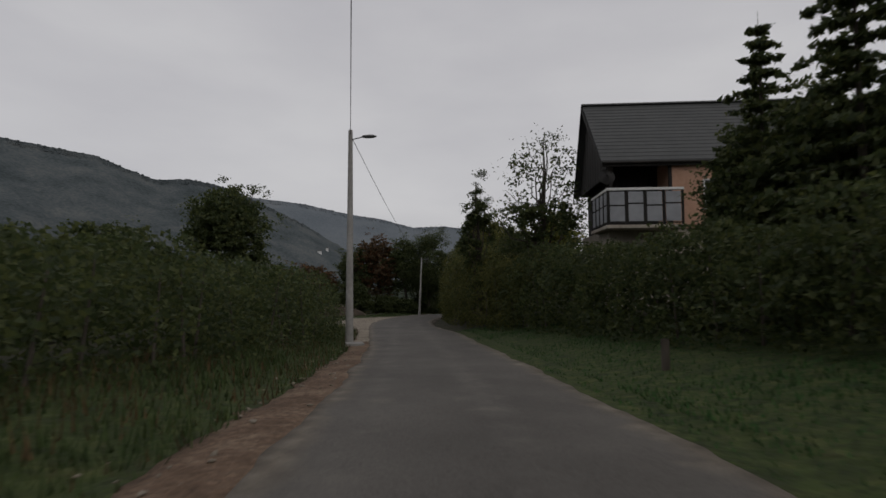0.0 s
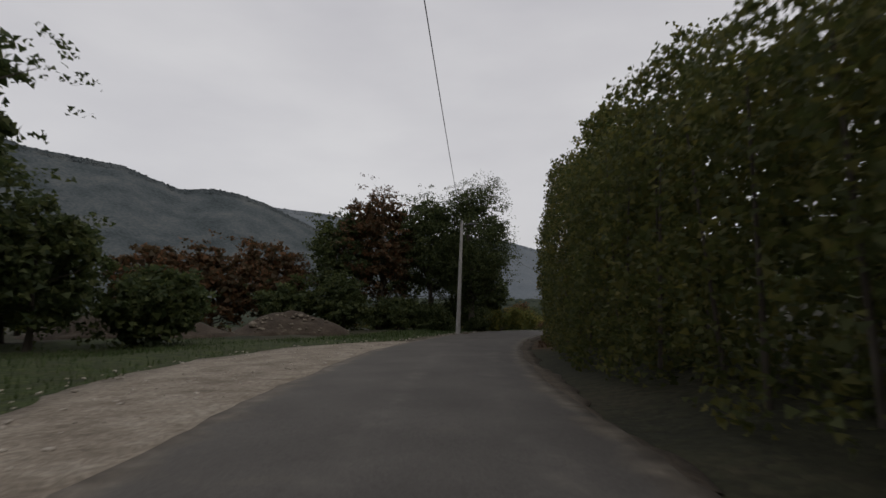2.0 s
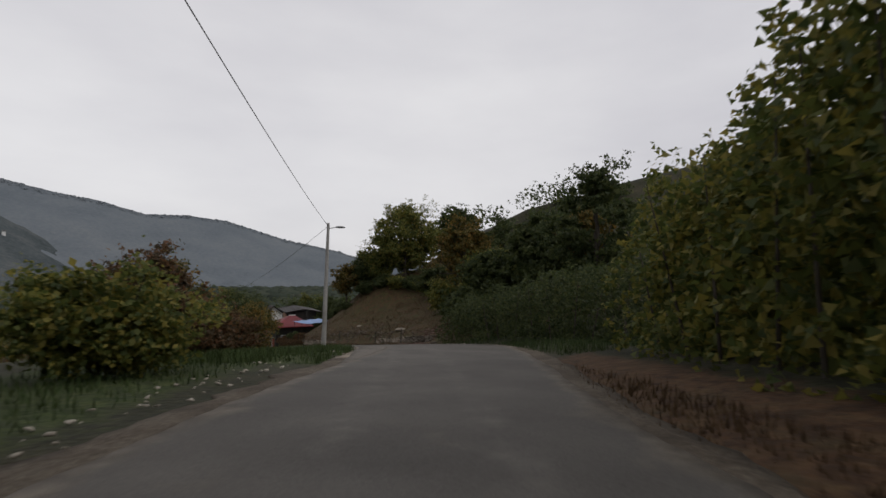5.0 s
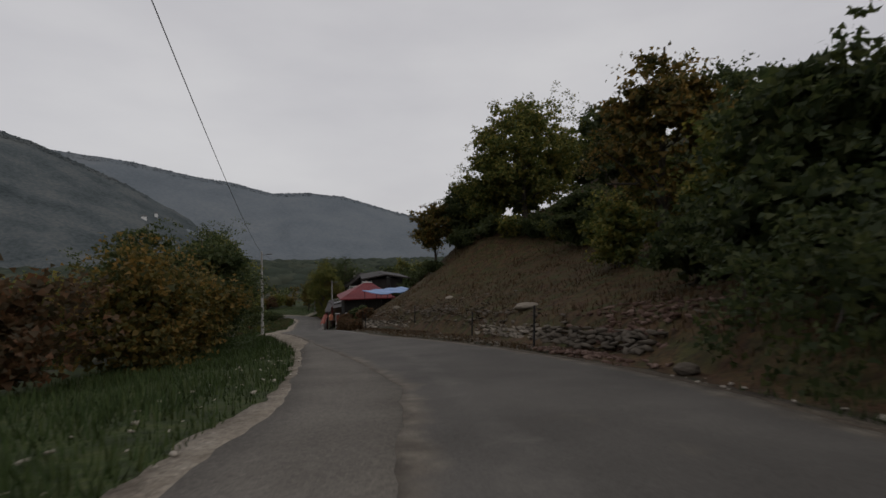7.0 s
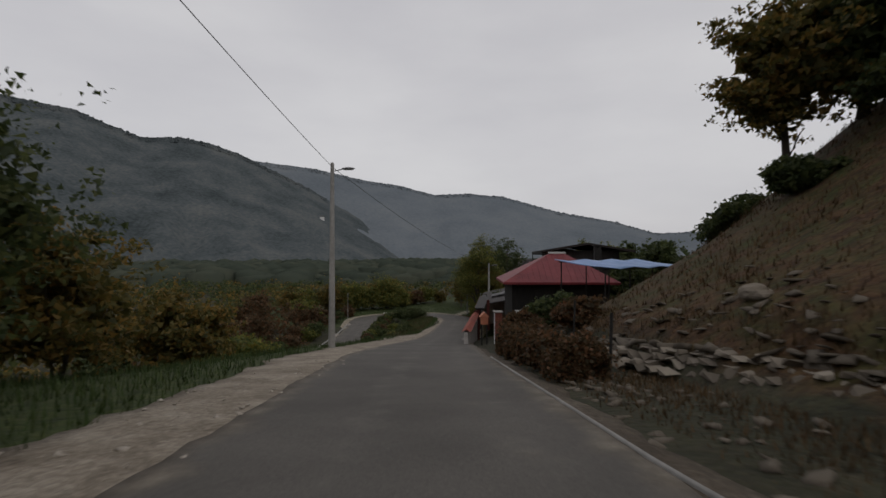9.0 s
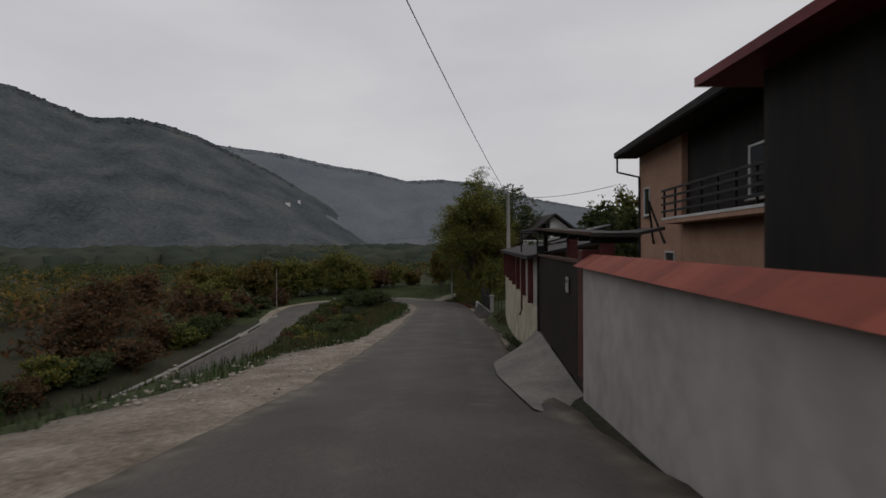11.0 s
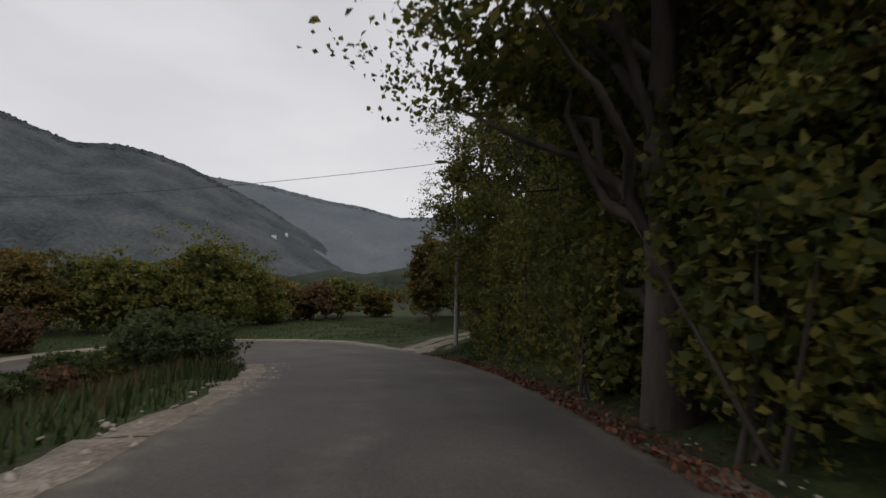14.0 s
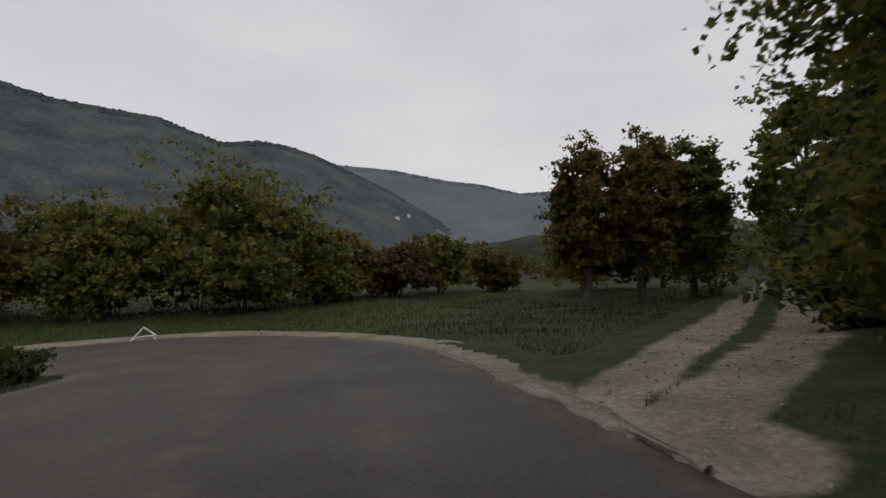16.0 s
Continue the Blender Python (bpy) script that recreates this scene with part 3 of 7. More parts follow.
def crowns(name, feet, size, mat, label, seed):
    """Far tree crowns past counting: small uneven domes."""
    rng = np.random.default_rng(seed)
    n, k = len(feet), 5
    r = size * rng.uniform(0.6, 1.35, (n, 1, 1))
    h = r * rng.uniform(0.35, 0.75, (n, 1, 1))
    a = np.linspace(0, 2 * np.pi, k, endpoint=False)[None, :] + rng.uniform(0, 6.28, (n, 1))
    ring = np.stack([np.cos(a), np.sin(a), 0 * a], -1)
    foot = np.asarray(feet)[:, None]
    low = foot + ring * r * rng.uniform(0.75, 1.1, (n, k, 1)) - (0, 0, size * 0.4)
    mid = foot + ring * r * rng.uniform(0.6, 0.95, (n, k, 1)) + np.array([0, 0, 1.0]) * h * rng.uniform(0.55, 0.8, (n, k, 1))
    tip = foot + np.concatenate([rng.normal(size=(n, 1, 2)) * 0.15, np.ones((n, 1, 1))], 2) * np.concatenate([r, r, h], 2)
    v = np.concatenate([low, mid, tip], 1)
    f = []
    for i in range(k):
        j = (i + 1) % k
        f += [(i, j, k + j), (i, k + j, k + i), (k + i, k + j, 2 * k)]
    f = (np.arange(n)[:, None, None] * (2 * k + 1) + np.array(f)[None]).reshape(-1, 3)
    return tagged(new(name, quick_mesh(name, v.reshape(-1, 3), f, mat, True)), label, "woods", kind="stuff")


def wooded(ridge, radius, depth, foot, seed, a0, a1, n):
    """Feet of the trees that stand against the sky along a crest."""
    rng = np.random.default_rng(int(seed * 7))
    return [hill_place(ridge, radius, depth, foot, seed, a, q) for a, q in zip(rng.uniform(a0, a1, n), rng.uniform(0.955, 1, n))]


# crest trees share the haze-tinted colours of their slopes
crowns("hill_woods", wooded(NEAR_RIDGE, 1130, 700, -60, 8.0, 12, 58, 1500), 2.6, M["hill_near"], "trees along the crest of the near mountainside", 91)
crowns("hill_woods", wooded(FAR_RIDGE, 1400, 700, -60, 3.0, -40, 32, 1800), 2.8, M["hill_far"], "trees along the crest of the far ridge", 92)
range_of_hills("backdrop_far_range", FAR_RIDGE, 1400, 700, -60, M["hill_far"], "wooded ridge across the valley, blue-grey haze painted into its colour", 3.0)
range_of_hills("backdrop_near_range", NEAR_RIDGE, 1130, 700, -60, M["hill_near"], "dark blue-green wooded mountainside with haze tinted into its colour", 8.0)


# ---- trees, bushes and hedges ----
def leaf_arrays(centres, size, rng, flat=0.35, aspect=0.6, droop=0.25, far=False):
    """Leaves as folded rhombs, one island each; far ones as plain three-cornered sprays."""
    n = len(centres)
    d = rng.normal(size=(n, 3))
    d[:, 2] = d[:, 2] * 0.7 - droop
    d /= np.linalg.norm(d, axis=1)[:, None]
    e = np.cross(d, rng.normal(size=(n, 3)))
    e /= np.linalg.norm(e, axis=1)[:, None]
    f = np.cross(d, e)
    L = np.reshape(size, (-1, 1)) * rng.uniform(0.6, 1.4, (n, 1))
    w = L * aspect
    if far:
        v = np.stack([centres - d * L * 0.55, centres + d * L * 0.4 + e * w * 0.95, centres + d * L * 0.5 - e * w * 0.8 + f * w * flat], 1)
        return v.reshape(-1, 3), np.arange(3 * n).reshape(n, 3)
    v = np.stack([centres - d * L * 0.5, centres + e * w * 0.5 + f * w * flat * 0.5, centres + d * L * 0.5, centres - e * w * 0.5 + f * w * flat * 0.5], 1)
    return v.reshape(-1, 3), np.arange(4 * n).reshape(n, 4)


def leaf_mesh(name, centres, size, mat, rng, **more):
    v, f = leaf_arrays(centres, size, rng, **more)
    return quick_mesh(name, v, f, mat)


def off_the_road(c, origin):
    """True for places that leave the lane free for traffic."""
    if abs(along([origin[0]], [origin[1]])[1][0]) > 11:
        return np.ones(len(c), bool)
    s, u, z = along(c[:, 0] + origin[0], c[:, 1] + origin[1])
    return ~((u > left_edge(s) - 0.2) & (u < right_edge(s) + 0.4) & (c[:, 2] + origin[2] < z + 4.4))


def fineness(x, y, width, leaf, leaves):
    """Smaller and more leaves on what stands close beside the road, fewer and broader sprays on what stands back."""
    st, off, _ = along([x], [y])
    d = max(1.5, abs(off[0]) - width * 0.5)
    if st[0] > 258:
        d = max(d, 12.0)
    size = float(np.clip(0.085 + 0.0055 * d, max(0.1, 0.64 * leaf), leaf * 1.25))
    near = d < 4.5
    if near:
        size *= 0.92
    return near, size, int(leaves * (1.05 if near else 0.78) * min(1.2, (leaf / size) ** 1.5) * np.interp(d, [9, 22], [1.0, 0.5]))


def lobes_in(rng, count, rx, ry, rz, z0, shell=0.5):
    p = rng.normal(size=(count, 3))
    p /= np.linalg.norm(p, axis=1)[:, None]
    swell = np.array([1 + 0.32 * noise.noise(Vector(q) * 1.6 + Vector((count, rx * 7, rz * 3))) for q in p])
    p *= rng.uniform(shell, 1.0, (count, 1)) * (rx, ry, rz) * swell[:, None]
    p[:, 2] += z0
    return p


def cloud(rng, lobes, radius, n, leaf):
    """Leaf places and sizes: many small ones towards the skins of the lobes, fewer broad sprays inside."""
    m = max(len(lobes) * 3, n // 13)
    k = rng.integers(0, len(lobes), m)
    d = rng.normal(size=(m, 3))
    d /= np.linalg.norm(d, axis=1)[:, None]
    r = (radius * rng.uniform(0.6, 1.4, len(lobes)))[k]
    inner = rng.uniform(0, 1, m) < 0.25
    at = np.where(inner, rng.uniform(0.0, 0.6, m), rng.uniform(0.35, 1.0, m) ** 0.5)
    stray = rng.uniform(0, 1, m) < 0.02
    at = np.where(stray & ~inner, at * 1.25, at)
    twig = lobes[k] + d * (r * at)[:, None] * (1, 1, 0.7)
    # leaves sit in flat sprays round the twigs
    j = rng.integers(0, m, n)
    spread = (0.06 * r[j] + 0.5 * leaf + 0.04)[:, None] * (1, 1, 0.55)
    at = twig[j] + rng.normal(size=(n, 3)) * spread
    mid, reach = lobes.mean(0), np.abs(lobes - lobes.mean(0)).max(0) + radius
    deep = np.linalg.norm((at - mid) / reach, axis=1)
    broad = (1.7, 1.5, 1.0) if leaf < 0.13 else (2.2, 1.8, 1.0)
    return at, leaf * np.interp(deep, [0.45, 0.66, 0.8], broad)


def limbs(rng, height, girth, lobes, count, start):
    """A trunk with limbs that reach for the lobes."""
    t = np.linspace(0, 1, 8)
    sway = np.cumsum(rng.normal(size=(8, 2)) * 0.05 * height / 8, axis=0)
    trunk = np.column_stack([sway[:, 0], sway[:, 1], t * height])
    pieces = [tube_arrays(trunk, girth * (1.15 - 0.95 * t) * np.where(t == 0, 1.5, 1.0), 8)]
    for j in rng.permutation(len(lobes))[:count]:
        tip = lobes[j]
        h = np.clip(tip[2] * rng.uniform(0.45, 0.75), start, height * 0.92)
        k = h / height
        foot = np.array([np.interp(k, t, trunk[:, 0]), np.interp(k, t, trunk[:, 1]), h])
        q = np.linspace(0, 1, 6)[:, None]
        path = foot * (1 - q) + tip * q
        path[:, 2] += 0.07 * np.linalg.norm(tip - foot) * np.sin(np.pi * q[:, 0])
        path[1:-1] += rng.normal(size=(4, 3)) * 0.05 * np.linalg.norm(tip - foot)
        pieces.append(tube_arrays(path, girth * (1.1 - 0.9 * k) * 0.5 * (1 - 0.85 * q[:, 0]), 5))
    return joined(pieces)


def tree(x, y, height, width, mat, label, seed, name="tree", low=0.1, leaves=12000, leaf=0.2, lobes=80, girth=None, group="", puff=0.15, z=None, taper=0.35, category="tree", far=False, bare=0.0):
    rng = np.random.default_rng(seed)
    near, leaf, leaves = fineness(x, y, width, leaf, leaves)
    rz = height * (1 - low) * 0.5
    mid = height * low + rz
    lb = lobes_in(rng, lobes, width * 0.43, width * 0.43, rz * 0.92, mid)
    lb[:, :2] *= (1.0 - taper * np.clip((lb[:, 2] - mid) / rz, 0, 1))[:, None]
    lb += rng.normal(size=lb.shape) * width * 0.03
    th = base(name, x, y, gz(x, y) - 0.1 if z is None else z, label=label, category=category, group=group)
    lb = lb[off_the_road(lb, th.matrix_world.translation)]
    v, f = limbs(rng, height * 0.9, girth or height * 0.017, lb, min(14 if far else 30, len(lb)), max(0.6, height * low * 0.8))
    new("trunk", quick_mesh("trunk", v, f, M["bark"], True)).parent = th
    c, sz = cloud(rng, lb, width * puff, leaves, leaf)
    c[:, 2] = np.maximum(c[:, 2], 0.1)
    free = off_the_road(c, th.matrix_world.translation)
    c, sz = c[free], sz[free]
    if bare:
        keep = (c[:, 2] < height * (1 - bare)) | (rng.uniform(0, 1, len(c)) < 0.25)
        c, sz = c[keep], sz[keep]
    new("crown", leaf_mesh("crown", c, sz, mat, rng, far=not near, aspect=0.75 if near else 0.6)).parent = th
    return th


def bush(x, y, height, width, mat, label, seed, leaves=6000, leaf=0.15, group="", name="bush", z=None, far=False):
    rng = np.random.default_rng(seed)
    near, leaf, leaves = fineness(x, y, width, leaf, leaves)
    n = 46
    lb = lobes_in(rng, n, width * 0.42, width * 0.42, height * 0.5, height * 0.42, 0.3)
    lb[:, 2] = np.maximum(lb[:, 2], rng.uniform(0.08, 0.3, n) * height)
    th = base(name, x, y, gz(x, y) - 0.05 if z is None else z, 0, label, "bush", group)
    for j in rng.permutation(n)[:6]:
        q = np.linspace(0, 1, 5)[:, None]
        p = np.array([[rng.normal() * 0.15, rng.normal() * 0.15, 0]]) * (1 - q) + lb[j] * q
        v, f = tube_arrays(p, 0.04 * (1 - 0.8 * q[:, 0]), 5)
        new("stem", quick_mesh("stem", v, f, M["bark"], True)).parent = th
    c, sz = cloud(rng, lb, min(width, height) * 0.22, leaves, leaf)
    c[:, 2] = np.maximum(c[:, 2], 0.05)
    # a few bare shoots stand out of the top
    up = rng.uniform(0, 1, leaves) < 0.03
    c[up, 2] += rng.exponential(0.25, up.sum()) * min(height, 3.0) * 0.25
    free = off_the_road(c, th.matrix_world.translation)
    c, sz = c[free], sz[free]
    new("foliage", leaf_mesh("foliage", c, sz, mat, rng, far=not near, aspect=0.75 if near else 0.6)).parent = th
    return th


def hedge(name, s0, s1, face, top, depth, mat, label, seed, density=70, leaf=0.16, side=1):
    """A tall run of tangled growth along the road: leaves over a bulging face and crest. face, top: tables over the station."""
    rng = np.random.default_rng(seed)
    n = int((s1 - s0) * (float(np.mean(top(np.linspace(s0, s1, 9)))) + depth) * density * 0.62)
    # sprays of leaves round common twigs
    tuft = rng.integers(0, max(1, n // 9), n)
    s = np.clip(rng.uniform(s0, s1, n)[tuft] + rng.normal(size=n) * 0.13, s0, s1)
    q = np.clip(rng.uniform(0, 1, n)[tuft] + rng.normal(size=n) * 0.012, 0, 1)
    t = top(s) * (1 + 0.17 * np.array([noise.noise((a * 0.35, seed, 0.5)) + 0.5 * noise.noise((a * 1.1, seed, 2.5)) for a in s]))
    wall = t / (t + depth)
    on_face = q < wall
    h = np.where(on_face, q / wall, 1.0)
    back_ = np.where(on_face, 0.0, (q - wall) / (1 - wall))
    bulge = np.array([noise.noise((a * 0.5, b * 2.5, seed)) * 0.7 + noise.noise((a * 1.6, b * 7, seed + 3)) * 0.45 for a, b in zip(s, h + back_ * 0.4)])
    lean = 0.7 * h**4 - 0.2 * np.sin(np.pi * h)
    inner = rng.uniform(0, 1, n)[tuft] < 0.3
    inward = np.where(inner, rng.uniform(0.5, 1.8, n), rng.exponential(0.2, n)[tuft] + rng.normal(size=n) * 0.07)
    u = face(s) + side * (lean + back_ * depth) - side * bulge * 0.8 + side * np.where(on_face, inward, 0)
    z = h * t + np.where(on_face, 0, bulge * 0.7 - inward)
    # ends are rounded off
    x, y, zr = place(s, u)
    x0, y0, _ = place((s0 + s1) / 2, face((s0 + s1) / 2))
    th = base(name, float(x0), float(y0), gz(float(x0), float(y0)), label=label, category="hedge")
    shift = np.array([th.matrix_world.translation[:]])
    c = np.column_stack([x, y, zr + z + 0.05]) - shift
    free = off_the_road(c, th.matrix_world.translation)
    new("foliage", leaf_mesh("foliage", c[free], np.where(inner & (inward > 0.75), leaf * 1.4, leaf)[free], mat, rng, far=True)).parent = th
    # the tangle of sprays and stems within
    m = int((s1 - s0) * float(np.mean(top(np.linspace(s0, s1, 9)))) * 140)
    s, h = rng.uniform(s0 + 1.0, s1 - 1.0, m), rng.uniform(0, 0.94, m)
    x, y, zr = place(s, face(s) + side * rng.uniform(1.1, max(1.6, depth * 0.8), m))
    c = np.column_stack([x, y, zr + h * top(s)]) - shift
    c = c[off_the_road(c, th.matrix_world.translation)]
    ob = new("inner_sprays", leaf_mesh("inner_sprays", c, np.full(len(c), leaf * 1.55), mat, rng, far=True))
    ob.parent = th
    for k in range(int((s1 - s0) / 1.6)):
        a = s0 + 0.8 + k * 1.6 + rng.normal() * 0.2
        x, y, zr = place(a, float(face(a)) + side * rng.uniform(0.8, 1.5))
        foot = np.array([float(x), float(y), float(zr)]) - shift[0]
        q = np.linspace(0, 1, 5)[:, None]
        tip = foot + np.array([rng.normal() * 0.4, rng.normal() * 0.4, float(top(a)) * 0.85])
        v, f = tube_arrays(foot * (1 - q) + tip * q, 0.05 * (1 - 0.75 * q[:, 0]), 5)
        new("stem", quick_mesh("stem", v, f, M["bark"], True)).parent = th
    return th


def conifer(x, y, height, width, label, seed):
    """A spruce: whorls of drooping boughs, shorter towards the tip, clad in needle sprays."""
    rng = np.random.default_rng(seed)
    th = base("conifer", x, y, gz(x, y) - 0.1, label=label, category="tree")
    q = np.linspace(0, 1, 8)
    v, f = tube_arrays(np.column_stack([0 * q, 0 * q, q * height]), 0.15 * (1.03 - q), 8)
    new("trunk", quick_mesh("trunk", v, f, M["bark"], True)).parent = th
    boughs, tips = [], []
    z = 0.06 * height
    while z < height * 0.985:
        reach = width * 0.5 * (1 - z / height) ** 0.75
        for a in rng.uniform(0, 6.28) + np.arange(5) * 1.257 + rng.normal(size=5) * 0.25:
            r = max(0.18, reach * rng.uniform(0.55, 1.3))
            k = np.linspace(0, 1, 5)
            path = np.column_stack([np.cos(a) * r * k, np.sin(a) * r * k, z + 0.1 * r * k - 0.34 * r * k**2 + 0.16 * r * k**4])
            boughs.append(tube_arrays(path, 0.03 * (1 - 0.8 * k), 4))
            n = int(16 + 46 * r)
            t = rng.uniform(0.12, 1, n)
            side = rng.normal(size=n) * 0.16 * r * (1.1 - t)
            c = np.column_stack([np.cos(a) * r * t - np.sin(a) * side, np.sin(a) * r * t + np.cos(a) * side, z + 0.1 * r * t - 0.34 * r * t**2 + 0.16 * r * t**4])
            tips.append(c + rng.normal(size=(n, 3)) * (0.05, 0.05, 0.045) - (0, 0, 0.05))
        z += 0.042 * height + 0.1
    for v, f in boughs:
        new("bough", quick_mesh("bough", v, f, M["bark"], True)).parent = th
    c = np.vstack(tips)
    new("needles", leaf_mesh("needles", c, np.full(len(c), 0.22), M["leaf_dark"], rng, aspect=0.4, droop=0.5, far=True)).parent = th
    return th


conifer(12.2, 15.8, 10.2, 5.0, "slim dark spruce in front of the house", 71)
conifer(11.6, 11.6, 10.4, 5.8, "dark spruce behind the hedge", 72)
conifer(13.8, 8.0, 10.5, 5.0, "broad dark spruce behind the hedge", 73)
tree(13.4, 18.0, 7.0, 5.0, M["leaf_dark"], "dark leafy tree before the peach house", 74, low=0.0, leaves=12000, leaf=0.16)
tree(12.4, 13.4, 7.0, 5.0, M["leaf_dark"], "dark leafy tree between the spruces", 75, low=0.0, leaves=12000, leaf=0.16)
# the long hedge on the right, and its taller far end
hedge("hedge", -14, 28, table([(-14, 7.5), (0, 7.0), (14, 6.4), (24, 5.6), (28, 5.0)]), table([(-14, 3.0), (14, 3.2), (22, 3.8), (28, 4.2)]), 4.0, M["leaf_dark"], "dense dark overgrown hedge behind the grass verge", 10, 235, 0.11)
hedge("hedge", 26, 46, table([(26, 5.2), (30, 4.2), (36, 3.3), (46, 3.1)]), table([(26, 4.1), (34, 4.8), (46, 5.8)]), 3.5, M["leaf_hedge"], "tall untrimmed olive-green hedge along the road edge", 11, 210, 0.095)
hedge("hedge", 45, 63, table([(45, 3.1), (63, 3.0)]), table([(45, 5.8), (55, 7.1), (63, 8.6)]), 3.5, M["leaf_hedge"], "tall dark green hedge with ivy at the road edge", 14, 210, 0.095)
hedge("hedge", 62, 84, table([(62, 3.0), (72, 3.1), (84, 4.0)]), table([(62, 8.6), (70, 9.8), (84, 9.5)]), 4.0, M["leaf_ivy"], "high ivy-grown thicket turning brown and yellow", 12, 150, 0.11)
hedge("hedge", 83, 106, table([(83, 4.0), (106, 6.5)]), table([(83, 9.0), (95, 7.5), (106, 4.0)]), 4.0, M["leaf_olive"], "high leafy thicket beside the bend", 13, 80, 0.15)
# trees that stand over the hedge and beside the first house
for x, y, h, w, k, lo, nm, tp, br in [(5.4, 33.2, 10.6, 2.8, "leaf_dark", 0.0, "tree", 0.35, 0), (9.1, 31.3, 12.4, 7.2, "leaf_dark", 0.2, "half_bare_tree", 0.3, 0.42), (9.2, 36.0, 6.5, 5.0, "leaf_dark", 0.05, "tree", 0.3, 0),
                                      (9.8, 40.5, 7.2, 4.6, "leaf_hedge", 0.0, "tree", 0.2, 0), (10.0, 46.0, 8.2, 5.2, "leaf_hedge", 0.0, "tree", 0.2, 0), (9.8, 52.5, 10.5, 5.5, "leaf_hedge", 0.0, "tree", 0.2, 0), (14.5, 46.0, 9.0, 5.6, "leaf_olive", 0.2, "tree", 0.35, 0), (10.0, 60.0, 12.0, 6.5, "leaf_olive", 0.2, "tree", 0.35, 0), (14.0, 68.0, 13.5, 7.5, "leaf_olive", 0.15, "tree", 0.35, 0), (17.0, 76.0, 13.0, 7.5, "leaf_autumn", 0.15, "tree", 0.35, 0)]:
    tree(x, y, h, w, M[k], "half-bare tree with few leaves behind the hedge" if br else "slim leafy tree rising behind the hedge", int(x * 31 + y), name="tree", low=lo, leaves=9000, leaf=0.15 if y < 34 else 0.2, taper=tp, bare=br, far=y > 34)


# left of the road, first stretch
hedge("thicket", -12, 12, table([(-12, -6.5), (0, -5.4), (12, -4.3)]), table([(-12, 2.0), (12, 2.8)]), 9.0, M["leaf_dark"], "low dark bramble thicket on the bank", 21, 120, 0.10, side=-1)
hedge("thicket", 11, 33, table([(11, -4.3), (22, -3.4), (30, -3.9), (33, -5.0)]), table([(11, 2.8), (22, 3.2), (33, 2.4)]), 8.0, M["leaf_dark"], "dark bramble thicket beside the lamp post", 22, 130, 0.10, side=-1)
for i, (x, y, h, w, k) in enumerate([(-16.3, 51.0, 14.5, 11.0, "leaf_dark"), (-22.0, 40.0, 8.5, 9.0, "leaf_dark"), (-26.0, 52.0, 10.0, 9.0, "leaf_dark"), (-17.0, 34.0, 6.5, 8.0, "leaf_dark"), (-24.0, 27.0, 6.5, 9.0, "leaf_dark"),
                                     (-33.0, 36.0, 7.5, 10.0, "leaf_dark"), (-12.5, 43.0, 4.8, 6.5, "leaf_dark"), (-22.0, 60.0, 8.0, 8.0, "leaf_red"), (-36.0, 50.0, 8.0, 10.0, "leaf_dark"), (-15.0, 22.0, 4.5, 8.0, "leaf_dark"), (-15.0, 57.0, 6.5, 7.5, "leaf_dark"), (-11.5, 59.5, 3.6, 5.0, "leaf_dark"), (-20.0, 62.0, 6.0, 8.0, "leaf_dark")]):
    tree(x, y, h, w, M[k], "tall dark green broadleaf tree above the thicket" if i == 0 else "dark broadleaf tree above the roadside thicket", 100 + i, low=0.02, leaves=20000 if i == 0 else 8000, leaf=0.25, far=True)
# the clump round the second pole
for i, (x, y, h, w, k) in enumerate([(5.1, 81.6, 14.2, 9.0, "leaf_dark"), (1.2, 82.6, 13.0, 8.6, "leaf_dark"), (-3.4, 82.2, 13.2, 9.0, "leaf_red"), (-6.6, 81.8, 11.6, 7.5, "leaf_dark"), (-12.5, 80.5, 8.6, 8.5, "leaf_red"), (-17.0, 79.5, 8.0, 8.5, "leaf_red"),
                                     (-21.5, 78.5, 8.4, 8.0, "leaf_red"), (7.5, 92.5, 8.0, 6.0, "leaf_dark"), (3.8, 89.0, 11.0, 8.0, "leaf_dark"), (-1.5, 89.5, 10.5, 8.5, "leaf_dark"), (-30.0, 76.0, 7.5, 9.0, "leaf_olive"), (-36.0, 75.0, 8.0, 9.0, "leaf_red")]):
    tree(x, y, h, w, M[k], "dense dark broadleaf tree in a roadside clump" if k == "leaf_dark" else "broadleaf tree with red-brown autumn leaves", 120 + i, low=(0.06, 0.2, 0.1, 0.1)[i] if i < 4 else (0.2 if i in (8, 9) else 0.0), leaves=(34000, 19000, 13000, 10000)[i] if i < 4 else (3500 if i in (8, 9) else 8500), leaf=0.19 if i == 0 else (0.2 if i == 1 else (0.18 if i < 4 else 0.25)), puff=0.18 if i == 0 else 0.15, taper=0.15 if i == 0 else 0.25, far=i > 1, lobes=110)
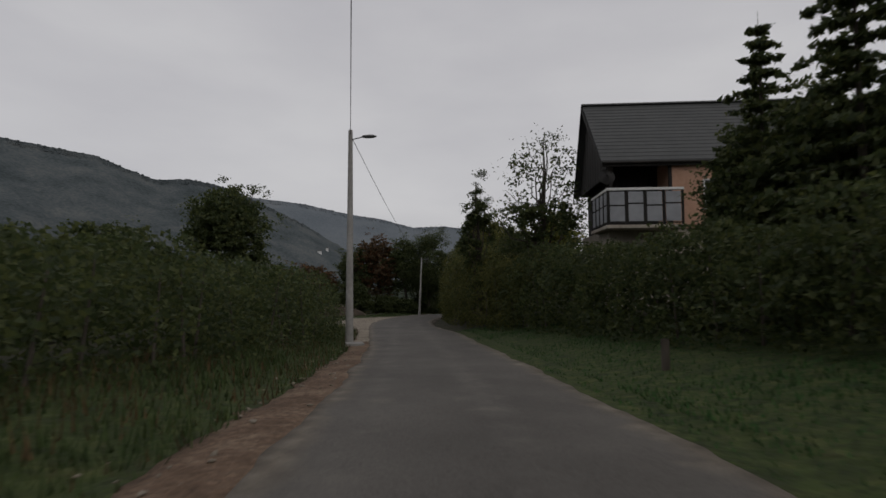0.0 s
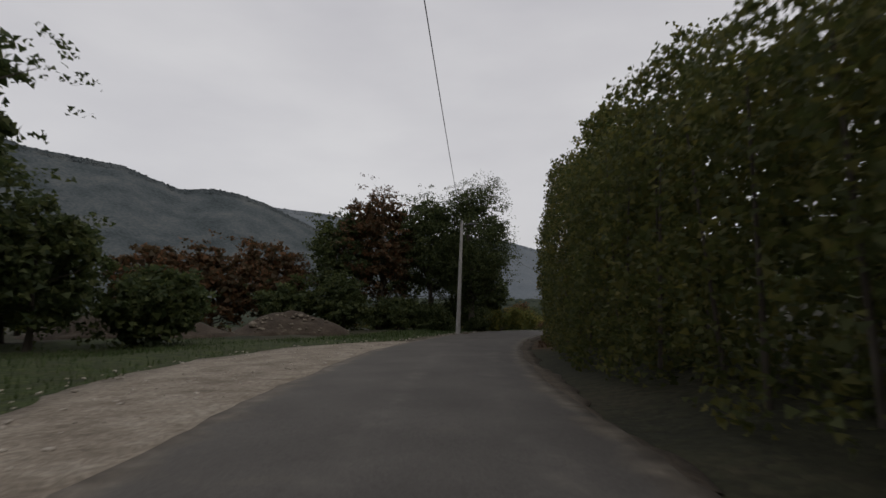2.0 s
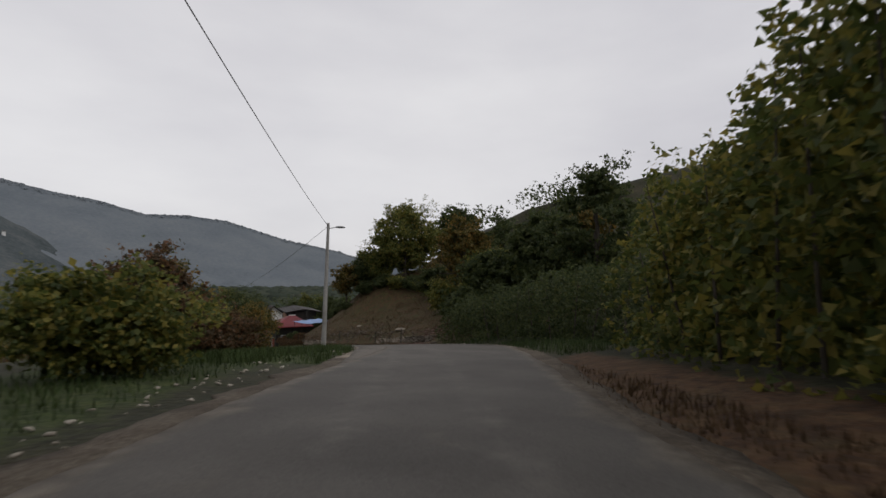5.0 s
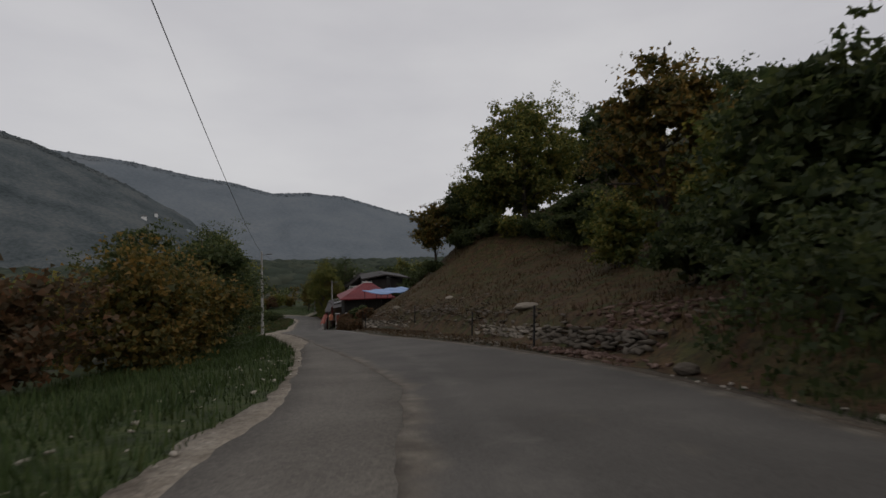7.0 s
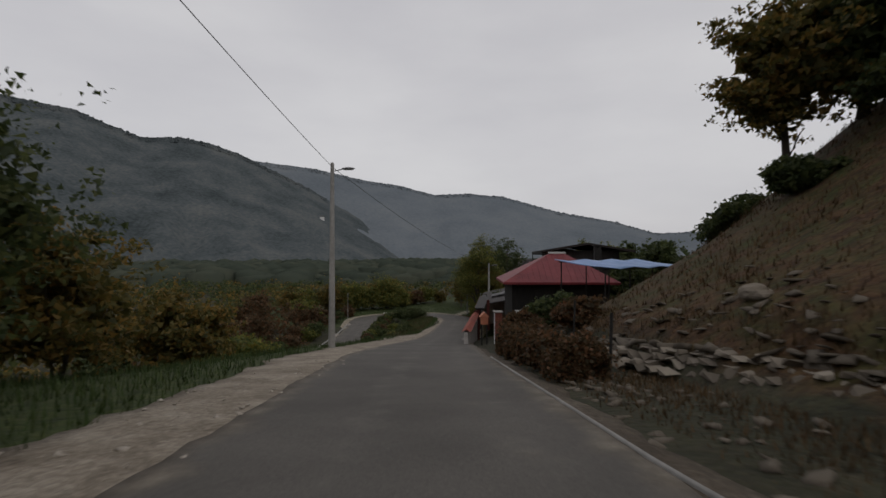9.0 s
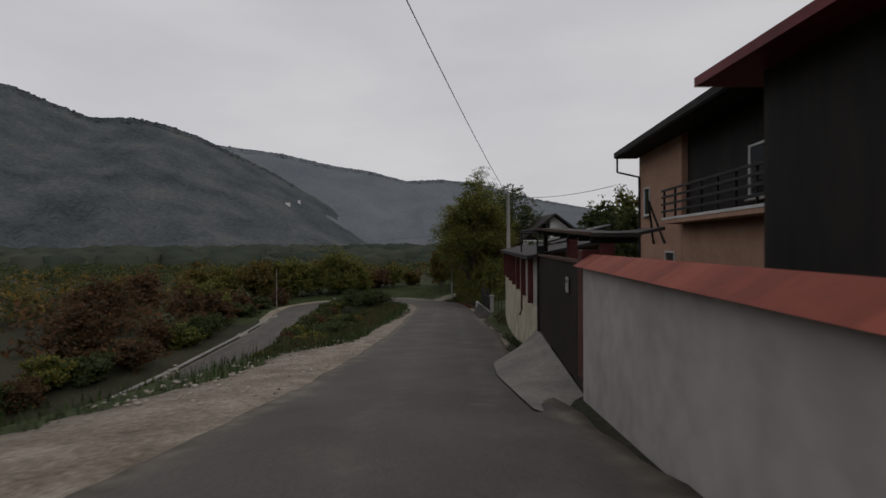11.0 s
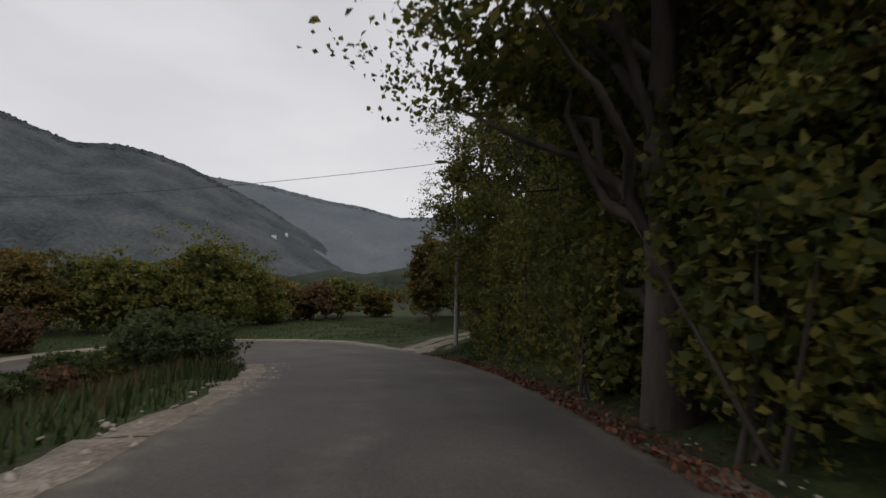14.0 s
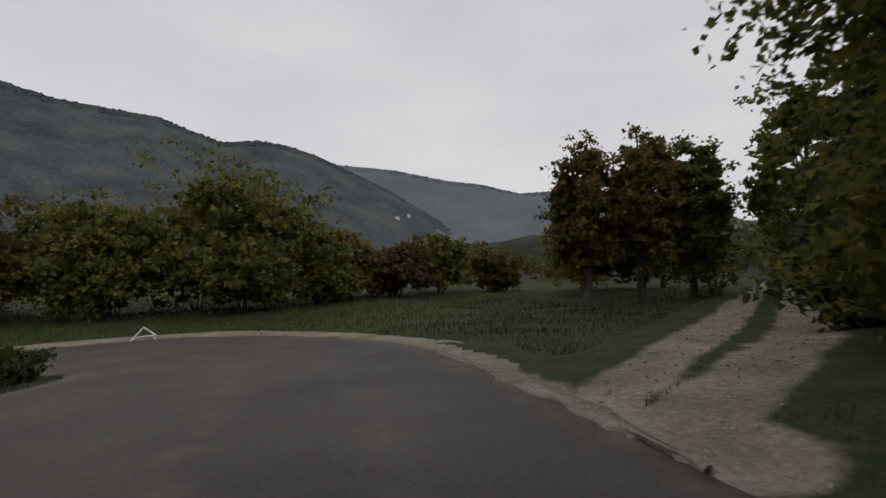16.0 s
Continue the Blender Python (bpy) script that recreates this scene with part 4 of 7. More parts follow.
for i, (x, y, h, w, k) in enumerate([(2.2, 78.8, 2.2, 3.0, "leaf_dark"), (-1.5, 79.4, 3.6, 5.0, "leaf_dark"), (-6.0, 78.2, 5.2, 6.0, "leaf_dark"), (5.4, 80.6, 1.6, 2.6, "leaf_dark"), (-10.5, 77.6, 5.4, 6.5, "leaf_dark"), (0.5, 82.0, 3.0, 5.0, "leaf_dark"), (-2.5, 84.0, 3.2, 5.0, "leaf_dark"), (3.6, 84.5, 3.0, 4.5, "leaf_dark"), (7.6, 82.6, 2.4, 2.6, "leaf_olive"), (7.9, 85.5, 2.2, 3.0, "leaf_olive"), (11.0, 93.5, 2.6, 3.4, "leaf_olive")]):
    bush(x, y, h, w, M[k], "low dark undergrowth at the foot of the trees", 135 + i, leaves=9000, far=True)
# bushes left of the descent
for i, (s, u, h, w, k) in enumerate([(101, -7, 3.0, 5, "leaf_olive"), (107, -9, 4.2, 5, "leaf_red"), (112, -11, 4.5, 6, "leaf_autumn"), (129, -11.5, 5.0, 6, "leaf_red"), (135, -9.8, 4.6, 6, "leaf_red"), (140, -7.8, 4.6, 6, "leaf_autumn"), (145, -7.6, 5.4, 6, "leaf_autumn"), 
                                     (164, -9.2, 7.6, 6, "leaf_dark"), (170, -10.5, 4.8, 6, "leaf_autumn"), (176, -10.5, 3.2, 6, "leaf_autumn"), (183, -11, 2.6, 6, "leaf_olive"), (190, -13, 2.8, 6, "leaf_autumn"), (150, -15, 6.5, 8, "leaf_olive"), (165, -17, 6.5, 8, "leaf_olive")]):
    x, y, z = place(s, u)
    bush(float(x), float(y), h, w, M[k], "rounded roadside bush with autumn leaves", 140 + i, leaves=10000 if 4 < i < 8 else 7500, leaf=0.14 if 4 < i < 8 else 0.2, far=not 4 < i < 8)
for i, (s, u, h, w, k) in enumerate([(149.5, -7.4, 6.6, 5.6, "leaf_dark"), (154, -7.4, 7.8, 6.0, "leaf_dark"), (159.5, -7.6, 8.6, 5.6, "leaf_olive"), (156, -11, 8.5, 7.0, "leaf_dark")]):
    x, y, z = place(s, u)
    tree(float(x), float(y), h, w, M[k], "tall many-stemmed roadside tree thick with leaves", 330 + i, low=0.0, leaves=12000, leaf=0.16, puff=0.17, girth=0.09)
# the right slope
for i, (x, y, h, w, k, lo, br) in enumerate([(53.3, 162.3, 12.8, 14.5, "leaf_olive", 0.03, 0), (45.3, 168.3, 8.2, 6.0, "leaf_autumn", 0.16, 0), (48.0, 137.2, 12.4, 9.0, "leaf_autumn", 0.08, 0.3), (49.2, 167.8, 7.6, 6.0, "leaf_olive", 0.0, 0), (57.2, 151.5, 6.8, 6.0, "leaf_dark", 0.04, 0),
                                             (55.0, 138.0, 9.5, 9.0, "leaf_dark", 0.05, 0), (46.5, 130.5, 6.0, 7.5, "leaf_olive", 0.03, 0), (52.0, 126.0, 7.5, 9.0, "leaf_dark", 0.03, 0.2), (50.2, 164.4, 6.5, 6.0, "leaf_olive", 0.0, 0), (48.0, 168.0, 6.5, 5.0, "leaf_dark", 0.0, 0), (43.0, 125.5, 6.5, 7.0, "leaf_dark", 0.02, 0), (54.0, 143.5, 5.0, 6.0, "leaf_olive", 0.0, 0),
                                             (57.0, 169.5, 7.0, 7.0, "leaf_dark", 0.05, 0), (45.0, 120.0, 9.0, 8.0, "leaf_dark", 0.02, 0), (51.0, 148.5, 4.5, 6.0, "leaf_dark", 0.0, 0), (61.0, 176.0, 8.0, 8.0, "leaf_dark", 0.03, 0), (64.0, 162.0, 8.0, 9.0, "leaf_dark", 0.03, 0), (58.0, 184.0, 7.0, 7.0, "leaf_dark", 0.03, 0), (66.0, 170.0, 8.0, 9.0, "leaf_dark", 0.03, 0)]):
    tree(x, y, h, w, M[k], "broad rounded tree above the bare slope" if i == 0 else ("sparse autumn tree at the top of the slope" if k == "leaf_autumn" else "broadleaf tree at the top of the slope"), 160 + i, low=lo, leaves=(32000, 10000, 15000, 12000, 9000)[i] if i < 5 else 9000, leaf=0.22 if i < 5 else 0.28, girth=0.24 if i in (0, 2) else 0.14, far=True, puff=0.12 if i < 5 else 0.17, lobes=130 if i == 0 else 80, bare=br, taper=0.15 if i == 0 else 0.35)
for i, (x, y, h, w, k) in enumerate([(47.2, 164.6, 2.4, 4.0, "leaf_dark"), (48.8, 162.2, 2.4, 4.0, "leaf_dark"), (50.2, 159.6, 2.4, 4.0, "leaf_olive"), (51.4, 157.0, 2.4, 4.2, "leaf_dark"), (52.4, 154.2, 2.4, 4.2, "leaf_olive"), (53.0, 151.2, 2.6, 4.2, "leaf_dark"), (53.2, 148.2, 2.6, 4.2, "leaf_dark"), (52.0, 145.4, 2.6, 4.2, "leaf_olive"), (44.6, 166.6, 1.1, 2.6, "leaf_dark"), (45.0, 170.8, 1.2, 2.6, "leaf_dark"), (46.4, 173.5, 2.4, 4.0, "leaf_dark"), (39.5, 124.0, 3.4, 5.0, "leaf_dark"), (41.5, 128.5, 3.8, 5.0, "leaf_dark"), (38.0, 119.5, 3.0, 4.5, "leaf_dark"), (45.0, 137.0, 3.6, 5.0, "leaf_olive"), (48.0, 174.0, 2.8, 4.0, "leaf_dark"), (50.5, 177.0, 3.4, 5.0, "leaf_dark"), (53.5, 181.0, 3.6, 5.0, "leaf_dark"), (37.5, 171.5, 1.5, 2.4, "leaf_dark"), (36.6, 174.5, 1.6, 2.4, "leaf_red"), (37.4, 168.0, 1.2, 2.0, "leaf_red")]):
    bush(x, y, h, w, M[k], "wild bush on the slope above the road", 230 + i, leaves=4500, far=True, leaf=0.23)
# dense undergrowth at the junction
hedge("thicket", 108, 131, table([(108, 9.0), (114, 7.2), (120, 6.0), (126, 5.7), (129.5, 5.9), (131, 6.6)]), table([(108, 4.2), (116, 3.8), (124, 3.2), (131, 2.2)]), 6.0, M["leaf_dark"], "dense dark green undergrowth beside the junction", 23, 130, 0.12)
tree(44.0, 113.5, 13.0, 8.0, M["leaf_dark"], "tall dark broadleaf tree over the undergrowth", 340, low=0.0, leaves=12000, leaf=0.26, far=True)
tree(48.0, 117.5, 9.0, 7.0, M["leaf_autumn"], "autumn tree over the undergrowth", 341, low=0.0, leaves=9000, leaf=0.26, far=True)
# dry brush at the road edge below the slope
for i, (st, u, h, w) in enumerate([(166.5, 3.1, 1.0, 1.7), (168.6, 3.0, 1.3, 1.9), (170.8, 2.9, 1.4, 1.9), (173.0, 2.8, 1.3, 1.8), (175.2, 2.7, 1.2, 1.7)]):
    x, y, z = place(st, u)
    bush(float(x), float(y), h, w, M["leaf_red"], "dry brown brush at the road edge", 520 + i, leaves=3200, leaf=0.12)
# low growth on the bank above the lower road
for i, (s, u, h, w, k) in enumerate([(211, -6.8, 1.2, 2.6, "leaf_dark"), (215, -7.2, 1.3, 2.8, "leaf_olive"), (219, -7.0, 1.4, 3.0, "leaf_dark"), (223, -6.8, 1.5, 3.2, "leaf_dark"), (227, -7.6, 0.9, 2.6, "leaf_olive"), (231, -8.2, 0.8, 2.6, "leaf_dark"), (235, -8.2, 0.8, 2.4, "leaf_autumn"), (239, -8.4, 0.9, 2.8, "leaf_dark"), (250.5, -6.3, 2.0, 4.2, "leaf_dark")]):
    x, y, z = place(s, u)
    bush(float(x), float(y), h, w, M[k], "low leafy weeds and brambles on the bank", 350 + i, leaves=3600, leaf=0.14, far=True)
# scrub along both sides of the lower road
rng = np.random.default_rng(58)
for i in range(40):
    x, y, z = place(274 + i * 1.9 + rng.uniform(-0.5, 0.5), -3.6 - rng.uniform(0, 1.0))
    bush(float(x), float(y), rng.uniform(1.1, 2.0), rng.uniform(2.4, 3.4), M[("leaf_dark", "leaf_red", "leaf_dark", "leaf_dark", "leaf_olive")[i % 5]], "low dark weeds and brambles above the lower road", 440 + i, leaves=3000, leaf=0.15, far=True)
for i in range(30):
    x, y, z = place(277 + i * 2.9 + rng.uniform(-0.8, 0.8), 5.2 + rng.uniform(0, 2.5))
    bush(float(x), float(y), rng.uniform(1.6, 3.2) * (1.25 if i % 5 == 2 else 1.0), rng.uniform(3.2, 5.0), M[("leaf_red", "leaf_dark", "leaf_red", "leaf_dark", "leaf_olive")[i % 5]], "wild autumn scrub below the lower road", 480 + i, leaves=4200, leaf=0.22, far=True)
# leafy growth under the roadside trees
for i, (x, y, h, w, k) in enumerate([(40.0, 230.6, 4.2, 3.2, "leaf_olive"), (39.9, 234.4, 3.4, 3.0, "leaf_olive"), (41.8, 252.4, 3.6, 4.0, "leaf_olive"), (43.2, 256.0, 3.6, 4.0, "leaf_dark"), (40.9, 248.4, 5.2, 3.0, "leaf_olive"), (43.8, 250.4, 5.0, 4.5, "leaf_dark")]):
    bush(x, y, h, w, M[k], "leafy undergrowth at the foot of the roadside trees", 370 + i, leaves=6000, leaf=0.13)
bush(39.6, 206.6, 3.0, 1.6, M["leaf_dark"], "thin leafy shrub rising above the yard wall", 380, leaves=320, leaf=0.2, z=-17.6)
tree(41.6, 231.2, 9.6, 5.2, M["leaf_autumn"], "small roadside tree with orange autumn leaves", 343, low=0.1, leaves=12000, leaf=0.15)
tree(46.5, 186.8, 6.0, 5.0, M["leaf_dark"], "dark leafy tree behind the red-roofed house", 342, low=0.0, leaves=6000, leaf=0.24, far=True)
# the tree by the iron gate and the wood beyond
for i, (x, y, h, w, k) in enumerate([(40.0, 232.3, 13.2, 9.2, "leaf_olive"), (42.0, 236.5, 10.6, 7.0, "leaf_olive"), (43.3, 241.5, 13.0, 8.0, "leaf_dark"), (41.9, 246.3, 13.5, 8.4, "leaf_olive"), (47.0, 245.0, 12.0, 8.0, "leaf_dark"), (46.5, 251.5, 12.5, 7.5, "leaf_dark"), (40.6, 249.9, 14.0, 5.6, "leaf_olive"), (56.5, 241.0, 9.0, 7.0, "leaf_dark"), (59.0, 234.0, 9.5, 8.0, "leaf_dark"), (60.0, 226.0, 9.0, 8.0, "leaf_dark"), (63.0, 217.0, 9.0, 8.0, "leaf_dark"), (57.5, 249.0, 9.0, 8.0, "leaf_dark"), (62.0, 245.0, 12.5, 8.0, "leaf_olive"), (64.5, 240.0, 10.0, 8.0, "leaf_olive"), (65.0, 233.0, 9.5, 8.0, "leaf_dark"), (67.0, 225.0, 9.5, 8.0, "leaf_dark")]):
    tree(x, y, h, w, M[k], "leafy roadside tree turning yellow" if k == "leaf_olive" else "dark leafy tree in the roadside wood", 180 + i, low=0.03, taper=-0.6 if i == 6 else (0.5 if i == 0 else 0.35), leaves=42000 if i == 0 else (16000 if i < 4 or i == 6 else 9000), leaf=(0.18 if i == 0 else 0.16) if i < 7 else 0.24, lobes=120, far=i > 6)
hedge("hedge", 234, 251, table([(234, 3.4), (240, 2.8), (247, 2.8), (251, 3.8)]), table([(234, 4.0), (242, 6.0), (251, 5.0)]), 2.5, M["leaf_olive"], "overhanging olive-green growth at the road edge", 15, 230, 0.1)
for i, (x, y, h, w, k) in enumerate([(22.3, 269.5, 8.8, 9.5, "leaf_olive"), (15.5, 268.5, 7.6, 9, "leaf_olive"), (9.5, 266.0, 7.0, 8, "leaf_autumn"), (26.0, 275.0, 4.8, 6.5, "leaf_autumn"), (31.0, 280.0, 4.8, 6, "leaf_olive"), (18.8, 271.0, 7.4, 8.0, "leaf_autumn"), (12.2, 269.5, 6.6, 8.0, "leaf_olive"), (28.6, 277.5, 4.0, 6.0, "leaf_red"), (25.4, 272.0, 5.2, 5.0, "leaf_olive"), (5.0, 262.5, 6.0, 7.0, "leaf_olive"), (35.0, 283.0, 3.8, 5, "leaf_autumn"), (2.0, 262.0, 6, 8, "leaf_autumn"), (23.0, 280.0, 5.5, 7, "leaf_olive"), (-3.0, 256.0, 5.5, 8, "leaf_red"),
                                     (28.6, 244.5, 2.3, 4, "leaf_dark"), (27.0, 249.0, 2.4, 4.5, "leaf_dark"), (10.0, 240.0, 4.5, 7, "leaf_red"), (7.0, 226.0, 5, 8, "leaf_red"), (5.0, 212.0, 5.5, 8, "leaf_red"), (8.0, 250.0, 4.5, 7, "leaf_olive"), (2.0, 236.0, 6, 8, "leaf_red"), (0.0, 200.0, 6.0, 8, "leaf_dark"), (24.6, 232.0, 1.9, 3.4, "leaf_dark"), (26.0, 238.0, 1.8, 3.2, "leaf_olive")]):
    bush(x, y, h, w, M[k], "broad wild bush in yellow and brown" if k != "leaf_dark" else "dark green bush on the inside of the bend", 200 + i, leaves=13000 if i < 3 else 6500, leaf=0.22, far=True)
for i, (x, y, h, w, k) in enumerate([(39.6, 270.5, 8.8, 4.2, "leaf_autumn"), (42.4, 271.0, 9.4, 4.6, "leaf_autumn"), (49.5, 264.0, 9.0, 7, "leaf_dark"), (51.0, 257.0, 12, 8, "leaf_dark"), (56.0, 268.0, 9.5, 8, "leaf_dark"), (53.0, 276.0, 8.0, 7, "leaf_olive"), (46.5, 283.0, 7.5, 7, "leaf_dark"),
                                     (45.2, 272.5, 9.0, 4.6, "leaf_olive"), (47.6, 252.6, 11.5, 6.5, "leaf_olive"), (48.6, 269.0, 10, 6, "leaf_olive"), (44.5, 280.0, 6.5, 6.5, "leaf_dark"), (40.5, 279.0, 5.5, 6.0, "leaf_olive"), (45.5, 256.5, 10.5, 5.0, "leaf_olive"), (46.8, 260.5, 10.0, 5.0, "leaf_dark")]):
    tree(x, y, h, w, M[k], "slender autumn tree beside the dirt track" if i < 2 else "leafy tree beside the dirt track", 250 + i, low=0.12 if i < 2 else 0.0, leaves=10000 if i in (0, 1, 7, 8, 12) else 6500, leaf=0.23, far=True)


def woodland(name, patches, mat, label, seed, leaf=0.4, rich=1.0):
    """Far woods that nobody could count: clumps of foliage over the ground."""
    rng = np.random.default_rng(seed)
    cs, ss = [], []
    for x0, y0, x1, y1, n, h in patches:
        px, py = rng.uniform(x0, x1, n), rng.uniform(y0, y1, n)
        pz = ground_height(px, py)
        for a, b, c in zip(px, py, pz):
            k = int((20 + h * 9) * rich)
            hh = h * rng.uniform(0.6, 1.3)
            d = lobes_in(rng, k, hh * 0.75, hh * 0.75, hh * 0.5, 0.0, 0.4)
            d[:, 2] = np.abs(d[:, 2] + hh * 0.45)
            cs.append(d + (a, b, c))
            ss.append(rng.uniform(0.6, 1.6, k) * leaf * (1 + hh * 0.06))
    return tagged(new(name, leaf_mesh(name, np.vstack(cs), np.concatenate(ss), mat, rng, far=True)), label, "woods", kind="stuff")


woodland("woods", [(-140, 150, -6, 330, 400, 3.4), (-60, 292, 60, 420, 380, 3.0), (60, 270, 160, 420, 220, 8), (-160, 60, -38, 150, 300, 5), (-120, -20, -38, 60, 180, 5)], M["leaf_dark"], "dark valley woods below and beyond the road", 61)
woodland("woods", [(-90, 180, -2, 300, 260, 3.4), (-40, 292, 60, 380, 160, 2.8)], M["leaf_autumn"], "brown and yellow autumn woods in the valley", 62)
woodland("woods", [(-8, 188, 9, 262, 70, 3.0), (-10, 150, 6, 190, 30, 3.0)], M["leaf_red"], "red-brown scrub below the lower road", 64, 0.34)
woodland("woods", [(62, -20, 96, 120, 80, 7), (74, 125, 104, 200, 70, 4.5), (74, 205, 104, 260, 50, 6), (40, 86, 66, 106, 40, 6)], M["leaf_dark"], "dark woods on the hillside above the road", 63, 0.34, 2.6)


rng = np.random.default_rng(93)
px, py = rng.uniform(-260, 380, 3600), 345 + 800 * rng.uniform(0, 1, 3600) ** 1.4
M["valley_woods"] = material("valley_woods", [(0.034, 0.043, 0.034), (0.052, 0.062, 0.048), (0.078, 0.082, 0.060)], 0.3, 3, 1.0, 0.0, spec=0.0, island=0.3)
crowns("woods", np.column_stack([px, py, ground_height(px, py)]), 8.0, M["valley_woods"], "dark woods on the valley floor beyond the bend", 94)


# ---- lamp posts and wires ----
def lamp_post(x, y, height, arm_turn, label, lean=(0, 0), lamp=True, z=None, girth=0.17):
    z = gz(x, y) - 0.1 if z is None else z
    th = base("street_lamp", x, y, z, 0, label, "street lamp", "street lamps along the road")
    q = np.linspace(0, 1, 9)
    v, f = tube_arrays(np.column_stack([q * lean[0], q * lean[1], q * height]), girth * (1 - 0.47 * q), 12)
    p = new("pole", quick_mesh("pole", v, f, M["concrete"], True))
    p.parent = th
    bm = bmesh.new()
    bmesh.ops.create_cone(bm, cap_ends=True, segments=12, radius1=0.095, radius2=0.07, depth=0.08, matrix=Matrix.Translation((lean[0], lean[1], height + 0.03)))
    part("cap", bm, M["concrete"], th)
    a = radians(arm_turn)
    d = np.array([math.cos(a), math.sin(a), 0])
    top = np.array([lean[0] * 0.97, lean[1] * 0.97, height * 0.96])
    if lamp:
        q = np.linspace(0, 1, 6)[:, None]
        v, f = tube_arrays(top + d * q * 0.55 + np.array([0, 0, 0.12]) * q, np.full(6, 0.025), 8)
        arm = new("arm", quick_mesh("arm", v, f, M["steel"], True))
        arm.parent = th
        bm = bmesh.new()
        bmesh.ops.create_uvsphere(bm, u_segments=12, v_segments=8, radius=1.0, matrix=Matrix.Translation(Vector(top + d * 0.8 + [0, 0, 0.13])) @ Matrix.Rotation(a, 4, "Z") @ Matrix.Diagonal((0.34, 0.13, 0.075, 1)))
        for fa in bm.faces:
            fa.smooth = True
        part("lamp_head", bm, M["steel"], th, "grey cobra-head lamp")
    return np.array([x + lean[0], y + lean[1], z + height - 0.15])


# key, place, height of the top, heading of the arm, lean
POSTS = [("a", -2.0, 21.6, 6.3, -10, (0, 0)), ("b", 3.05, 72.0, 3.05, -20, (0.35, 0.6)), ("c", 25.0, 119.9, -0.85, -20, (0.15, 0)), ("d", 27.2, 175.0, -7.0, -5, (0, 0)), ("e", 39.5, 213.4, -12.5, -15, (0, 0)), ("f", 39.5, 249.6, -14.1, 180, (0, 0))]
tops = []
for key, x, y, h, arm, lean in POSTS:
    tops.append(lamp_post(x, y, h - gz(x, y) + 0.1, arm, "grey concrete street lamp post with a single arm", lean, girth=0.11 if key == "f" else 0.17))


def cable(a, b, sag, name="overhead_wire"):
    q = np.linspace(0, 1, 24)[:, None]
    p = np.asarray(a) * (1 - q) + np.asarray(b) * q
    p[:, 2] -= 4 * sag * (q * (1 - q))[:, 0]
    v, f = tube_arrays(p, np.full(24, 0.013), 5)
    return tagged(new(name, quick_mesh(name, v, f, M["wire"], True)), "thin black overhead wire between lamp posts", "wire", "overhead wires")


for a, b in zip(tops[:-1], tops[1:]):
    cable(a, b, 0.7)
cable(tops[0], np.array([3.7, -40.0, 8.5]), 0.6)
cable(tops[-1], np.array([0.0, 262.0, -15.0]), 0.8)




# ---- buildings and walls ----
M["peach"] = material("peach_plaster", [(0.36, 0.21, 0.14), (0.43, 0.26, 0.18), (0.49, 0.30, 0.21)], 8, 60, 0.9, 0.25, 0.006)
M["white"] = material("white_render", [(0.50, 0.49, 0.49), (0.60, 0.59, 0.58), (0.68, 0.67, 0.66)], 6, 60, 0.9, 0.2, 0.005)
M["pale_stone"] = material("pale_plinth", [(0.26, 0.23, 0.19), (0.36, 0.32, 0.27), (0.44, 0.40, 0.34)], 14, 60, 0.9, 0.4, 0.01)
# also used for the shade painted on the red-roofed house's wall
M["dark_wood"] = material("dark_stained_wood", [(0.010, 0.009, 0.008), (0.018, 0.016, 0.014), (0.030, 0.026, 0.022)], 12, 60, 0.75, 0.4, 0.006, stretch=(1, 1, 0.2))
M["roof_grey"] = material("grey_roof_sheet", [(0.045, 0.047, 0.047), (0.065, 0.067, 0.066), (0.09, 0.092, 0.09)], 8, 40, 0.7, 0.3, 0.01, island=0.25)
M["roof_dark"] = material("dark_brown_tiles", [(0.018, 0.014, 0.013), (0.03, 0.024, 0.022), (0.045, 0.036, 0.033)], 10, 60, 0.7, 0.3, 0.01, island=0.3)
M["roof_red"] = material("red_sheet_roof", [(0.12, 0.018, 0.022), (0.17, 0.027, 0.031), (0.22, 0.042, 0.045)], 6, 40, 0.55, 0.2, 0.01)
M["tile_red"] = material("red_clay_tile", [(0.16, 0.035, 0.022), (0.24, 0.055, 0.034), (0.32, 0.085, 0.05)], 20, 80, 0.75, 0.4, 0.008, piece=0.4)
M["red_paint"] = material("oxide_red_paint", [(0.060, 0.014, 0.012), (0.085, 0.021, 0.018), (0.115, 0.032, 0.026)], 10, 50, 0.7, 0.3, 0.004)
M["block_grey"] = material("grey_block_render", [(0.2875, 0.2702, 0.253), (0.3795, 0.3565, 0.3335), (0.46, 0.437, 0.4082)], 9, 40, 0.92, 0.5, 0.01)
M["concrete_stained"] = material("stained_yellowish_concrete", [(0.28, 0.2408, 0.168), (0.448, 0.4032, 0.2968), (0.56, 0.5208, 0.4144)], 9, 30, 0.92, 0.5, 0.012)
overgrown(M["concrete_stained"], "none", [(0.27, 0.24, 0.185), (0.36, 0.335, 0.27), (0.50, 0.48, 0.42)], 0.9)
M["drive_concrete"] = material("worn_drive_concrete", [(0.138, 0.1311, 0.115), (0.207, 0.1932, 0.1702), (0.276, 0.2587, 0.23)], 9, 90, 0.92, 0.4, 0.008)
M["brown_sheet"] = material("dark_brown_sheet_metal", [(0.014, 0.010, 0.008), (0.022, 0.016, 0.012), (0.034, 0.024, 0.018)], 6, 40, 0.65, 0.1, 0.004)
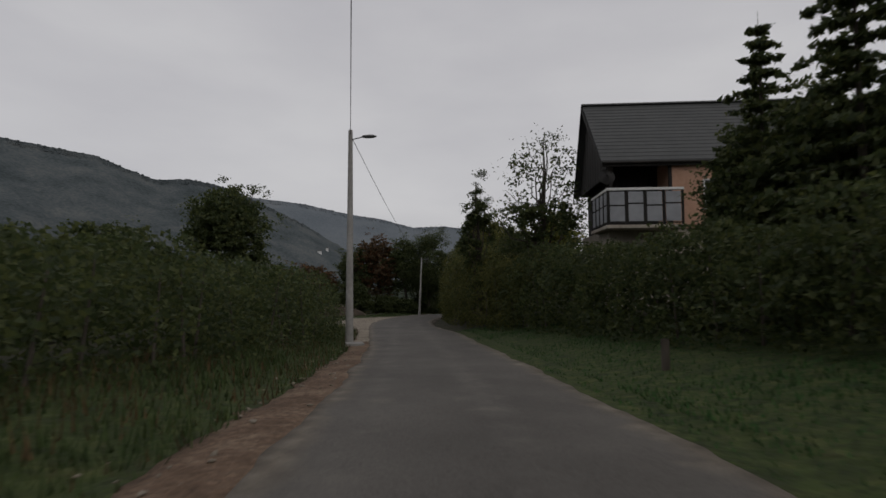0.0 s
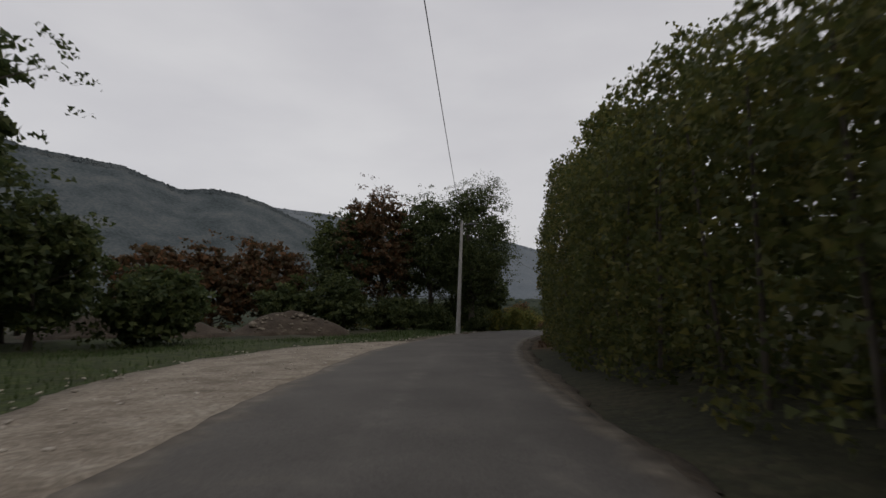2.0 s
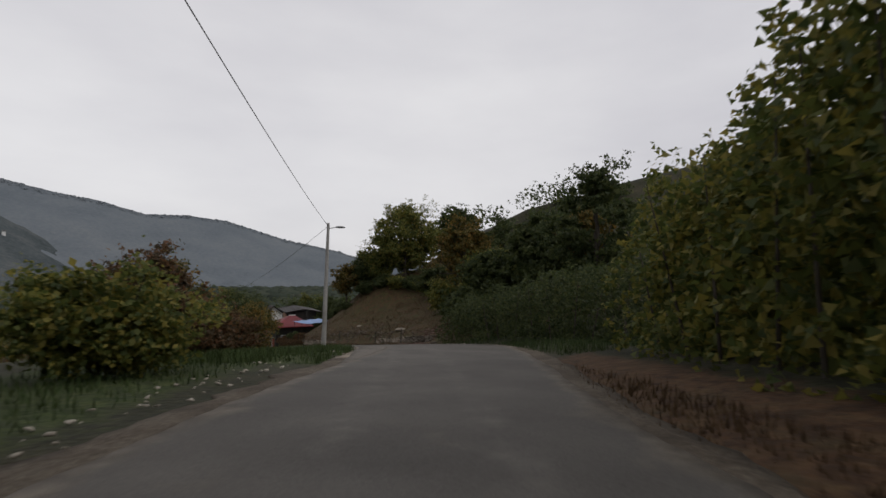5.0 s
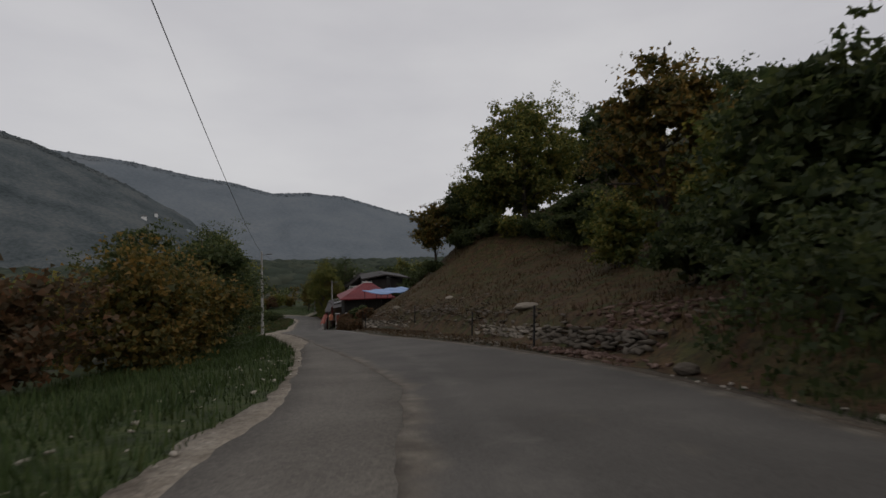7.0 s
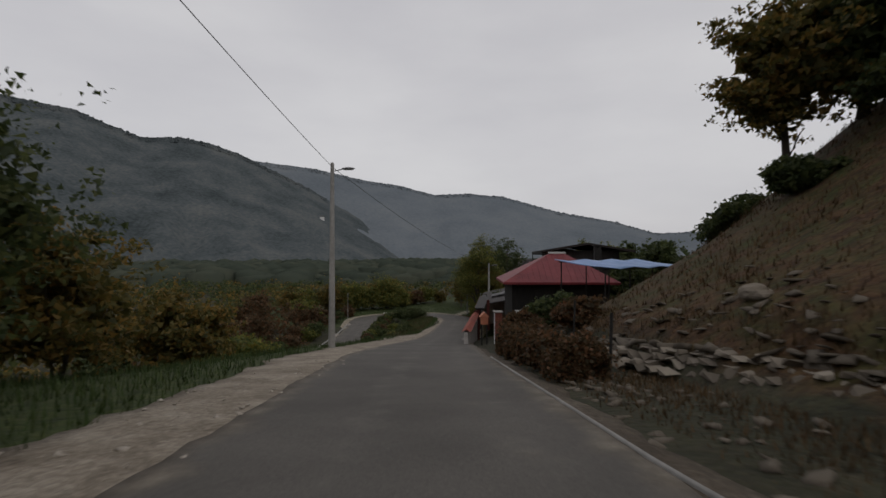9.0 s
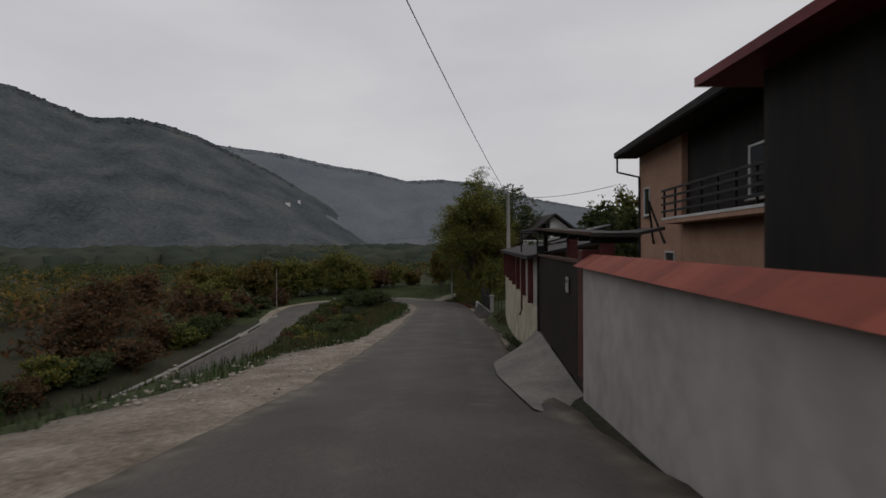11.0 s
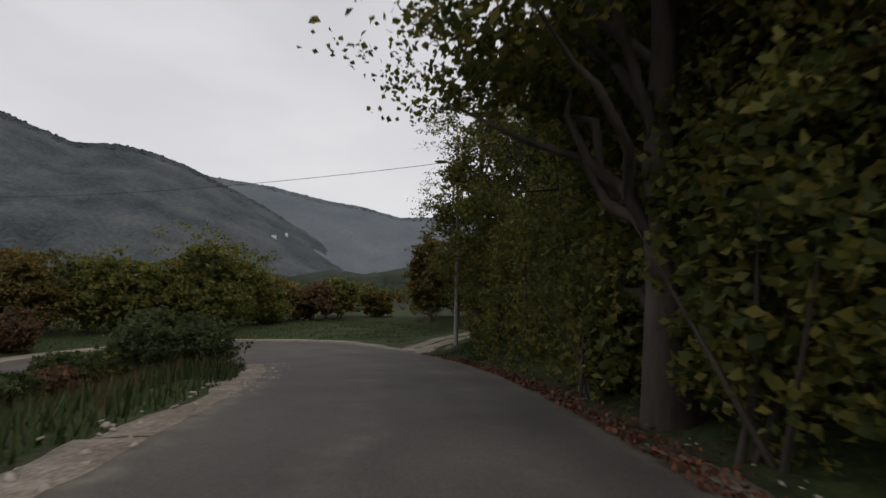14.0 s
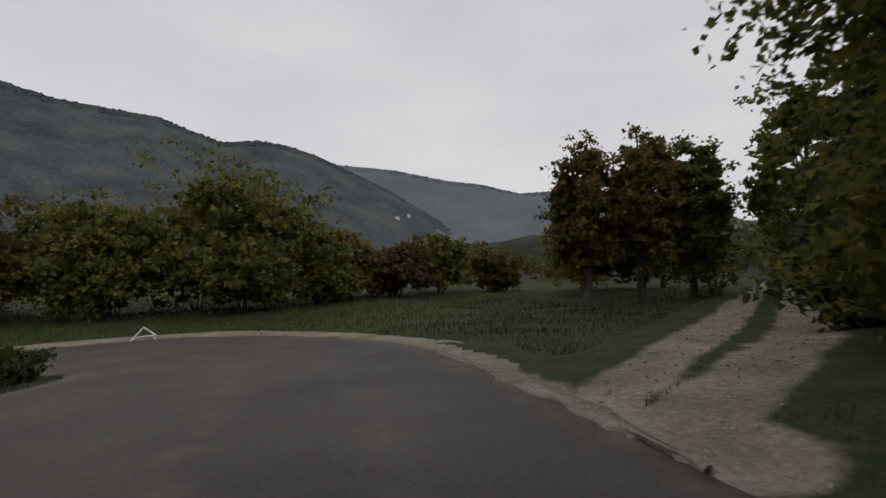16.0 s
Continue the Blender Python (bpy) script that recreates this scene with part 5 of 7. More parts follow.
M["blue_tarp"] = material("pale_blue_plastic_sheet", [(0.14, 0.24, 0.46), (0.19, 0.31, 0.55), (0.25, 0.38, 0.62)], 8, 30, 0.5, 0.3, 0.01)
M["iron"] = material("black_iron", [(0.012, 0.012, 0.012), (0.022, 0.021, 0.02), (0.035, 0.033, 0.03)], 20, 80, 0.6, 0.2, 0.003)
M["rust"] = material("rusty_post", [(0.05, 0.03, 0.02), (0.08, 0.045, 0.03), (0.12, 0.07, 0.045)], 20, 80, 0.9, 0.4, 0.004)
M["panel_grey"] = material("grey_translucent_panel", [(0.22, 0.23, 0.245), (0.28, 0.29, 0.305), (0.33, 0.34, 0.355)], 8, 30, 0.5, 0.1, 0.003)
M["glass"] = material("dark_window_glass", [(0.02, 0.022, 0.024), (0.03, 0.032, 0.035)], 3, 10, 0.08, 0.0, spec=0.6)
M["shutter"] = material("grey_roller_shutter", [(0.26, 0.26, 0.26), (0.32, 0.32, 0.32), (0.37, 0.37, 0.365)], 8, 30, 0.6, 0.1, 0.003)
M["stone"] = material("pale_field_stone", [(0.075, 0.062, 0.047), (0.16, 0.135, 0.105), (0.28, 0.245, 0.195)], 12, 60, 0.95, 0.6, 0.01, piece=0.45, island=0.2)
M["brick"] = material("red_brick", [(0.12, 0.035, 0.025), (0.17, 0.055, 0.038), (0.22, 0.08, 0.055)], 15, 80, 0.9, 0.5, 0.006)
M["orange"] = material("faded_orange_plastic", [(0.42, 0.15, 0.08), (0.50, 0.19, 0.11), (0.56, 0.25, 0.16)], 10, 50, 0.6, 0.1, 0.003)
M["white_paint"] = material("white_painted_metal", [(0.5, 0.5, 0.49), (0.6, 0.6, 0.58), (0.68, 0.68, 0.66)], 10, 60, 0.6, 0.1, 0.003)


def prism(bm, profile, axis, a, b):
    """An upright profile of (across, z) pairs, drawn out along x or y from a to b."""
    rings = []
    for t in (a, b):
        rings.append([bm.verts.new((t, p, z) if axis == "x" else (p, t, z)) for p, z in profile])
    n = len(profile)
    bm.faces.new(rings[0])
    bm.faces.new(rings[1][::-1])
    for i in range(n):
        k = (i + 1) % n
        bm.faces.new((rings[0][i], rings[1][i], rings[1][k], rings[0][k]))
    bmesh.ops.recalc_face_normals(bm, faces=bm.faces)
    return bm


def slope_slab(bm, low, high, axis, a, b, thick=0.16, courses=0, proud=0.03):
    """A roof slope from low=(across, z) to high=(across, z) between a and b, with stepped courses."""
    (p0, z0), (p1, z1) = low, high
    n = max(1, courses)
    for i in range(n):
        q0, q1 = i / n, min(1.0, (i + 1.12) / n)
        s, e = (p0 + (p1 - p0) * q0, z0 + (z1 - z0) * q0), (p0 + (p1 - p0) * q1, z0 + (z1 - z0) * q1)
        up = proud if courses else 0.0
        prism(bm, [(s[0], s[1] + up), (e[0], e[1]), (e[0], e[1] - thick), (s[0], s[1] - thick)], axis, a, b)
    return bm


def coursed_roof(parent, low, high, axis, a, b, mat, label, courses, thick=0.14, proud=0.035):
    """A roof slope whose courses are pieces of their own, each lapping the one above."""
    roof = None
    (p0, z0), (p1, z1) = low, high
    for k in range(courses):
        q0, q1 = k / courses, min(1.0, (k + 1.12) / courses)
        s, e = (p0 + (p1 - p0) * q0, z0 + (z1 - z0) * q0), (p0 + (p1 - p0) * q1, z0 + (z1 - z0) * q1)
        bm = prism(bmesh.new(), [(s[0], s[1] + proud), (e[0], e[1]), (e[0], e[1] - thick), (s[0], s[1] - thick)], axis, a, b)
        if roof is None:
            roof = part("roof", bm, mat, parent, label)
        else:
            part("tile_course", bm, mat, roof)
    return roof


def rods(name, lines, radius, mat, parent, label="", sides=6):
    for a, b in lines:
        v, f = tube_arrays(np.array([a, (np.array(a) + np.array(b)) / 2, b], float), np.full(3, radius), sides)
        ob = new(name, quick_mesh(name, v, f, mat, True))
        ob.parent = parent
        tagged(ob, label)


def window(parent, x0, x1, z0, z1, y, out=-1, shutter=False, axis="x"):
    """A framed window in a wall whose face lies at y; out: which way is outside."""
    d = 0.06 * out

    def bx(a, b, c, e, f, g):
        lo, hi = (min(a, b), min(c, e), f), (max(a, b), max(c, e), g)
        if axis == "y":
            lo, hi = (lo[1], lo[0], lo[2]), (hi[1], hi[0], hi[2])
        return one_box(lo, hi, 0.008)

    w = part("window", bx(x0, x1, y - d * 0.5, y + d * 0.2, z0, z1), M["shutter"] if shutter else M["glass"], parent, "closed grey roller shutter" if shutter else "")
    for a, b, f, g in ((x0 - 0.07, x0, z0 - 0.07, z1 + 0.07), (x1, x1 + 0.07, z0 - 0.07, z1 + 0.07), (x0, x1, z1, z1 + 0.07), (x0, x1, z0 - 0.07, z0)):
        part("frame", bx(a, b, y - d * 0.5, y + d, f, g), M["white_paint"], w)
    part("sill", bx(x0 - 0.12, x1 + 0.12, y - d * 0.3, y + d * 2.4, z0 - 0.13, z0 - 0.075), M["block_grey"], w)
    if shutter:
        for i in range(1, 9):
            z = z0 + (z1 - z0) * i / 9
            part("slat", bx(x0 + 0.01, x1 - 0.01, y, y + d * 0.45, z - 0.012, z + 0.012), M["block_grey"], w)
    return w


# -- the first house, above the hedge --
def first_house():
    h = base("house", 10.35, 24.15, 0.0, -9, "peach plastered house with big grey roof and dark balcony", "house")
    g = -1.6
    part("plinth_wall", one_box((0.35, 1.35, g), (12.0, 8.0, 2.55), 0.02), M["pale_stone"], h, "pale rendered ground floor wall")
    part("wall", one_box((3.6, 1.25, 2.551), (12.0, 8.0, 6.2), 0.02), M["peach"], h, "peach plastered upper wall")
    part("back_wall", one_box((0.75, 3.4, 2.551), (3.599, 8.0, 6.2), 0.02), M["dark_wood"], h, "dark boarded wall behind the balcony")
    bm = bmesh.new()
    prism(bm, [(1.0, 5.9), (5.6, 10.2), (8.3, 5.6), (8.1, 5.4), (1.3, 5.5)], "x", 0.35, 0.6)
    part("gable", bm, M["dark_wood"], h, "dark boarded gable")
    for i in range(11):
        y = 1.3 + i * 0.62
        top = min(10.0 - (5.6 - y) * 0.95, 10.0 - (y + 0.58 - 5.6) * 1.75)
        part("board", one_box((0.29, y, 5.3), (0.349, y + 0.58, max(5.6, top)), 0.008), M["dark_wood"], h)
    coursed_roof(h, (1.1, 6.08), (5.6, 10.55), "x", 0.0, 12.7, M["roof_grey"], "weathered grey roof laid in courses", 17)
    coursed_roof(h, (8.6, 5.5), (5.61, 10.55), "x", 0.0, 12.7, M["roof_grey"], "weathered grey roof laid in courses", 17)
    bm = bmesh.new()
    prism(bm, [(5.35, 10.5), (5.6, 10.66), (5.85, 10.5), (5.6, 10.4)], "x", -0.03, 12.72)
    part("ridge_cap", bm, M["roof_grey"], h)
    for a, b in (((1.05, 5.95), (5.6, 10.46)), ((8.65, 5.35), (5.61, 10.46))):
        bm = bmesh.new()
        prism(bm, [a, b, (b[0], b[1] - 0.28), (a[0], a[1] - 0.28)], "x", -0.06, -0.01)
        part("barge_board", bm, M["dark_wood"], h)
    part("eave_board", one_box((0.02, 1.02, 5.76), (12.6, 1.08, 6.0), 0.01), M["dark_wood"], h)
    v, f = tube_arrays(np.column_stack([np.linspace(0.02, 12.6, 6), np.full(6, 0.94), np.full(6, 5.95)]), np.full(6, 0.07), 8)
    new("gutter", quick_mesh("gutter", v, f, M["dark_wood"], True)).parent = h
    b = part("balcony", one_box((-0.1, -0.1, 2.45), (3.7, 3.4, 2.62), 0.015), M["pale_stone"], h, "balcony with dark posts and pale grey panels")
    part("rail", one_box((-0.06, -0.06, 4.33), (3.66, 0.05, 4.46), 0.012), M["white_paint"], b, "pale hand rail")
    part("rail", one_box((-0.06, 0.051, 4.33), (0.05, 3.38, 4.46), 0.012), M["white_paint"], b, "pale hand rail")
    part("lower_rail", one_box((0.06, -0.03, 2.7), (3.6, 0.02, 2.76), 0.008), M["dark_wood"], b)
    part("lower_rail", one_box((-0.03, 0.06, 2.7), (0.02, 3.3, 2.76), 0.008), M["dark_wood"], b)
    for i in range(5):
        x = i * 0.9
        part("post", one_box((x - 0.05, -0.045, 2.62), (x + 0.05, 0.055, 4.33), 0.01), M["dark_wood"], b)
        if i < 4:
            up = 0.5 if i % 2 else 0.0
            part("panel", one_box((x + 0.09, -0.02, 2.8 + 0.0), (x + 0.81, 0.01, 3.55 + up * 0.2), 0.006), M["panel_grey"], b)
            part("panel", one_box((x + 0.09, -0.02, 3.62 + up * 0.2), (x + 0.81, 0.01, 4.27), 0.006), M["panel_grey"], b)
            part("cross_bar", one_box((x + 0.05, -0.03, 3.555 + up * 0.2), (x + 0.85, 0.02, 3.615 + up * 0.2), 0.006), M["dark_wood"], b)
    for i in range(1, 5):
        y = i * 0.83
        part("post", one_box((-0.045, y - 0.05, 2.62), (0.055, y + 0.05, 4.33), 0.01), M["dark_wood"], b)
        part("panel", one_box((-0.02, y - 0.74, 2.8), (0.01, y - 0.09, 3.6), 0.006), M["panel_grey"], b)
        part("panel", one_box((-0.02, y - 0.74, 3.68), (0.01, y - 0.09, 4.27), 0.006), M["panel_grey"], b)
    part("corner_post", one_box((0.42, 1.25, 2.62), (0.58, 1.4, 5.9), 0.012), M["dark_wood"], h)
    part("corner_post", one_box((3.44, 1.26, 2.62), (3.59, 1.4, 5.9), 0.012), M["dark_wood"], h)
    for x0, x1 in ((5.2, 6.1), (8.0, 9.1), (10.2, 11.2)):
        window(h, x0, x1, 3.6, 5.0, 1.25, -1)
    bm = bmesh.new()
    bmesh.ops.create_cone(bm, cap_ends=False, segments=18, radius1=0.42, radius2=0.06, depth=0.16, matrix=Matrix.Translation((0.3, 1.2, 5.3)) @ Matrix.Rotation(radians(80), 4, "X"))
    d = part("satellite_dish", bm, M["iron"], h, "dark satellite dish")
    return h


first_house()


# -- the red-roofed house and the blue shelter at the foot of the slope --
def red_house():
    x, y, z = 37.0, 182.0, -17.2
    h = base("house", x, y, z, -4, "low dark house under a red hipped sheet roof", "house")
    # the near-black colour stands in for deep shade on this wall
    part("wall", one_box((0.3, 0.4, 0.0), (6.5, 6.4, 3.95), 0.02), M["dark_wood"], h, "unplastered wall with its deep shade painted near-black")
    bm = bmesh.new()
    e, r = 4.0, 5.85
    lo = [(-0.3, -0.3), (7.0, -0.3), (7.0, 7.1), (-0.3, 7.1)]
    top = [(3.2, 3.4), (4.2, 3.4)]
    vs = [bm.verts.new((a, b, e)) for a, b in lo] + [bm.verts.new((a, b, r)) for a, b in top] + [bm.verts.new((a, b, e - 0.14)) for a, b in lo]
    for f in ((0, 1, 5, 4), (1, 2, 5), (2, 3, 4, 5), (3, 0, 4), (6, 7, 1, 0), (7, 8, 2, 1), (8, 9, 3, 2), (9, 6, 0, 3), (9, 8, 7, 6)):
        bm.faces.new([vs[i] for i in f])
    bmesh.ops.recalc_face_normals(bm, faces=bm.faces)
    roof = part("roof", bm, M["roof_red"], h, "dull red sheet metal hipped roof")
    for i in range(19):
        a = -0.2 + i * 0.385
        q = min(1.0, max(0.0, min((a + 0.3) / 3.5, (7.0 - a) / 2.8)))
        part("seam", prism(bmesh.new(), [(-0.28, e + 0.03), (-0.3 + 3.7 * q, e + 0.03 + 1.85 * q), (-0.3 + 3.7 * q, e + 1.85 * q), (-0.28, e)], "x", a - 0.015, a + 0.015), M["roof_red"], roof)
    part("ridge_cap", one_box((3.1, 3.25, r - 0.05), (4.3, 3.55, r + 0.09), 0.02), M["white_paint"], h, "pale ridge flashing")
    ch = part("chimney", one_box((6.6, 4.4, 4.4), (7.05, 4.85, 6.35), 0.02), M["iron"], h, "dark chimney")
    part("cap", one_box((6.52, 4.32, 6.36), (7.13, 4.93, 6.45), 0.02), M["iron"], ch)
    for x0, x1 in ((1.2, 2.2), (5.0, 6.1)):
        window(h, x0, x1, 1.3, 2.4, 0.4, -1)
    part("door", one_box((3.2, 0.34, 0.02), (4.1, 0.399, 2.1), 0.01), M["dark_wood"], h)
    return h


red_house()


def blue_shelter():
    th = base("shelter", 38.6, 175.2, gz(41.5, 177.0), 36, "open shelter of thin poles under a pale blue sheet", "shelter")
    g = th.matrix_world.translation.z
    n, m = 13, 6
    vs, fs = [], []
    for i in range(n):
        for j in range(m):
            a, b = i / (n - 1), j / (m - 1)
            sag = -0.10 * math.sin(a * math.pi * 3) ** 2 - 0.06 * math.sin(b * math.pi)
            vs.append((a * 7.4, b * 3.0 - 2.6, -12.05 - g + 0.35 * b + sag))
    me = quick_mesh("sheet", vs, grid_faces(n, m), M["blue_tarp"], True)
    ob = new("sheet", me)
    ob.parent = th
    tagged(ob, "pale blue plastic sheet")
    sol = ob.modifiers.new("thick", "SOLIDIFY")
    sol.thickness = 0.03
    for i in range(4):
        for b in (-2.4, 0.2):
            x = 0.3 + i * 2.05
            w = th.matrix_world @ Vector((x, b, 0))
            rods("pole", [((x, b, gz(w.x, w.y) - g - 0.1), (x, b, -11.85 - g + 0.12 * b))], 0.035, M["iron"], th)
    rods("beam", [((0.1, -2.4, -12.16 - g), (7.3, -2.4, -12.16 - g)), ((0.1, 0.2, -11.85 - g), (7.3, 0.2, -11.85 - g))], 0.03, M["iron"], th)
    return th


blue_shelter()


def roadside_box():
    x, y = 35.25, 179.8
    g = gz(x, y)
    th = base("letter_box", x, y, g, 0, "faded orange letter box on two dark posts", "letter box")
    part("body", one_box((-0.22, -0.18, 1.25), (0.22, 0.18, 1.7), 0.02), M["orange"], th)
    bm = bmesh.new()
    prism(bm, [(-0.3, 1.7), (0.0, 2.0), (0.3, 1.7)], "y", -0.25, 0.25)
    part("lid", bm, M["orange"], th)
    rods("post", [((-0.15, 0, 0), (-0.15, 0, 1.3)), ((0.15, 0, 0), (0.15, 0, 1.3))], 0.045, M["iron"], th)
    for k, (px, py) in enumerate(((35.9, 178.6), (36.9, 177.3))):
        g = gz(px, py)
        p = base("gate_pillar", px, py, g, 0, "red brick gate pillar with a pale cap and edge", "pillar", "brick gate pillars")
        part("shaft", one_box((-0.2, -0.2, -0.1), (0.2, 0.2, 1.75 - 0.3 * k), 0.01), M["brick"], p)
        part("cap", one_box((-0.26, -0.26, 1.76 - 0.3 * k), (0.26, 0.26, 1.84 - 0.3 * k), 0.015), M["concrete"], p)
        part("edge_strip", one_box((-0.25, -0.24, 0.0), (-0.201, -0.16, 1.75 - 0.3 * k), 0.008), M["white_paint"], p)


roadside_box()


# -- the big gate, the house behind it and the wall with the red pillars --
WALL_TURN = -8.7


def gate_house():
    # local x goes across, away from the road; local y runs on along the road, from the gate's far jamb
    yard = base("wall_with_pillars", 36.5, 195.5, -19.0, WALL_TURN, "long rendered wall with oxide red pillars over stained concrete", "wall")
    L = 16.95
    bm = bmesh.new()
    prism(bm, [(0.0, -2.6), (L, -2.6), (L, 1.45), (0.0, 1.45)], "x", 0.0, 0.35)
    part("lower_wall", bm, M["concrete_stained"], yard, "stained yellowish cast concrete wall")
    for z, y0, y1 in ((0.95, 6.2, 7.1), (0.35, 14.1, 15.0), (-0.45, 12.6, 13.2), (0.3, 9.2, 9.7)):
        part("joint_ledge", one_box((-0.012, y0, z - 0.008), (-0.001, y1, z + 0.01), 0.002), M["concrete_stained"], yard)
    part("upper_wall", one_box((0.06, 0.0, 1.451), (0.3, L - 0.05, 2.95), 0.01), M["block_grey"], yard, "rough grey rendered block wall")
    for k in range(7):
        y = L - 0.12 - k * 2.5
        part("pillar", one_box((-0.1, y - 0.11, 1.47), (0.055, y + 0.11, 3.02), 0.012), M["red_paint"], yard, "oxide red pillar")
    bm = bmesh.new()
    slope_slab(bm, (-0.28, 2.98), (3.4, 3.75), "y", -0.1, L + 0.25, 0.09, 0)
    part("roof", bm, M["roof_dark"], yard, "thin dark lean-to roof edge")
    part("fascia", one_box((-0.3, -0.1, 2.86), (-0.25, L + 0.25, 2.99), 0.006), M["roof_dark"], yard)
    part("end_wall", one_box((0.36, L - 0.4, -2.6), (4.5, L - 0.05, 3.0), 0.01), M["block_grey"], yard)
    v, f = tube_arrays(np.array([(-0.08, 4.35, 2.9), (-0.08, 4.35, 0.95), (-0.12, 4.42, 0.8), (-0.14, 4.55, 0.74)], float), np.full(4, 0.035), 10)
    new("drain_pipe", quick_mesh("drain_pipe", v, f, M["red_paint"], True)).parent = yard

    gate = base("sliding_gate", 36.5, 195.5, -18.1, WALL_TURN, "tall dark brown sheet metal sliding gate", "gate")
    part("leaf", one_box((0.05, -6.0, 0.02), (0.1, -0.06, 2.06), 0.01), M["brown_sheet"], gate)
    for i in range(30):
        y = -5.95 + i * 0.2
        part("rib", one_box((0.044, y, 0.06), (0.0495, y + 0.11, 2.03), 0.002), M["brown_sheet"], gate)
    part("top_rail", one_box((0.0, -6.02, 2.061), (0.14, -0.04, 2.13), 0.012), M["rust"], gate, "rusty top rail")
    part("jamb", one_box((-0.02, -0.055, 0.0), (0.16, 0.05, 2.35), 0.01), M["iron"], gate)
    part("jamb", one_box((-0.06, -6.35, 0.3), (0.22, -6.03, 2.3), 0.015), M["red_paint"], gate, "oxide red gate post")
    part("notice", one_box((0.0, -4.75, 1.5), (0.018, -4.5, 1.78), 0.003), M["shutter"], gate, "small pale notice plate")
    part("notice_bar", one_box((-0.004, -4.72, 1.68), (-0.001, -4.53, 1.72), 0.001), M["iron"], gate)

    front = base("front_wall", 36.5, 195.5, -18.1, WALL_TURN, "pale rendered garden wall with a red tile coping", "wall")
    part("wall", one_box((-0.05, -16.0, -0.6), (0.2, -6.36, 2.05), 0.01), M["block_grey"], front)
    for i in range(38):
        y = -15.95 + i * 0.252
        bm = bmesh.new()
        prism(bm, [(-0.2, 2.06), (0.08, 2.24), (0.36, 2.06), (0.08, 2.2)], "y", y, y + 0.26)
        part("tile", bm, M["tile_red"], front)

    canopy = base("gate_canopy", 36.5, 195.5, -18.1, WALL_TURN, "thin dark canopy on posts over the gate", "canopy")
    # its edge drops a little towards the near end
    fall = 0.042
    ends = [(-6.6, 2.83 - 6.6 * fall), (0.57, 2.83 + 0.57 * fall)]
    bm = bmesh.new()
    prism(bm, [(y, z) for y, z in ends] + [(y, z - 0.06) for y, z in ends[::-1]], "x", 0.04, 0.75)
    part("roof", bm, M["roof_dark"], canopy)
    bm = bmesh.new()
    prism(bm, [(y, z + 0.012) for y, z in ends] + [(y, z - 0.035) for y, z in ends[::-1]], "x", 0.0, 0.035)
    part("edge", bm, M["rust"], canopy, "rusty metal edge")
    for i in range(8):
        y = -6.4 + i * 0.96
        z = 2.76 + y * fall
        part("rafter", one_box((0.06, y, z - 0.09), (0.72, y + 0.07, z), 0.006), M["dark_wood"], canopy)
    part("post", one_box((0.2, 0.25, 0.0), (0.32, 0.37, 2.7), 0.01), M["dark_wood"], canopy)
    part("post", one_box((0.7, -0.75, 0.0), (0.95, -0.5, 2.68), 0.01), M["red_paint"], canopy)
    part("post", one_box((0.2, -6.5, 0.0), (0.4, -6.3, 2.4), 0.01), M["red_paint"], canopy)

    h = base("house", 42.2, 190.3, -19.0, WALL_TURN, "orange plastered house with dark overhanging roof and balcony", "house")
    part("wall", one_box((0.0, 10.9, 0.0), (5.0, 16.2, 7.9), 0.02), M["peach"], h, "orange plaster wall")
    part("wall", one_box((0.0, 0.6, 0.0), (5.0, 10.899, 4.25), 0.02), M["peach"], h, "orange plaster wall below the balcony")
    part("upper_wall", one_box((0.25, 0.6, 4.251), (5.0, 10.899, 7.9), 0.02), M["dark_wood"], h, "dark boarded wall behind the balcony")
    bm = bmesh.new()
    prism(bm, [(0.0, 7.901), (5.0, 7.901), (2.5, 8.3)], "y", 15.9, 16.2)
    part("gable", bm, M["peach"], h)
    for a, b in (((-1.1, 7.9), (2.5, 8.5)), ((6.1, 7.9), (2.51, 8.5))):
        coursed_roof(h, a, b, "y", 0.0, 16.6, M["roof_dark"], "dark brown tiled roof", 14)
    part("fascia", one_box((-1.14, 0.0, 7.65), (-1.105, 16.6, 7.91), 0.008), M["dark_wood"], h)
    part("barge_board", prism(bmesh.new(), [(-1.1, 7.65), (2.5, 8.25), (2.5, 8.53), (-1.1, 7.93)], "y", 16.605, 16.66), M["dark_wood"], h)
    part("soffit", one_box((-1.1, 0.0, 7.6), (-0.01, 16.5, 7.65), 0.008), M["dark_wood"], h, "dark boarded soffit")
    bal = part("balcony", one_box((-0.75, 0.6, 4.06), (-0.005, 10.9, 4.3), 0.015), M["peach"], h, "balcony with dark horizontal rails")
    for i in range(10):
        y = 0.65 + i * 1.12
        part("post", one_box((-0.74, y, 4.3), (-0.67, y + 0.07, 5.35), 0.006), M["iron"], bal)
    for z in (4.5, 4.78, 5.06, 5.32):
        part("rail", one_box((-0.79, 0.6, z), (-0.745, 10.9, z + 0.09), 0.01), M["iron"], bal)
    part("edge_strip", one_box((-0.77, 0.6, 4.22), (-0.751, 10.9, 4.31), 0.004), M["white_paint"], bal, "pale balcony edge")
    window(h, 14.6, 15.3, 4.7, 5.9, 0.0, -1, axis="y")
    window(h, 11.6, 12.5, 1.6, 2.9, 0.0, -1, axis="y")
    window(h, 1.6, 2.8, 4.7, 6.2, 0.25, -1, axis="y")
    window(h, 5.0, 6.2, 4.7, 6.2, 0.25, -1, axis="y")
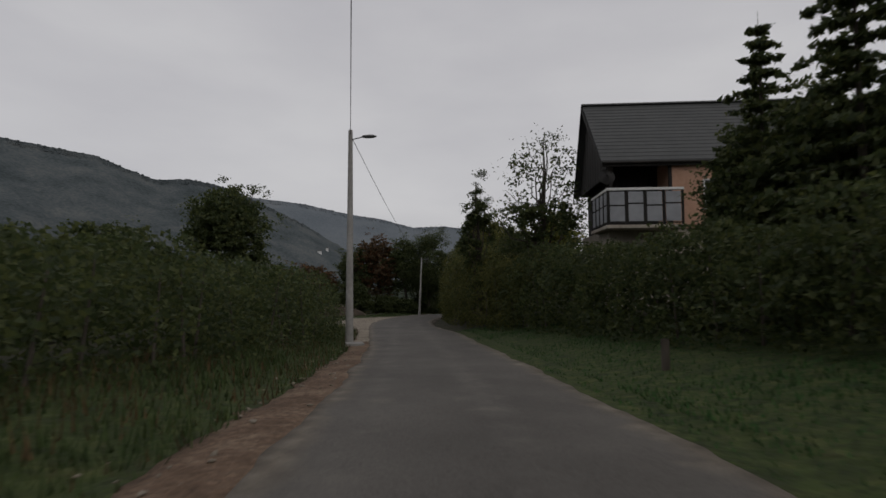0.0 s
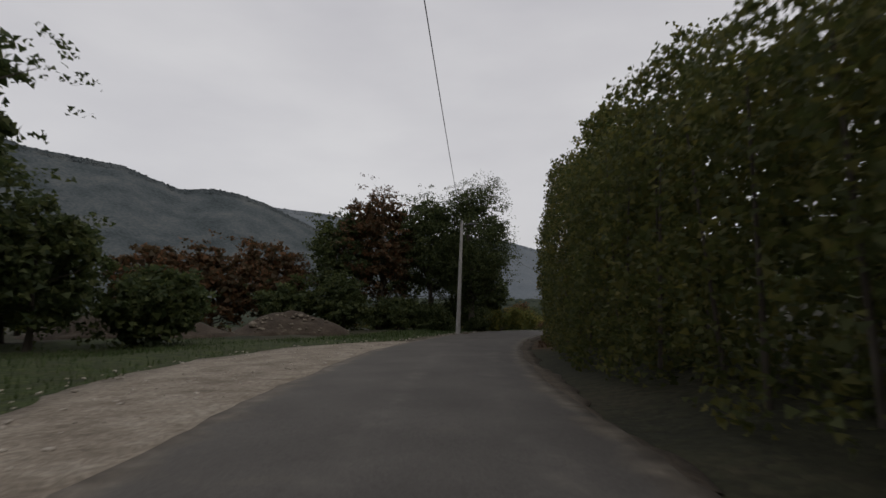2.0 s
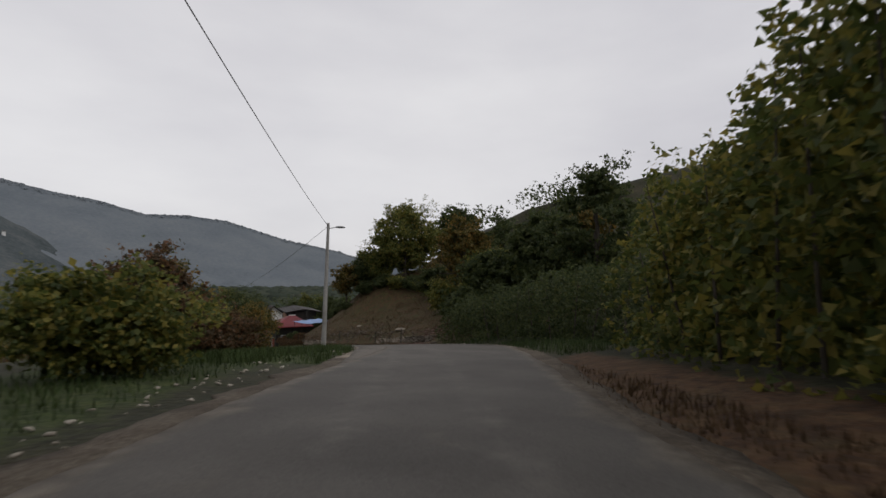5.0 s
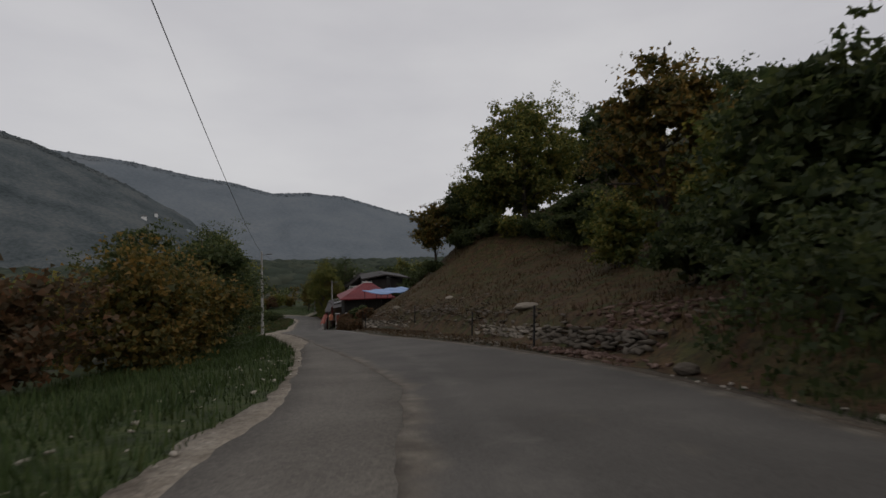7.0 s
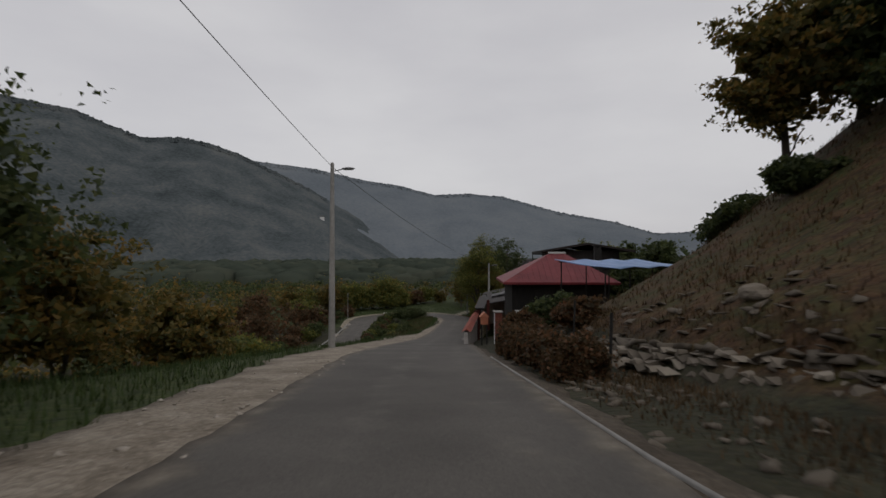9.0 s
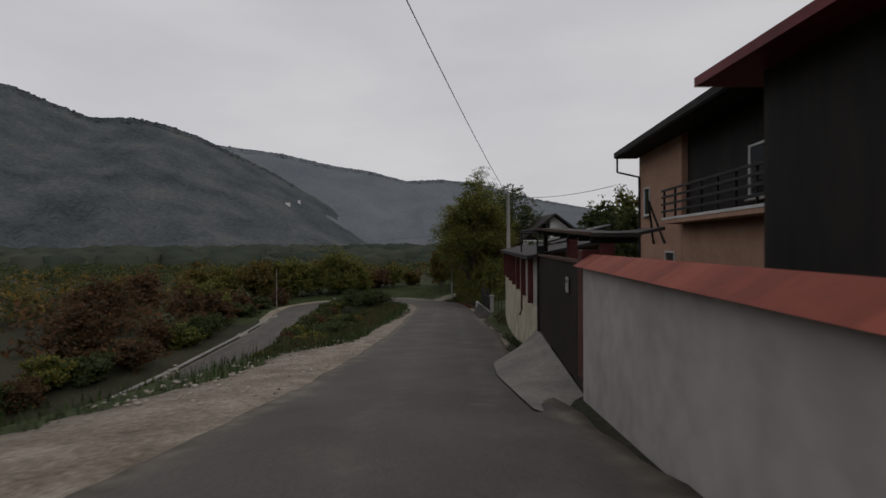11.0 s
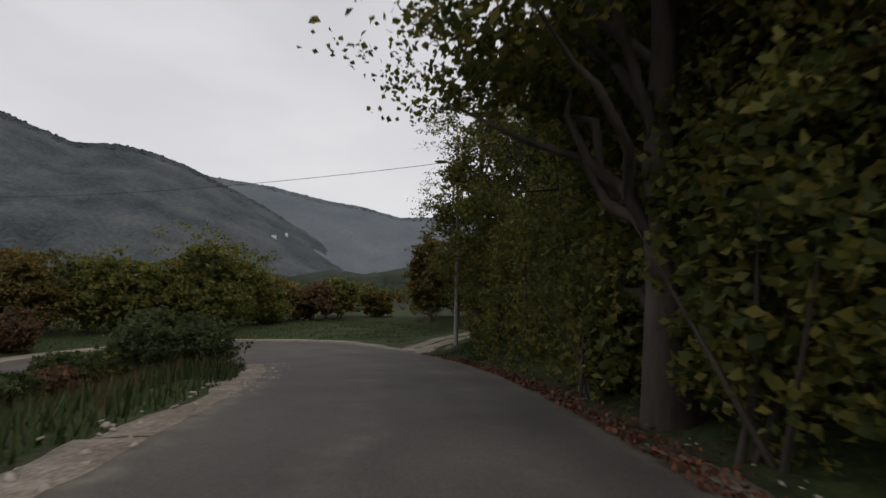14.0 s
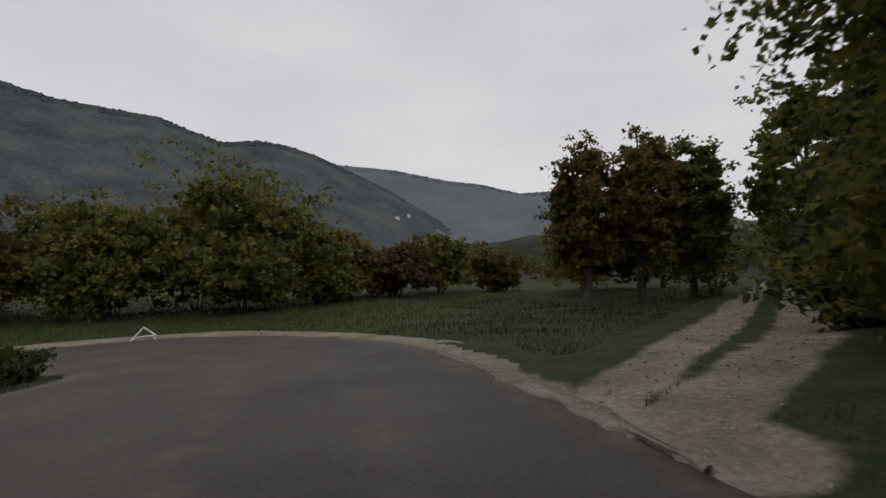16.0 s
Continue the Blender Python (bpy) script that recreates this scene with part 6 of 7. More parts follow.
    rods("brace", [((-0.05, 12.6, 3.3), (-0.5, 13.3, 5.2)), ((-0.05, 14.0, 3.3), (-0.5, 13.3, 5.2))], 0.05, M["dark_wood"], h)
    rods("drain_pipe", [((-1.05, 16.3, 7.6), (-1.05, 16.3, 6.9)), ((-1.05, 16.3, 6.9), (-0.06, 16.0, 6.6)), ((-0.06, 16.0, 6.6), (-0.06, 16.0, 0.0))], 0.05, M["iron"], h)

    rack = base("pipe_frame", 36.5, 195.5, -19.0, WALL_TURN, "black bent pipe frame above the wall", "frame")
    rods("bar", [((-0.08, 4.35, 2.9), (-0.08, 4.35, 3.76)), ((-0.08, 4.35, 3.76), (0.1, 0.5, 3.74)), ((-0.08, 4.35, 3.7), (0.5, 4.45, 3.7)), ((0.5, 4.45, 3.7), (0.5, 4.45, 3.15))], 0.032, M["iron"], rack)
    shed = base("shed", 39.2, 201.6, -19.0, WALL_TURN, "small shed with a dark ribbed sheet roof behind the wall", "shed")
    part("wall", one_box((-0.6, -0.9, 0.0), (1.4, 0.9, 3.35), 0.01), M["block_grey"], shed)
    part("roof", slope_slab(bmesh.new(), (-0.8, 3.4), (1.6, 4.0), "y", -1.1, 1.1, 0.06, 0), M["iron"], shed)
    for k in range(9):
        part("rib", prism(bmesh.new(), [(-0.8, 3.4), (1.6, 4.0), (1.6, 4.05), (-0.8, 3.45)], "y", -1.05 + k * 0.26, -0.99 + k * 0.26), M["shutter"], shed)
    part("panel", one_box((-0.63, -0.85, 2.7), (-0.601, -0.1, 3.3), 0.006), M["white_paint"], shed, "white panel")
    slab = base("drive_slab", 36.5, 195.5, -18.1, WALL_TURN, "worn pale concrete drive in front of the gate", "paving", kind="structure")
    vs, rows = [], 15
    for i in range(rows):
        y = 1.0 - i * 0.6
        # the far corner is rounded off towards the wall
        reach = 1.05 * math.sqrt(max(0.04, min(1.0, (1.1 - y) / 2.2)))
        for j in range(6):
            w = slab.matrix_world @ Vector((0.04, y, 0))
            s, u, z = along(np.array([w.x]), np.array([w.y]))
            q = j / 5
            uu = u + (right_edge(s) - 0.5 - u) * q * reach
            x, yy, zr = place(s, uu)
            lift = -0.02 * (1 - q) + (float(zr[0]) + 0.05 + 18.1) * q**1.1
            v = slab.matrix_world.inverted() @ Vector((float(x[0]), float(yy[0]), -18.1 + lift - (0.12 if i == 0 else 0.0)))
            vs.append(tuple(v))
    ob = new("slab", quick_mesh("slab", vs, grid_faces(rows, 6), M["drive_concrete"], True))
    ob.parent = slab
    return yard


gate_house()


# -- the white house beyond the iron gate --
def white_house():
    h = base("house", 50.4, 240.0, -18.85, 0, "white rendered gabled house with a dark roof and corner balcony", "house")
    part("plinth", one_box((-3.5, -0.05, -2.4), (3.45, 9.0, 0.12), 0.01), M["block_grey"], h, "grey plinth")
    part("wall", one_box((-3.45, 0.0, 0.121), (3.4, 9.0, 2.75), 0.01), M["white"], h, "white rendered ground floor")
    bm = bmesh.new()
    prism(bm, [(-0.25, 2.751), (3.4, 2.751), (3.4, 4.0), (0.15, 6.45), (-0.25, 6.2)], "y", 0.0, 9.0)
    part("upper_wall", bm, M["white"], h, "white rendered upper wall")
    bm = bmesh.new()
    prism(bm, [(-3.45, 2.751), (-0.251, 2.751), (-0.251, 6.1), (-3.45, 3.9)], "y", 2.0, 9.0)
    part("back_wall", bm, M["dark_wood"], h, "dark wall behind the balcony")
    for a, b in (((-4.25, 3.45), (0.15, 6.75)), ((4.3, 3.75), (0.16, 6.75))):
        coursed_roof(h, a, b, "y", -0.75, 9.6, M["roof_dark"], "dark brown roof", 12, 0.2, 0.03)
    bal = part("balcony", one_box((-3.6, -0.5, 2.6), (-0.2, 2.0, 2.8), 0.012), M["white"], h, "white balustrade balcony")
    part("rail", one_box((-3.6, -0.5, 3.55), (-0.2, -0.38, 3.66), 0.012), M["white_paint"], bal)
    for i in range(17):
        x = -3.55 + i * 0.205
        part("baluster", one_box((x, -0.47, 2.8), (x + 0.09, -0.41, 3.55), 0.01), M["white_paint"], bal)
    window(h, 1.15, 2.1, 1.4, 2.3, 0.0, -1, shutter=True)
    window(h, -2.9, -1.3, 0.9, 2.2, 0.0, -1, shutter=True)
    d = part("door", one_box((-1.1, -0.05, 0.13), (-0.3, -0.002, 2.2), 0.01), M["white_paint"], h, "white front door")
    part("door_light", one_box((-0.78, -0.058, 0.9), (-0.62, -0.051, 1.9), 0.003), M["glass"], d)
    bm = bmesh.new()
    slope_slab(bm, (-1.1, 2.4), (0.0, 2.62), "x", -1.4, 0.15, 0.09, 0)
    part("porch_roof", bm, M["roof_dark"], h, "small dark porch roof")
    part("step", one_box((-1.4, -0.9, -0.5), (0.0, -0.06, 0.1), 0.02), M["concrete"], h)
    part("annex", one_box((3.41, 0.6, -0.6), (4.5, 6.0, 2.0), 0.01), M["white"], h, "low white annex")
    coursed_roof(h, (5.2, 1.75), (3.3, 2.85), "y", 0.2, 6.3, M["roof_dark"], "dark annex roof", 4, 0.12, 0.02)
    part("annex_window", one_box((3.8, 0.56, 0.9), (3.98, 0.599, 1.2), 0.004), M["glass"], h)
    part("chimney", one_box((-1.6, 5.0, 5.0), (-1.1, 5.5, 7.3), 0.015), M["block_grey"], h)

    # garden wall and well
    w = base("garden_wall", 54.3, 239.5, -19.0, 0, "long pale rendered garden wall with a thin cap", "wall")
    bm = bmesh.new()
    for k in range(6):
        y0, y1 = -k * 5.0, -(k + 1) * 5.0
        prism(bm, [(y0, -1.5 - 0.1 * k), (y1 + 0.002, -1.5 - 0.1 * k), (y1 + 0.002, 1.25 - 0.07 * k), (y0, 1.25 - 0.06 * k)], "x", 0.0, 0.25)
    part("wall", bm, M["block_grey"], w)
    for k in range(6):
        part("cap", one_box((-0.06, -(k + 1) * 5.0, 1.255 - 0.06 * k), (0.31, -k * 5.0 - 0.01, 1.32 - 0.06 * k), 0.01), M["concrete"], w)
    wg = gz(53.5, 236.8)
    well = base("garden_grill", 53.5, 236.8, wg, 0, "small pale masonry garden grill", "grill")
    part("pedestal", one_box((-0.3, -0.25, -0.1), (0.3, 0.25, 0.62), 0.02), M["concrete"], well)
    part("slab", one_box((-0.36, -0.3, 0.621), (0.36, 0.3, 0.69), 0.015), M["concrete"], well)
    bm = bmesh.new()
    bmesh.ops.create_cone(bm, cap_ends=True, segments=10, radius1=0.18, radius2=0.1, depth=0.5, matrix=Matrix.Translation((0, 0, 0.94)))
    part("flue", bm, M["concrete"], well)


white_house()


def iron_gate():
    g = -20.62
    p = base("gate_pillar", 39.3, 218.25, g, -4, "grey concrete gate pillar with a wide flat cap", "pillar")
    part("shaft", one_box((-0.125, -0.125, -0.3), (0.125, 0.125, 1.16), 0.012), M["concrete"], p)
    part("cap", one_box((-0.2, -0.2, 1.161), (0.2, 0.2, 1.22), 0.015), M["concrete"], p)
    bm = bmesh.new()
    prism(bm, [(-0.17, 1.22), (0.0, 1.27), (0.17, 1.22)], "y", -0.17, 0.17)
    part("cap_top", bm, M["concrete"], p)
    th = base("iron_gate", 39.25, 218.5, g + 0.05, -1, "black wrought iron double gate with spear points", "gate")
    n, L = 34, 4.3
    for i in range(n):
        y = 0.1 + L * i / (n - 1)
        k = (i % (n // 2)) / (n // 2 - 1)
        top = 1.15 + 0.42 * math.exp(-((k - 0.5) / 0.22) ** 2)
        part("bar", one_box((-0.014, y - 0.014, 0.03), (0.014, y + 0.014, top), 0.004), M["iron"], th)
        bm = bmesh.new()
        bmesh.ops.create_cone(bm, cap_ends=True, segments=5, radius1=0.03, radius2=0.002, depth=0.12, matrix=Matrix.Translation((0, y, top + 0.06)))
        part("spear_point", bm, M["iron"], th)
    for z, dip in ((0.05, 0.0), (0.92, 0.04)):
        part("rail", prism(bmesh.new(), [(0.05, z), (L + 0.15, z - dip), (L + 0.15, z - dip + 0.06), (0.05, z + 0.06)], "x", -0.025, 0.025), M["iron"], th)
    # solid lower sheets, rising in two humps
    for a in (0.1, 2.2):
        bm = bmesh.new()
        prof = [(a, 0.04), (a + 2.05, 0.04)] + [(a + 2.05 * (1 - q), 0.16 + 0.42 * math.exp(-((q - 0.5) / 0.25) ** 2)) for q in np.linspace(0, 1, 12)]
        prism(bm, prof, "x", 0.018, 0.026)
        part("sheet", bm, M["brown_sheet"], th)
    rods("post", [((0, L + 0.2, -0.2), (0, L + 0.2, 1.5))], 0.05, M["iron"], th)
    sill = base("gate_sill", 39.12, 218.45, g, 0, "low pale concrete sill wall below the gate", "wall")
    part("sill", prism(bmesh.new(), [(0.0, -0.5), (6.8, -0.9), (6.8, 0.06), (0.0, -0.04)], "x", 0.0, 0.16), M["concrete"], sill)
    # posts and wire of the garden fence
    f = base("fence", 39.2, 213.6, -20.6, 0, "thin dark steel fence posts with wire", "fence")
    for x, y in ((0.0, 0.6), (0.05, 2.0), (0.08, 3.4)):
        rods("post", [((x, y, -0.3), (x, y, 1.45))], 0.022, M["iron"], f)
    for z in (0.3, 0.8, 1.3):
        rods("wire", [((0, 0.5, z), (0.1, 4.5, z))], 0.004, M["wire"], f)
    ap = base("apron", 38.3, 218.8, g, -4, "dark asphalt apron before the gate", "paving", kind="structure")
    vs = []
    for i in range(9):
        reach = (-0.9, -0.4, 0.4, 1.3, 2.3, 3.3, 4.3, 5.2, 6.1)[i]
        foot = sill.matrix_world @ Vector((0.01, reach, 0.03 + 0.0147 * reach - 0.02 * max(0.0, reach - 3.5)))
        s, u, z = along(np.array([foot.x]), np.array([foot.y]))
        for j in range(5):
            q = j / 4
            x, y, zr = place(s, right_edge(s) - 0.08 + (u - right_edge(s) + 0.08) * q)
            k = 0.0 if i in (0, 8) else 1.0
            low = float(ground_height(x, y)[0]) - 0.03
            zz = ((float(zr[0]) + 0.006) * (1 - q) + foot.z * q) * k + low * (1 - k)
            vs.append(tuple(ap.matrix_world.inverted() @ Vector((float(x[0]), float(y[0]), zz))))
    ob = new("apron_sheet", quick_mesh("apron_sheet", vs, grid_faces(9, 5)[:, ::-1], M["asphalt_fresh"], True))
    ob.parent = ap


iron_gate()
cable(tops[4], np.array([41.9, 203.0, -13.2]), 0.25)
cable(tops[4], np.array([50.4, 239.9, -13.4]), 0.5)


# ---- ground cover and small things ----
def stone_meshes(count, mat, seed):
    """A few rough stones, each the hull of points on a squashed box; the walls share them."""
    rng = np.random.default_rng(seed)
    out = []
    for k in range(count):
        bm = bmesh.new()
        for i in range(14):
            p = rng.uniform(-1, 1, 3)
            p /= np.abs(p).max() ** 0.8
            bm.verts.new(p * (0.5, 0.5, 0.5))
        r = bmesh.ops.convex_hull(bm, input=bm.verts)
        bmesh.ops.delete(bm, geom=[g for g in r["geom_interior"] if isinstance(g, bmesh.types.BMVert)], context="VERTS")
        bmesh.ops.recalc_face_normals(bm, faces=bm.faces)
        me = bpy.data.meshes.new("stone")
        bm.to_mesh(me)
        bm.free()
        me.materials.append(mat)
        out.append(me)
    return out


STONES = stone_meshes(10, M["stone"], 5)


def stone_arrays(me):
    v = np.array([p.co[:] for p in me.vertices])
    f = np.array([(p.vertices[0], p.vertices[i], p.vertices[i + 1]) for p in me.polygons for i in range(1, len(p.vertices) - 1)])
    return v, f


SHAPES = [stone_arrays(me) for me in STONES]


def heap(name, places, sizes, label, category, seed, mat=None):
    """Loose stones past counting, joined."""
    rng = np.random.default_rng(seed)
    out = []
    for p, d in zip(places, sizes):
        v, f = SHAPES[rng.integers(len(SHAPES))]
        m = np.array(Euler(rng.uniform(-0.35, 0.35, 3) + (0, 0, rng.uniform(0, 6))).to_matrix())
        out.append(((v * d) @ m.T + p, f))
    v, f = joined(out)
    return tagged(new(name, quick_mesh(name, v, f, mat or M["stone"])), label, category, kind="stuff")


# dry stone wall at the foot of the slope
wall_line = table([(126, 6.2), (134, 6.2), (142, 6.3), (150, 6.4), (158, 6.2), (164, 5.2), (170, 4.2), (174, 3.8)])
wall_rng = np.random.default_rng(31)
x0, y0, z0 = place(150.0, 6.3)
stone_wall = base("stone_wall", float(x0), float(y0), gz(float(x0), float(y0)), 0, "low dry stone wall of pale flat field stones", "wall")
shift = stone_wall.matrix_world.translation.copy()
rest_p, rest_d, made = [], [], 0
for course in range(5):
    s = 132.0 + wall_rng.uniform(0, 0.3)
    while s < 173:
        w = wall_rng.uniform(0.2, 0.6)
        h = wall_rng.uniform(0.09, 0.16)
        x, y, z = place(s + w / 2, wall_line(s) + 0.12 * course + wall_rng.normal() * 0.05)
        dx = place(s + 0.5, wall_line(s))[0] - place(s - 0.5, wall_line(s))[0]
        dy = place(s + 0.5, wall_line(s))[1] - place(s - 0.5, wall_line(s))[1]
        keep = wall_rng.uniform() > (0.03 + 0.07 * course)
        zz = float(z) + 0.2 + course * 0.115 + wall_rng.normal() * 0.02
        size = (wall_rng.uniform(0.25, 0.42), w * 1.05, h * 1.1)
        if keep and s > 139 and made < 300:
            ob = new("stone", STONES[wall_rng.integers(len(STONES))])
            ob.parent = stone_wall
            ob.matrix_basis = Matrix.Translation(Vector((float(x), float(y), zz)) - shift) @ Matrix.Rotation(math.atan2(-float(dx), float(dy)), 4, "Z") @ Euler(wall_rng.normal(size=3) * 0.08).to_matrix().to_4x4() @ Matrix.Diagonal((*size, 1))
            made += 1
        elif keep:
            rest_p.append((float(x), float(y), zz))
            rest_d.append((0.36, w, h))
        s += w
heap("wall_stones", rest_p, rest_d, "tumbled pale stones of the old wall", "stones", 33)
n = 650
ss = np.clip(wall_rng.normal(158, 9, n), 128, 176)
uu = wall_line(ss) + np.abs(wall_rng.normal(0.4, 1.3, n)) * np.interp(ss, [128, 140, 150, 176], [0.8, 0.5, 1.1, 1.0])
px, py, _ = place(ss, uu)
heap("rubble", np.column_stack([px, py, ground_height(px, py) + 0.03]), wall_rng.uniform(0.07, 0.34, (n, 1)) * np.array([[1.4, 0.9, 0.22]]), "pale rubble strewn over the earth slope", "stones", 34)
n = 420
ss = np.clip(wall_rng.normal(134.6, 1.5, n), 131, 139)
uu = 5.3 + np.abs(wall_rng.normal(0.6, 1.6, n))
px, py, _ = place(ss, uu)
M["red_earth_stone"] = material("reddish_rubble", [(0.055, 0.030, 0.021), (0.11, 0.066, 0.05), (0.22, 0.155, 0.125)], 12, 60, 0.95, 0.6, 0.01, island=0.4)
heap("rubble", np.column_stack([px, py, ground_height(px, py) + 0.03]), wall_rng.uniform(0.06, 0.24, (n, 1)) * np.array([[1.3, 1.0, 0.5]]), "heap of reddish broken rubble beside the road", "stones", 35, M["red_earth_stone"])
rng = np.random.default_rng(95)
n = 46
px, py = rng.normal(46.0, 0.8, n), rng.normal(239.3, 0.7, n)
heap("rubble", np.column_stack([px, py, ground_height(px, py) + 0.1 + 0.35 * np.exp(-((px - 46) ** 2 + (py - 239.3) ** 2))]), rng.uniform(0.25, 0.9, (n, 1)) * np.array([[1.4, 0.5, 0.14]]), "heap of pale broken boards beside the white house", "rubble", 96, M["white"])
n = 220
ss, uu = rng.uniform(217, 229, n), 2.5 + rng.gamma(2.0, 0.14, n)
px, py, pz = place(ss, uu)
heap("pebbles", np.column_stack([px, py, pz + 0.02]), rng.uniform(0.03, 0.13, (n, 1)) * np.array([[1.5, 0.9, 0.3]]), "broken pale concrete lumps along the road edge", "stones", 97)
n = 520
ss = rng.uniform(136, 177, n)
uu = right_edge(ss) + 0.35 + np.abs(rng.normal(0, 1.5, n)) * np.interp(ss, [136, 150, 165, 177], [0.5, 1.0, 1.0, 0.5])
px, py, _ = place(ss, uu)
heap("rubble", np.column_stack([px, py, ground_height(px, py) + 0.02]), rng.uniform(0.04, 0.2, (n, 1)) * np.array([[1.4, 1.0, 0.4]]), "small stones strewn below the old wall", "stones", 98)
# loose stones on the shoulders
for k, (s0, s1, a, b, n, d) in enumerate([(0, 36, -3.0, -1.6, 160, 0.10), (38, 62, -8.0, -3.4, 260, 0.11), (62, 104, -4.6, -3.3, 220, 0.12), (110, 175, -4.2, -2.2, 260, 0.11), (195, 210, -5.2, -2.6, 240, 0.12), (208, 252, -3.9, -2.7, 240, 0.12), (206, 238, 2.8, 3.6, 260, 0.08), (112, 130, 5.0, 6.2, 90, 0.12)]):
    rng = np.random.default_rng(300 + k)
    ss, uu = rng.uniform(s0, s1, n), rng.uniform(a, b, n)
    px, py, pz = place(ss, uu)
    heap("pebbles", np.column_stack([px, py, pz + 0.0]), rng.uniform(0.3, 1.5, (n, 1)) * d * 0.6 * np.array([[1.2, 1.0, 0.5]]), "loose pale stones on the road shoulder", "stones", 320 + k, M["stone" if k == 0 else "pale_stone"])


def boulder(x, y, size, label, seed, dz=0.0):
    rng = np.random.default_rng(seed)
    bm = bmesh.new()
    bmesh.ops.create_icosphere(bm, subdivisions=3, radius=0.5)
    for v in bm.verts:
        k = 1 + 0.28 * noise.noise(v.co * 2.1 + Vector((seed, 0, 0))) + 0.12 * noise.noise(v.co * 5.0)
        v.co = Vector((v.co.x * size[0] * k, v.co.y * size[1] * k, v.co.z * size[2] * k))
    me = bpy.data.meshes.new("boulder")
    bm.to_mesh(me)
    bm.free()
    me.materials.append(M["stone"])
    ob = new("boulder", me)
    ob.matrix_world = pose(x, y, gz(x, y) + size[2] * 0.25 + dz, 0, 0, seed * 37)
    return tagged(ob, label, "boulder")


boulder(39.1, 248.5, (0.5, 0.4, 0.35), "pale lichen-grey boulder beside the lamp post", 3)
boulder(35.45, 123.1, (0.5, 0.35, 0.28), "small whitish boulder at the road edge", 4)
boulder(39.6, 137.2, (1.5, 0.8, 0.4), "broad pale flat boulder on the slope", 5)
boulder(41.3, 153.0, (0.9, 0.6, 0.3), "flat pale boulder above the stone wall", 6, -0.05)
boulder(38.8, 160.2, (0.9, 0.6, 0.4), "pale boulder above the stone wall", 7)
boulder(-9.4, 66.6, (0.7, 0.5, 0.4), "grey boulder on the dirt mound", 8, 0.6)

# concrete foot of the first lamp post
foot = base("concrete_block", -1.75, 21.2, gz(-1.75, 21.2), 12, "pale concrete block at the foot of a lamp post", "block")
part("block", one_box((-0.36, -0.3, -0.1), (0.36, 0.3, 0.16), 0.02), M["concrete"], foot)
boulder(3.55, 71.7, (0.55, 0.35, 0.3), "pale stone at the foot of a lamp post", 9)


def stake(x, y, h, label, r=0.04, mat="iron", lean=(0.0, 0.0), name="fence_post"):
    z = gz(x, y)
    q = np.linspace(0, 1, 4)
    v, f = tube_arrays(np.column_stack([x + lean[0] * q, y + lean[1] * q, z - 0.1 + (h + 0.1) * q]), np.full(4, r), 7)
    return tagged(new(name, quick_mesh(name, v, f, M[mat], True)), label, "post", "roadside fence posts")


for x, y, h in ((36.5, 131.1, 1.5), (37.6, 139.5, 1.3), (38.2, 152.3, 1.5), (36.1, 161.3, 1.4), (36.9, 167.0, 1.3), (37.4, 172.5, 1.3)):
    stake(x, y, h, "thin dark steel fence post on the bank", lean=(0.05, 0.0))
stake(5.2, 9.6, 0.6, "short dark wooden stake in the grass", 0.08, "bark")
for s, u in ((213, -6.6), (220, -7.4), (228, -7.6)):
    x, y, z = place(s, u)
    stake(float(x), float(y), 1.1, "short dark stake among the weeds", 0.035)
stake(15.6, 253.4, 5.6, "tall thin grey pole below the road", 0.05, "concrete", name="thin_pole")

# white bent frame thrown down beside the bend
fr = base("metal_frame", 22.3, 262.3, gz(22.3, 262.3), 20, "bent white metal frame lying beside the bend", "scrap")
fr.scale = (0.72, 0.72, 0.72)
rods("tube", [((-0.6, 0, 0.02), (0.0, 0.2, 0.75)), ((0.0, 0.2, 0.75), (0.65, 0.0, 0.35)), ((0.65, 0, 0.35), (-0.1, -0.2, 0.3)), ((-0.1, -0.2, 0.3), (-0.6, 0, 0.02)), ((0.65, 0, 0.35), (0.6, -0.1, 0.0))], 0.05, M["white_paint"], fr)


def mound(x, y, rx, ry, h, label, seed):
    n, m = 26, 14
    z0 = gz(x, y)
    vs = []
    for i in range(n):
        a = 2 * math.pi * i / n
        for j in range(m):
            q = j / (m - 1)
            px, py = x + math.cos(a) * rx * q, y + math.sin(a) * ry * q
            k = (1 - q**2) ** 1.3 * h * (1 + 0.5 * noise.noise((px * 0.5, py * 0.5, seed))) + noise.noise((px * 1.9, py * 1.9, seed)) * 0.12
            vs.append((px, py, (gz(px, py) if j > m - 3 else z0) + k - (0.25 if j == m - 1 else 0)))
    f = []
    for i in range(n):
        for j in range(m - 1):
            k = (i + 1) % n
            f.append((i * m + j, i * m + j + 1, k * m + j + 1, k * m + j))
    ob = tagged(new("dirt_mound", quick_mesh("dirt_mound", vs, f, M["mound"], True)), label, "mound")
    rng = np.random.default_rng(seed)
    q, a = rng.uniform(0.1, 0.95, 130), rng.uniform(0, 6.28, 130)
    px, py = x + np.cos(a) * rx * q, y + np.sin(a) * ry * q
    pz = z0 + (1 - q**2) ** 1.3 * h + 0.02
    heap("rubble", np.column_stack([px, py, pz]), rng.uniform(0.08, 0.3, (130, 1)) * np.array([[1.2, 1, 0.6]]), "pale lumps of rubble on the dirt mound", "stones", seed + 1)
    return ob


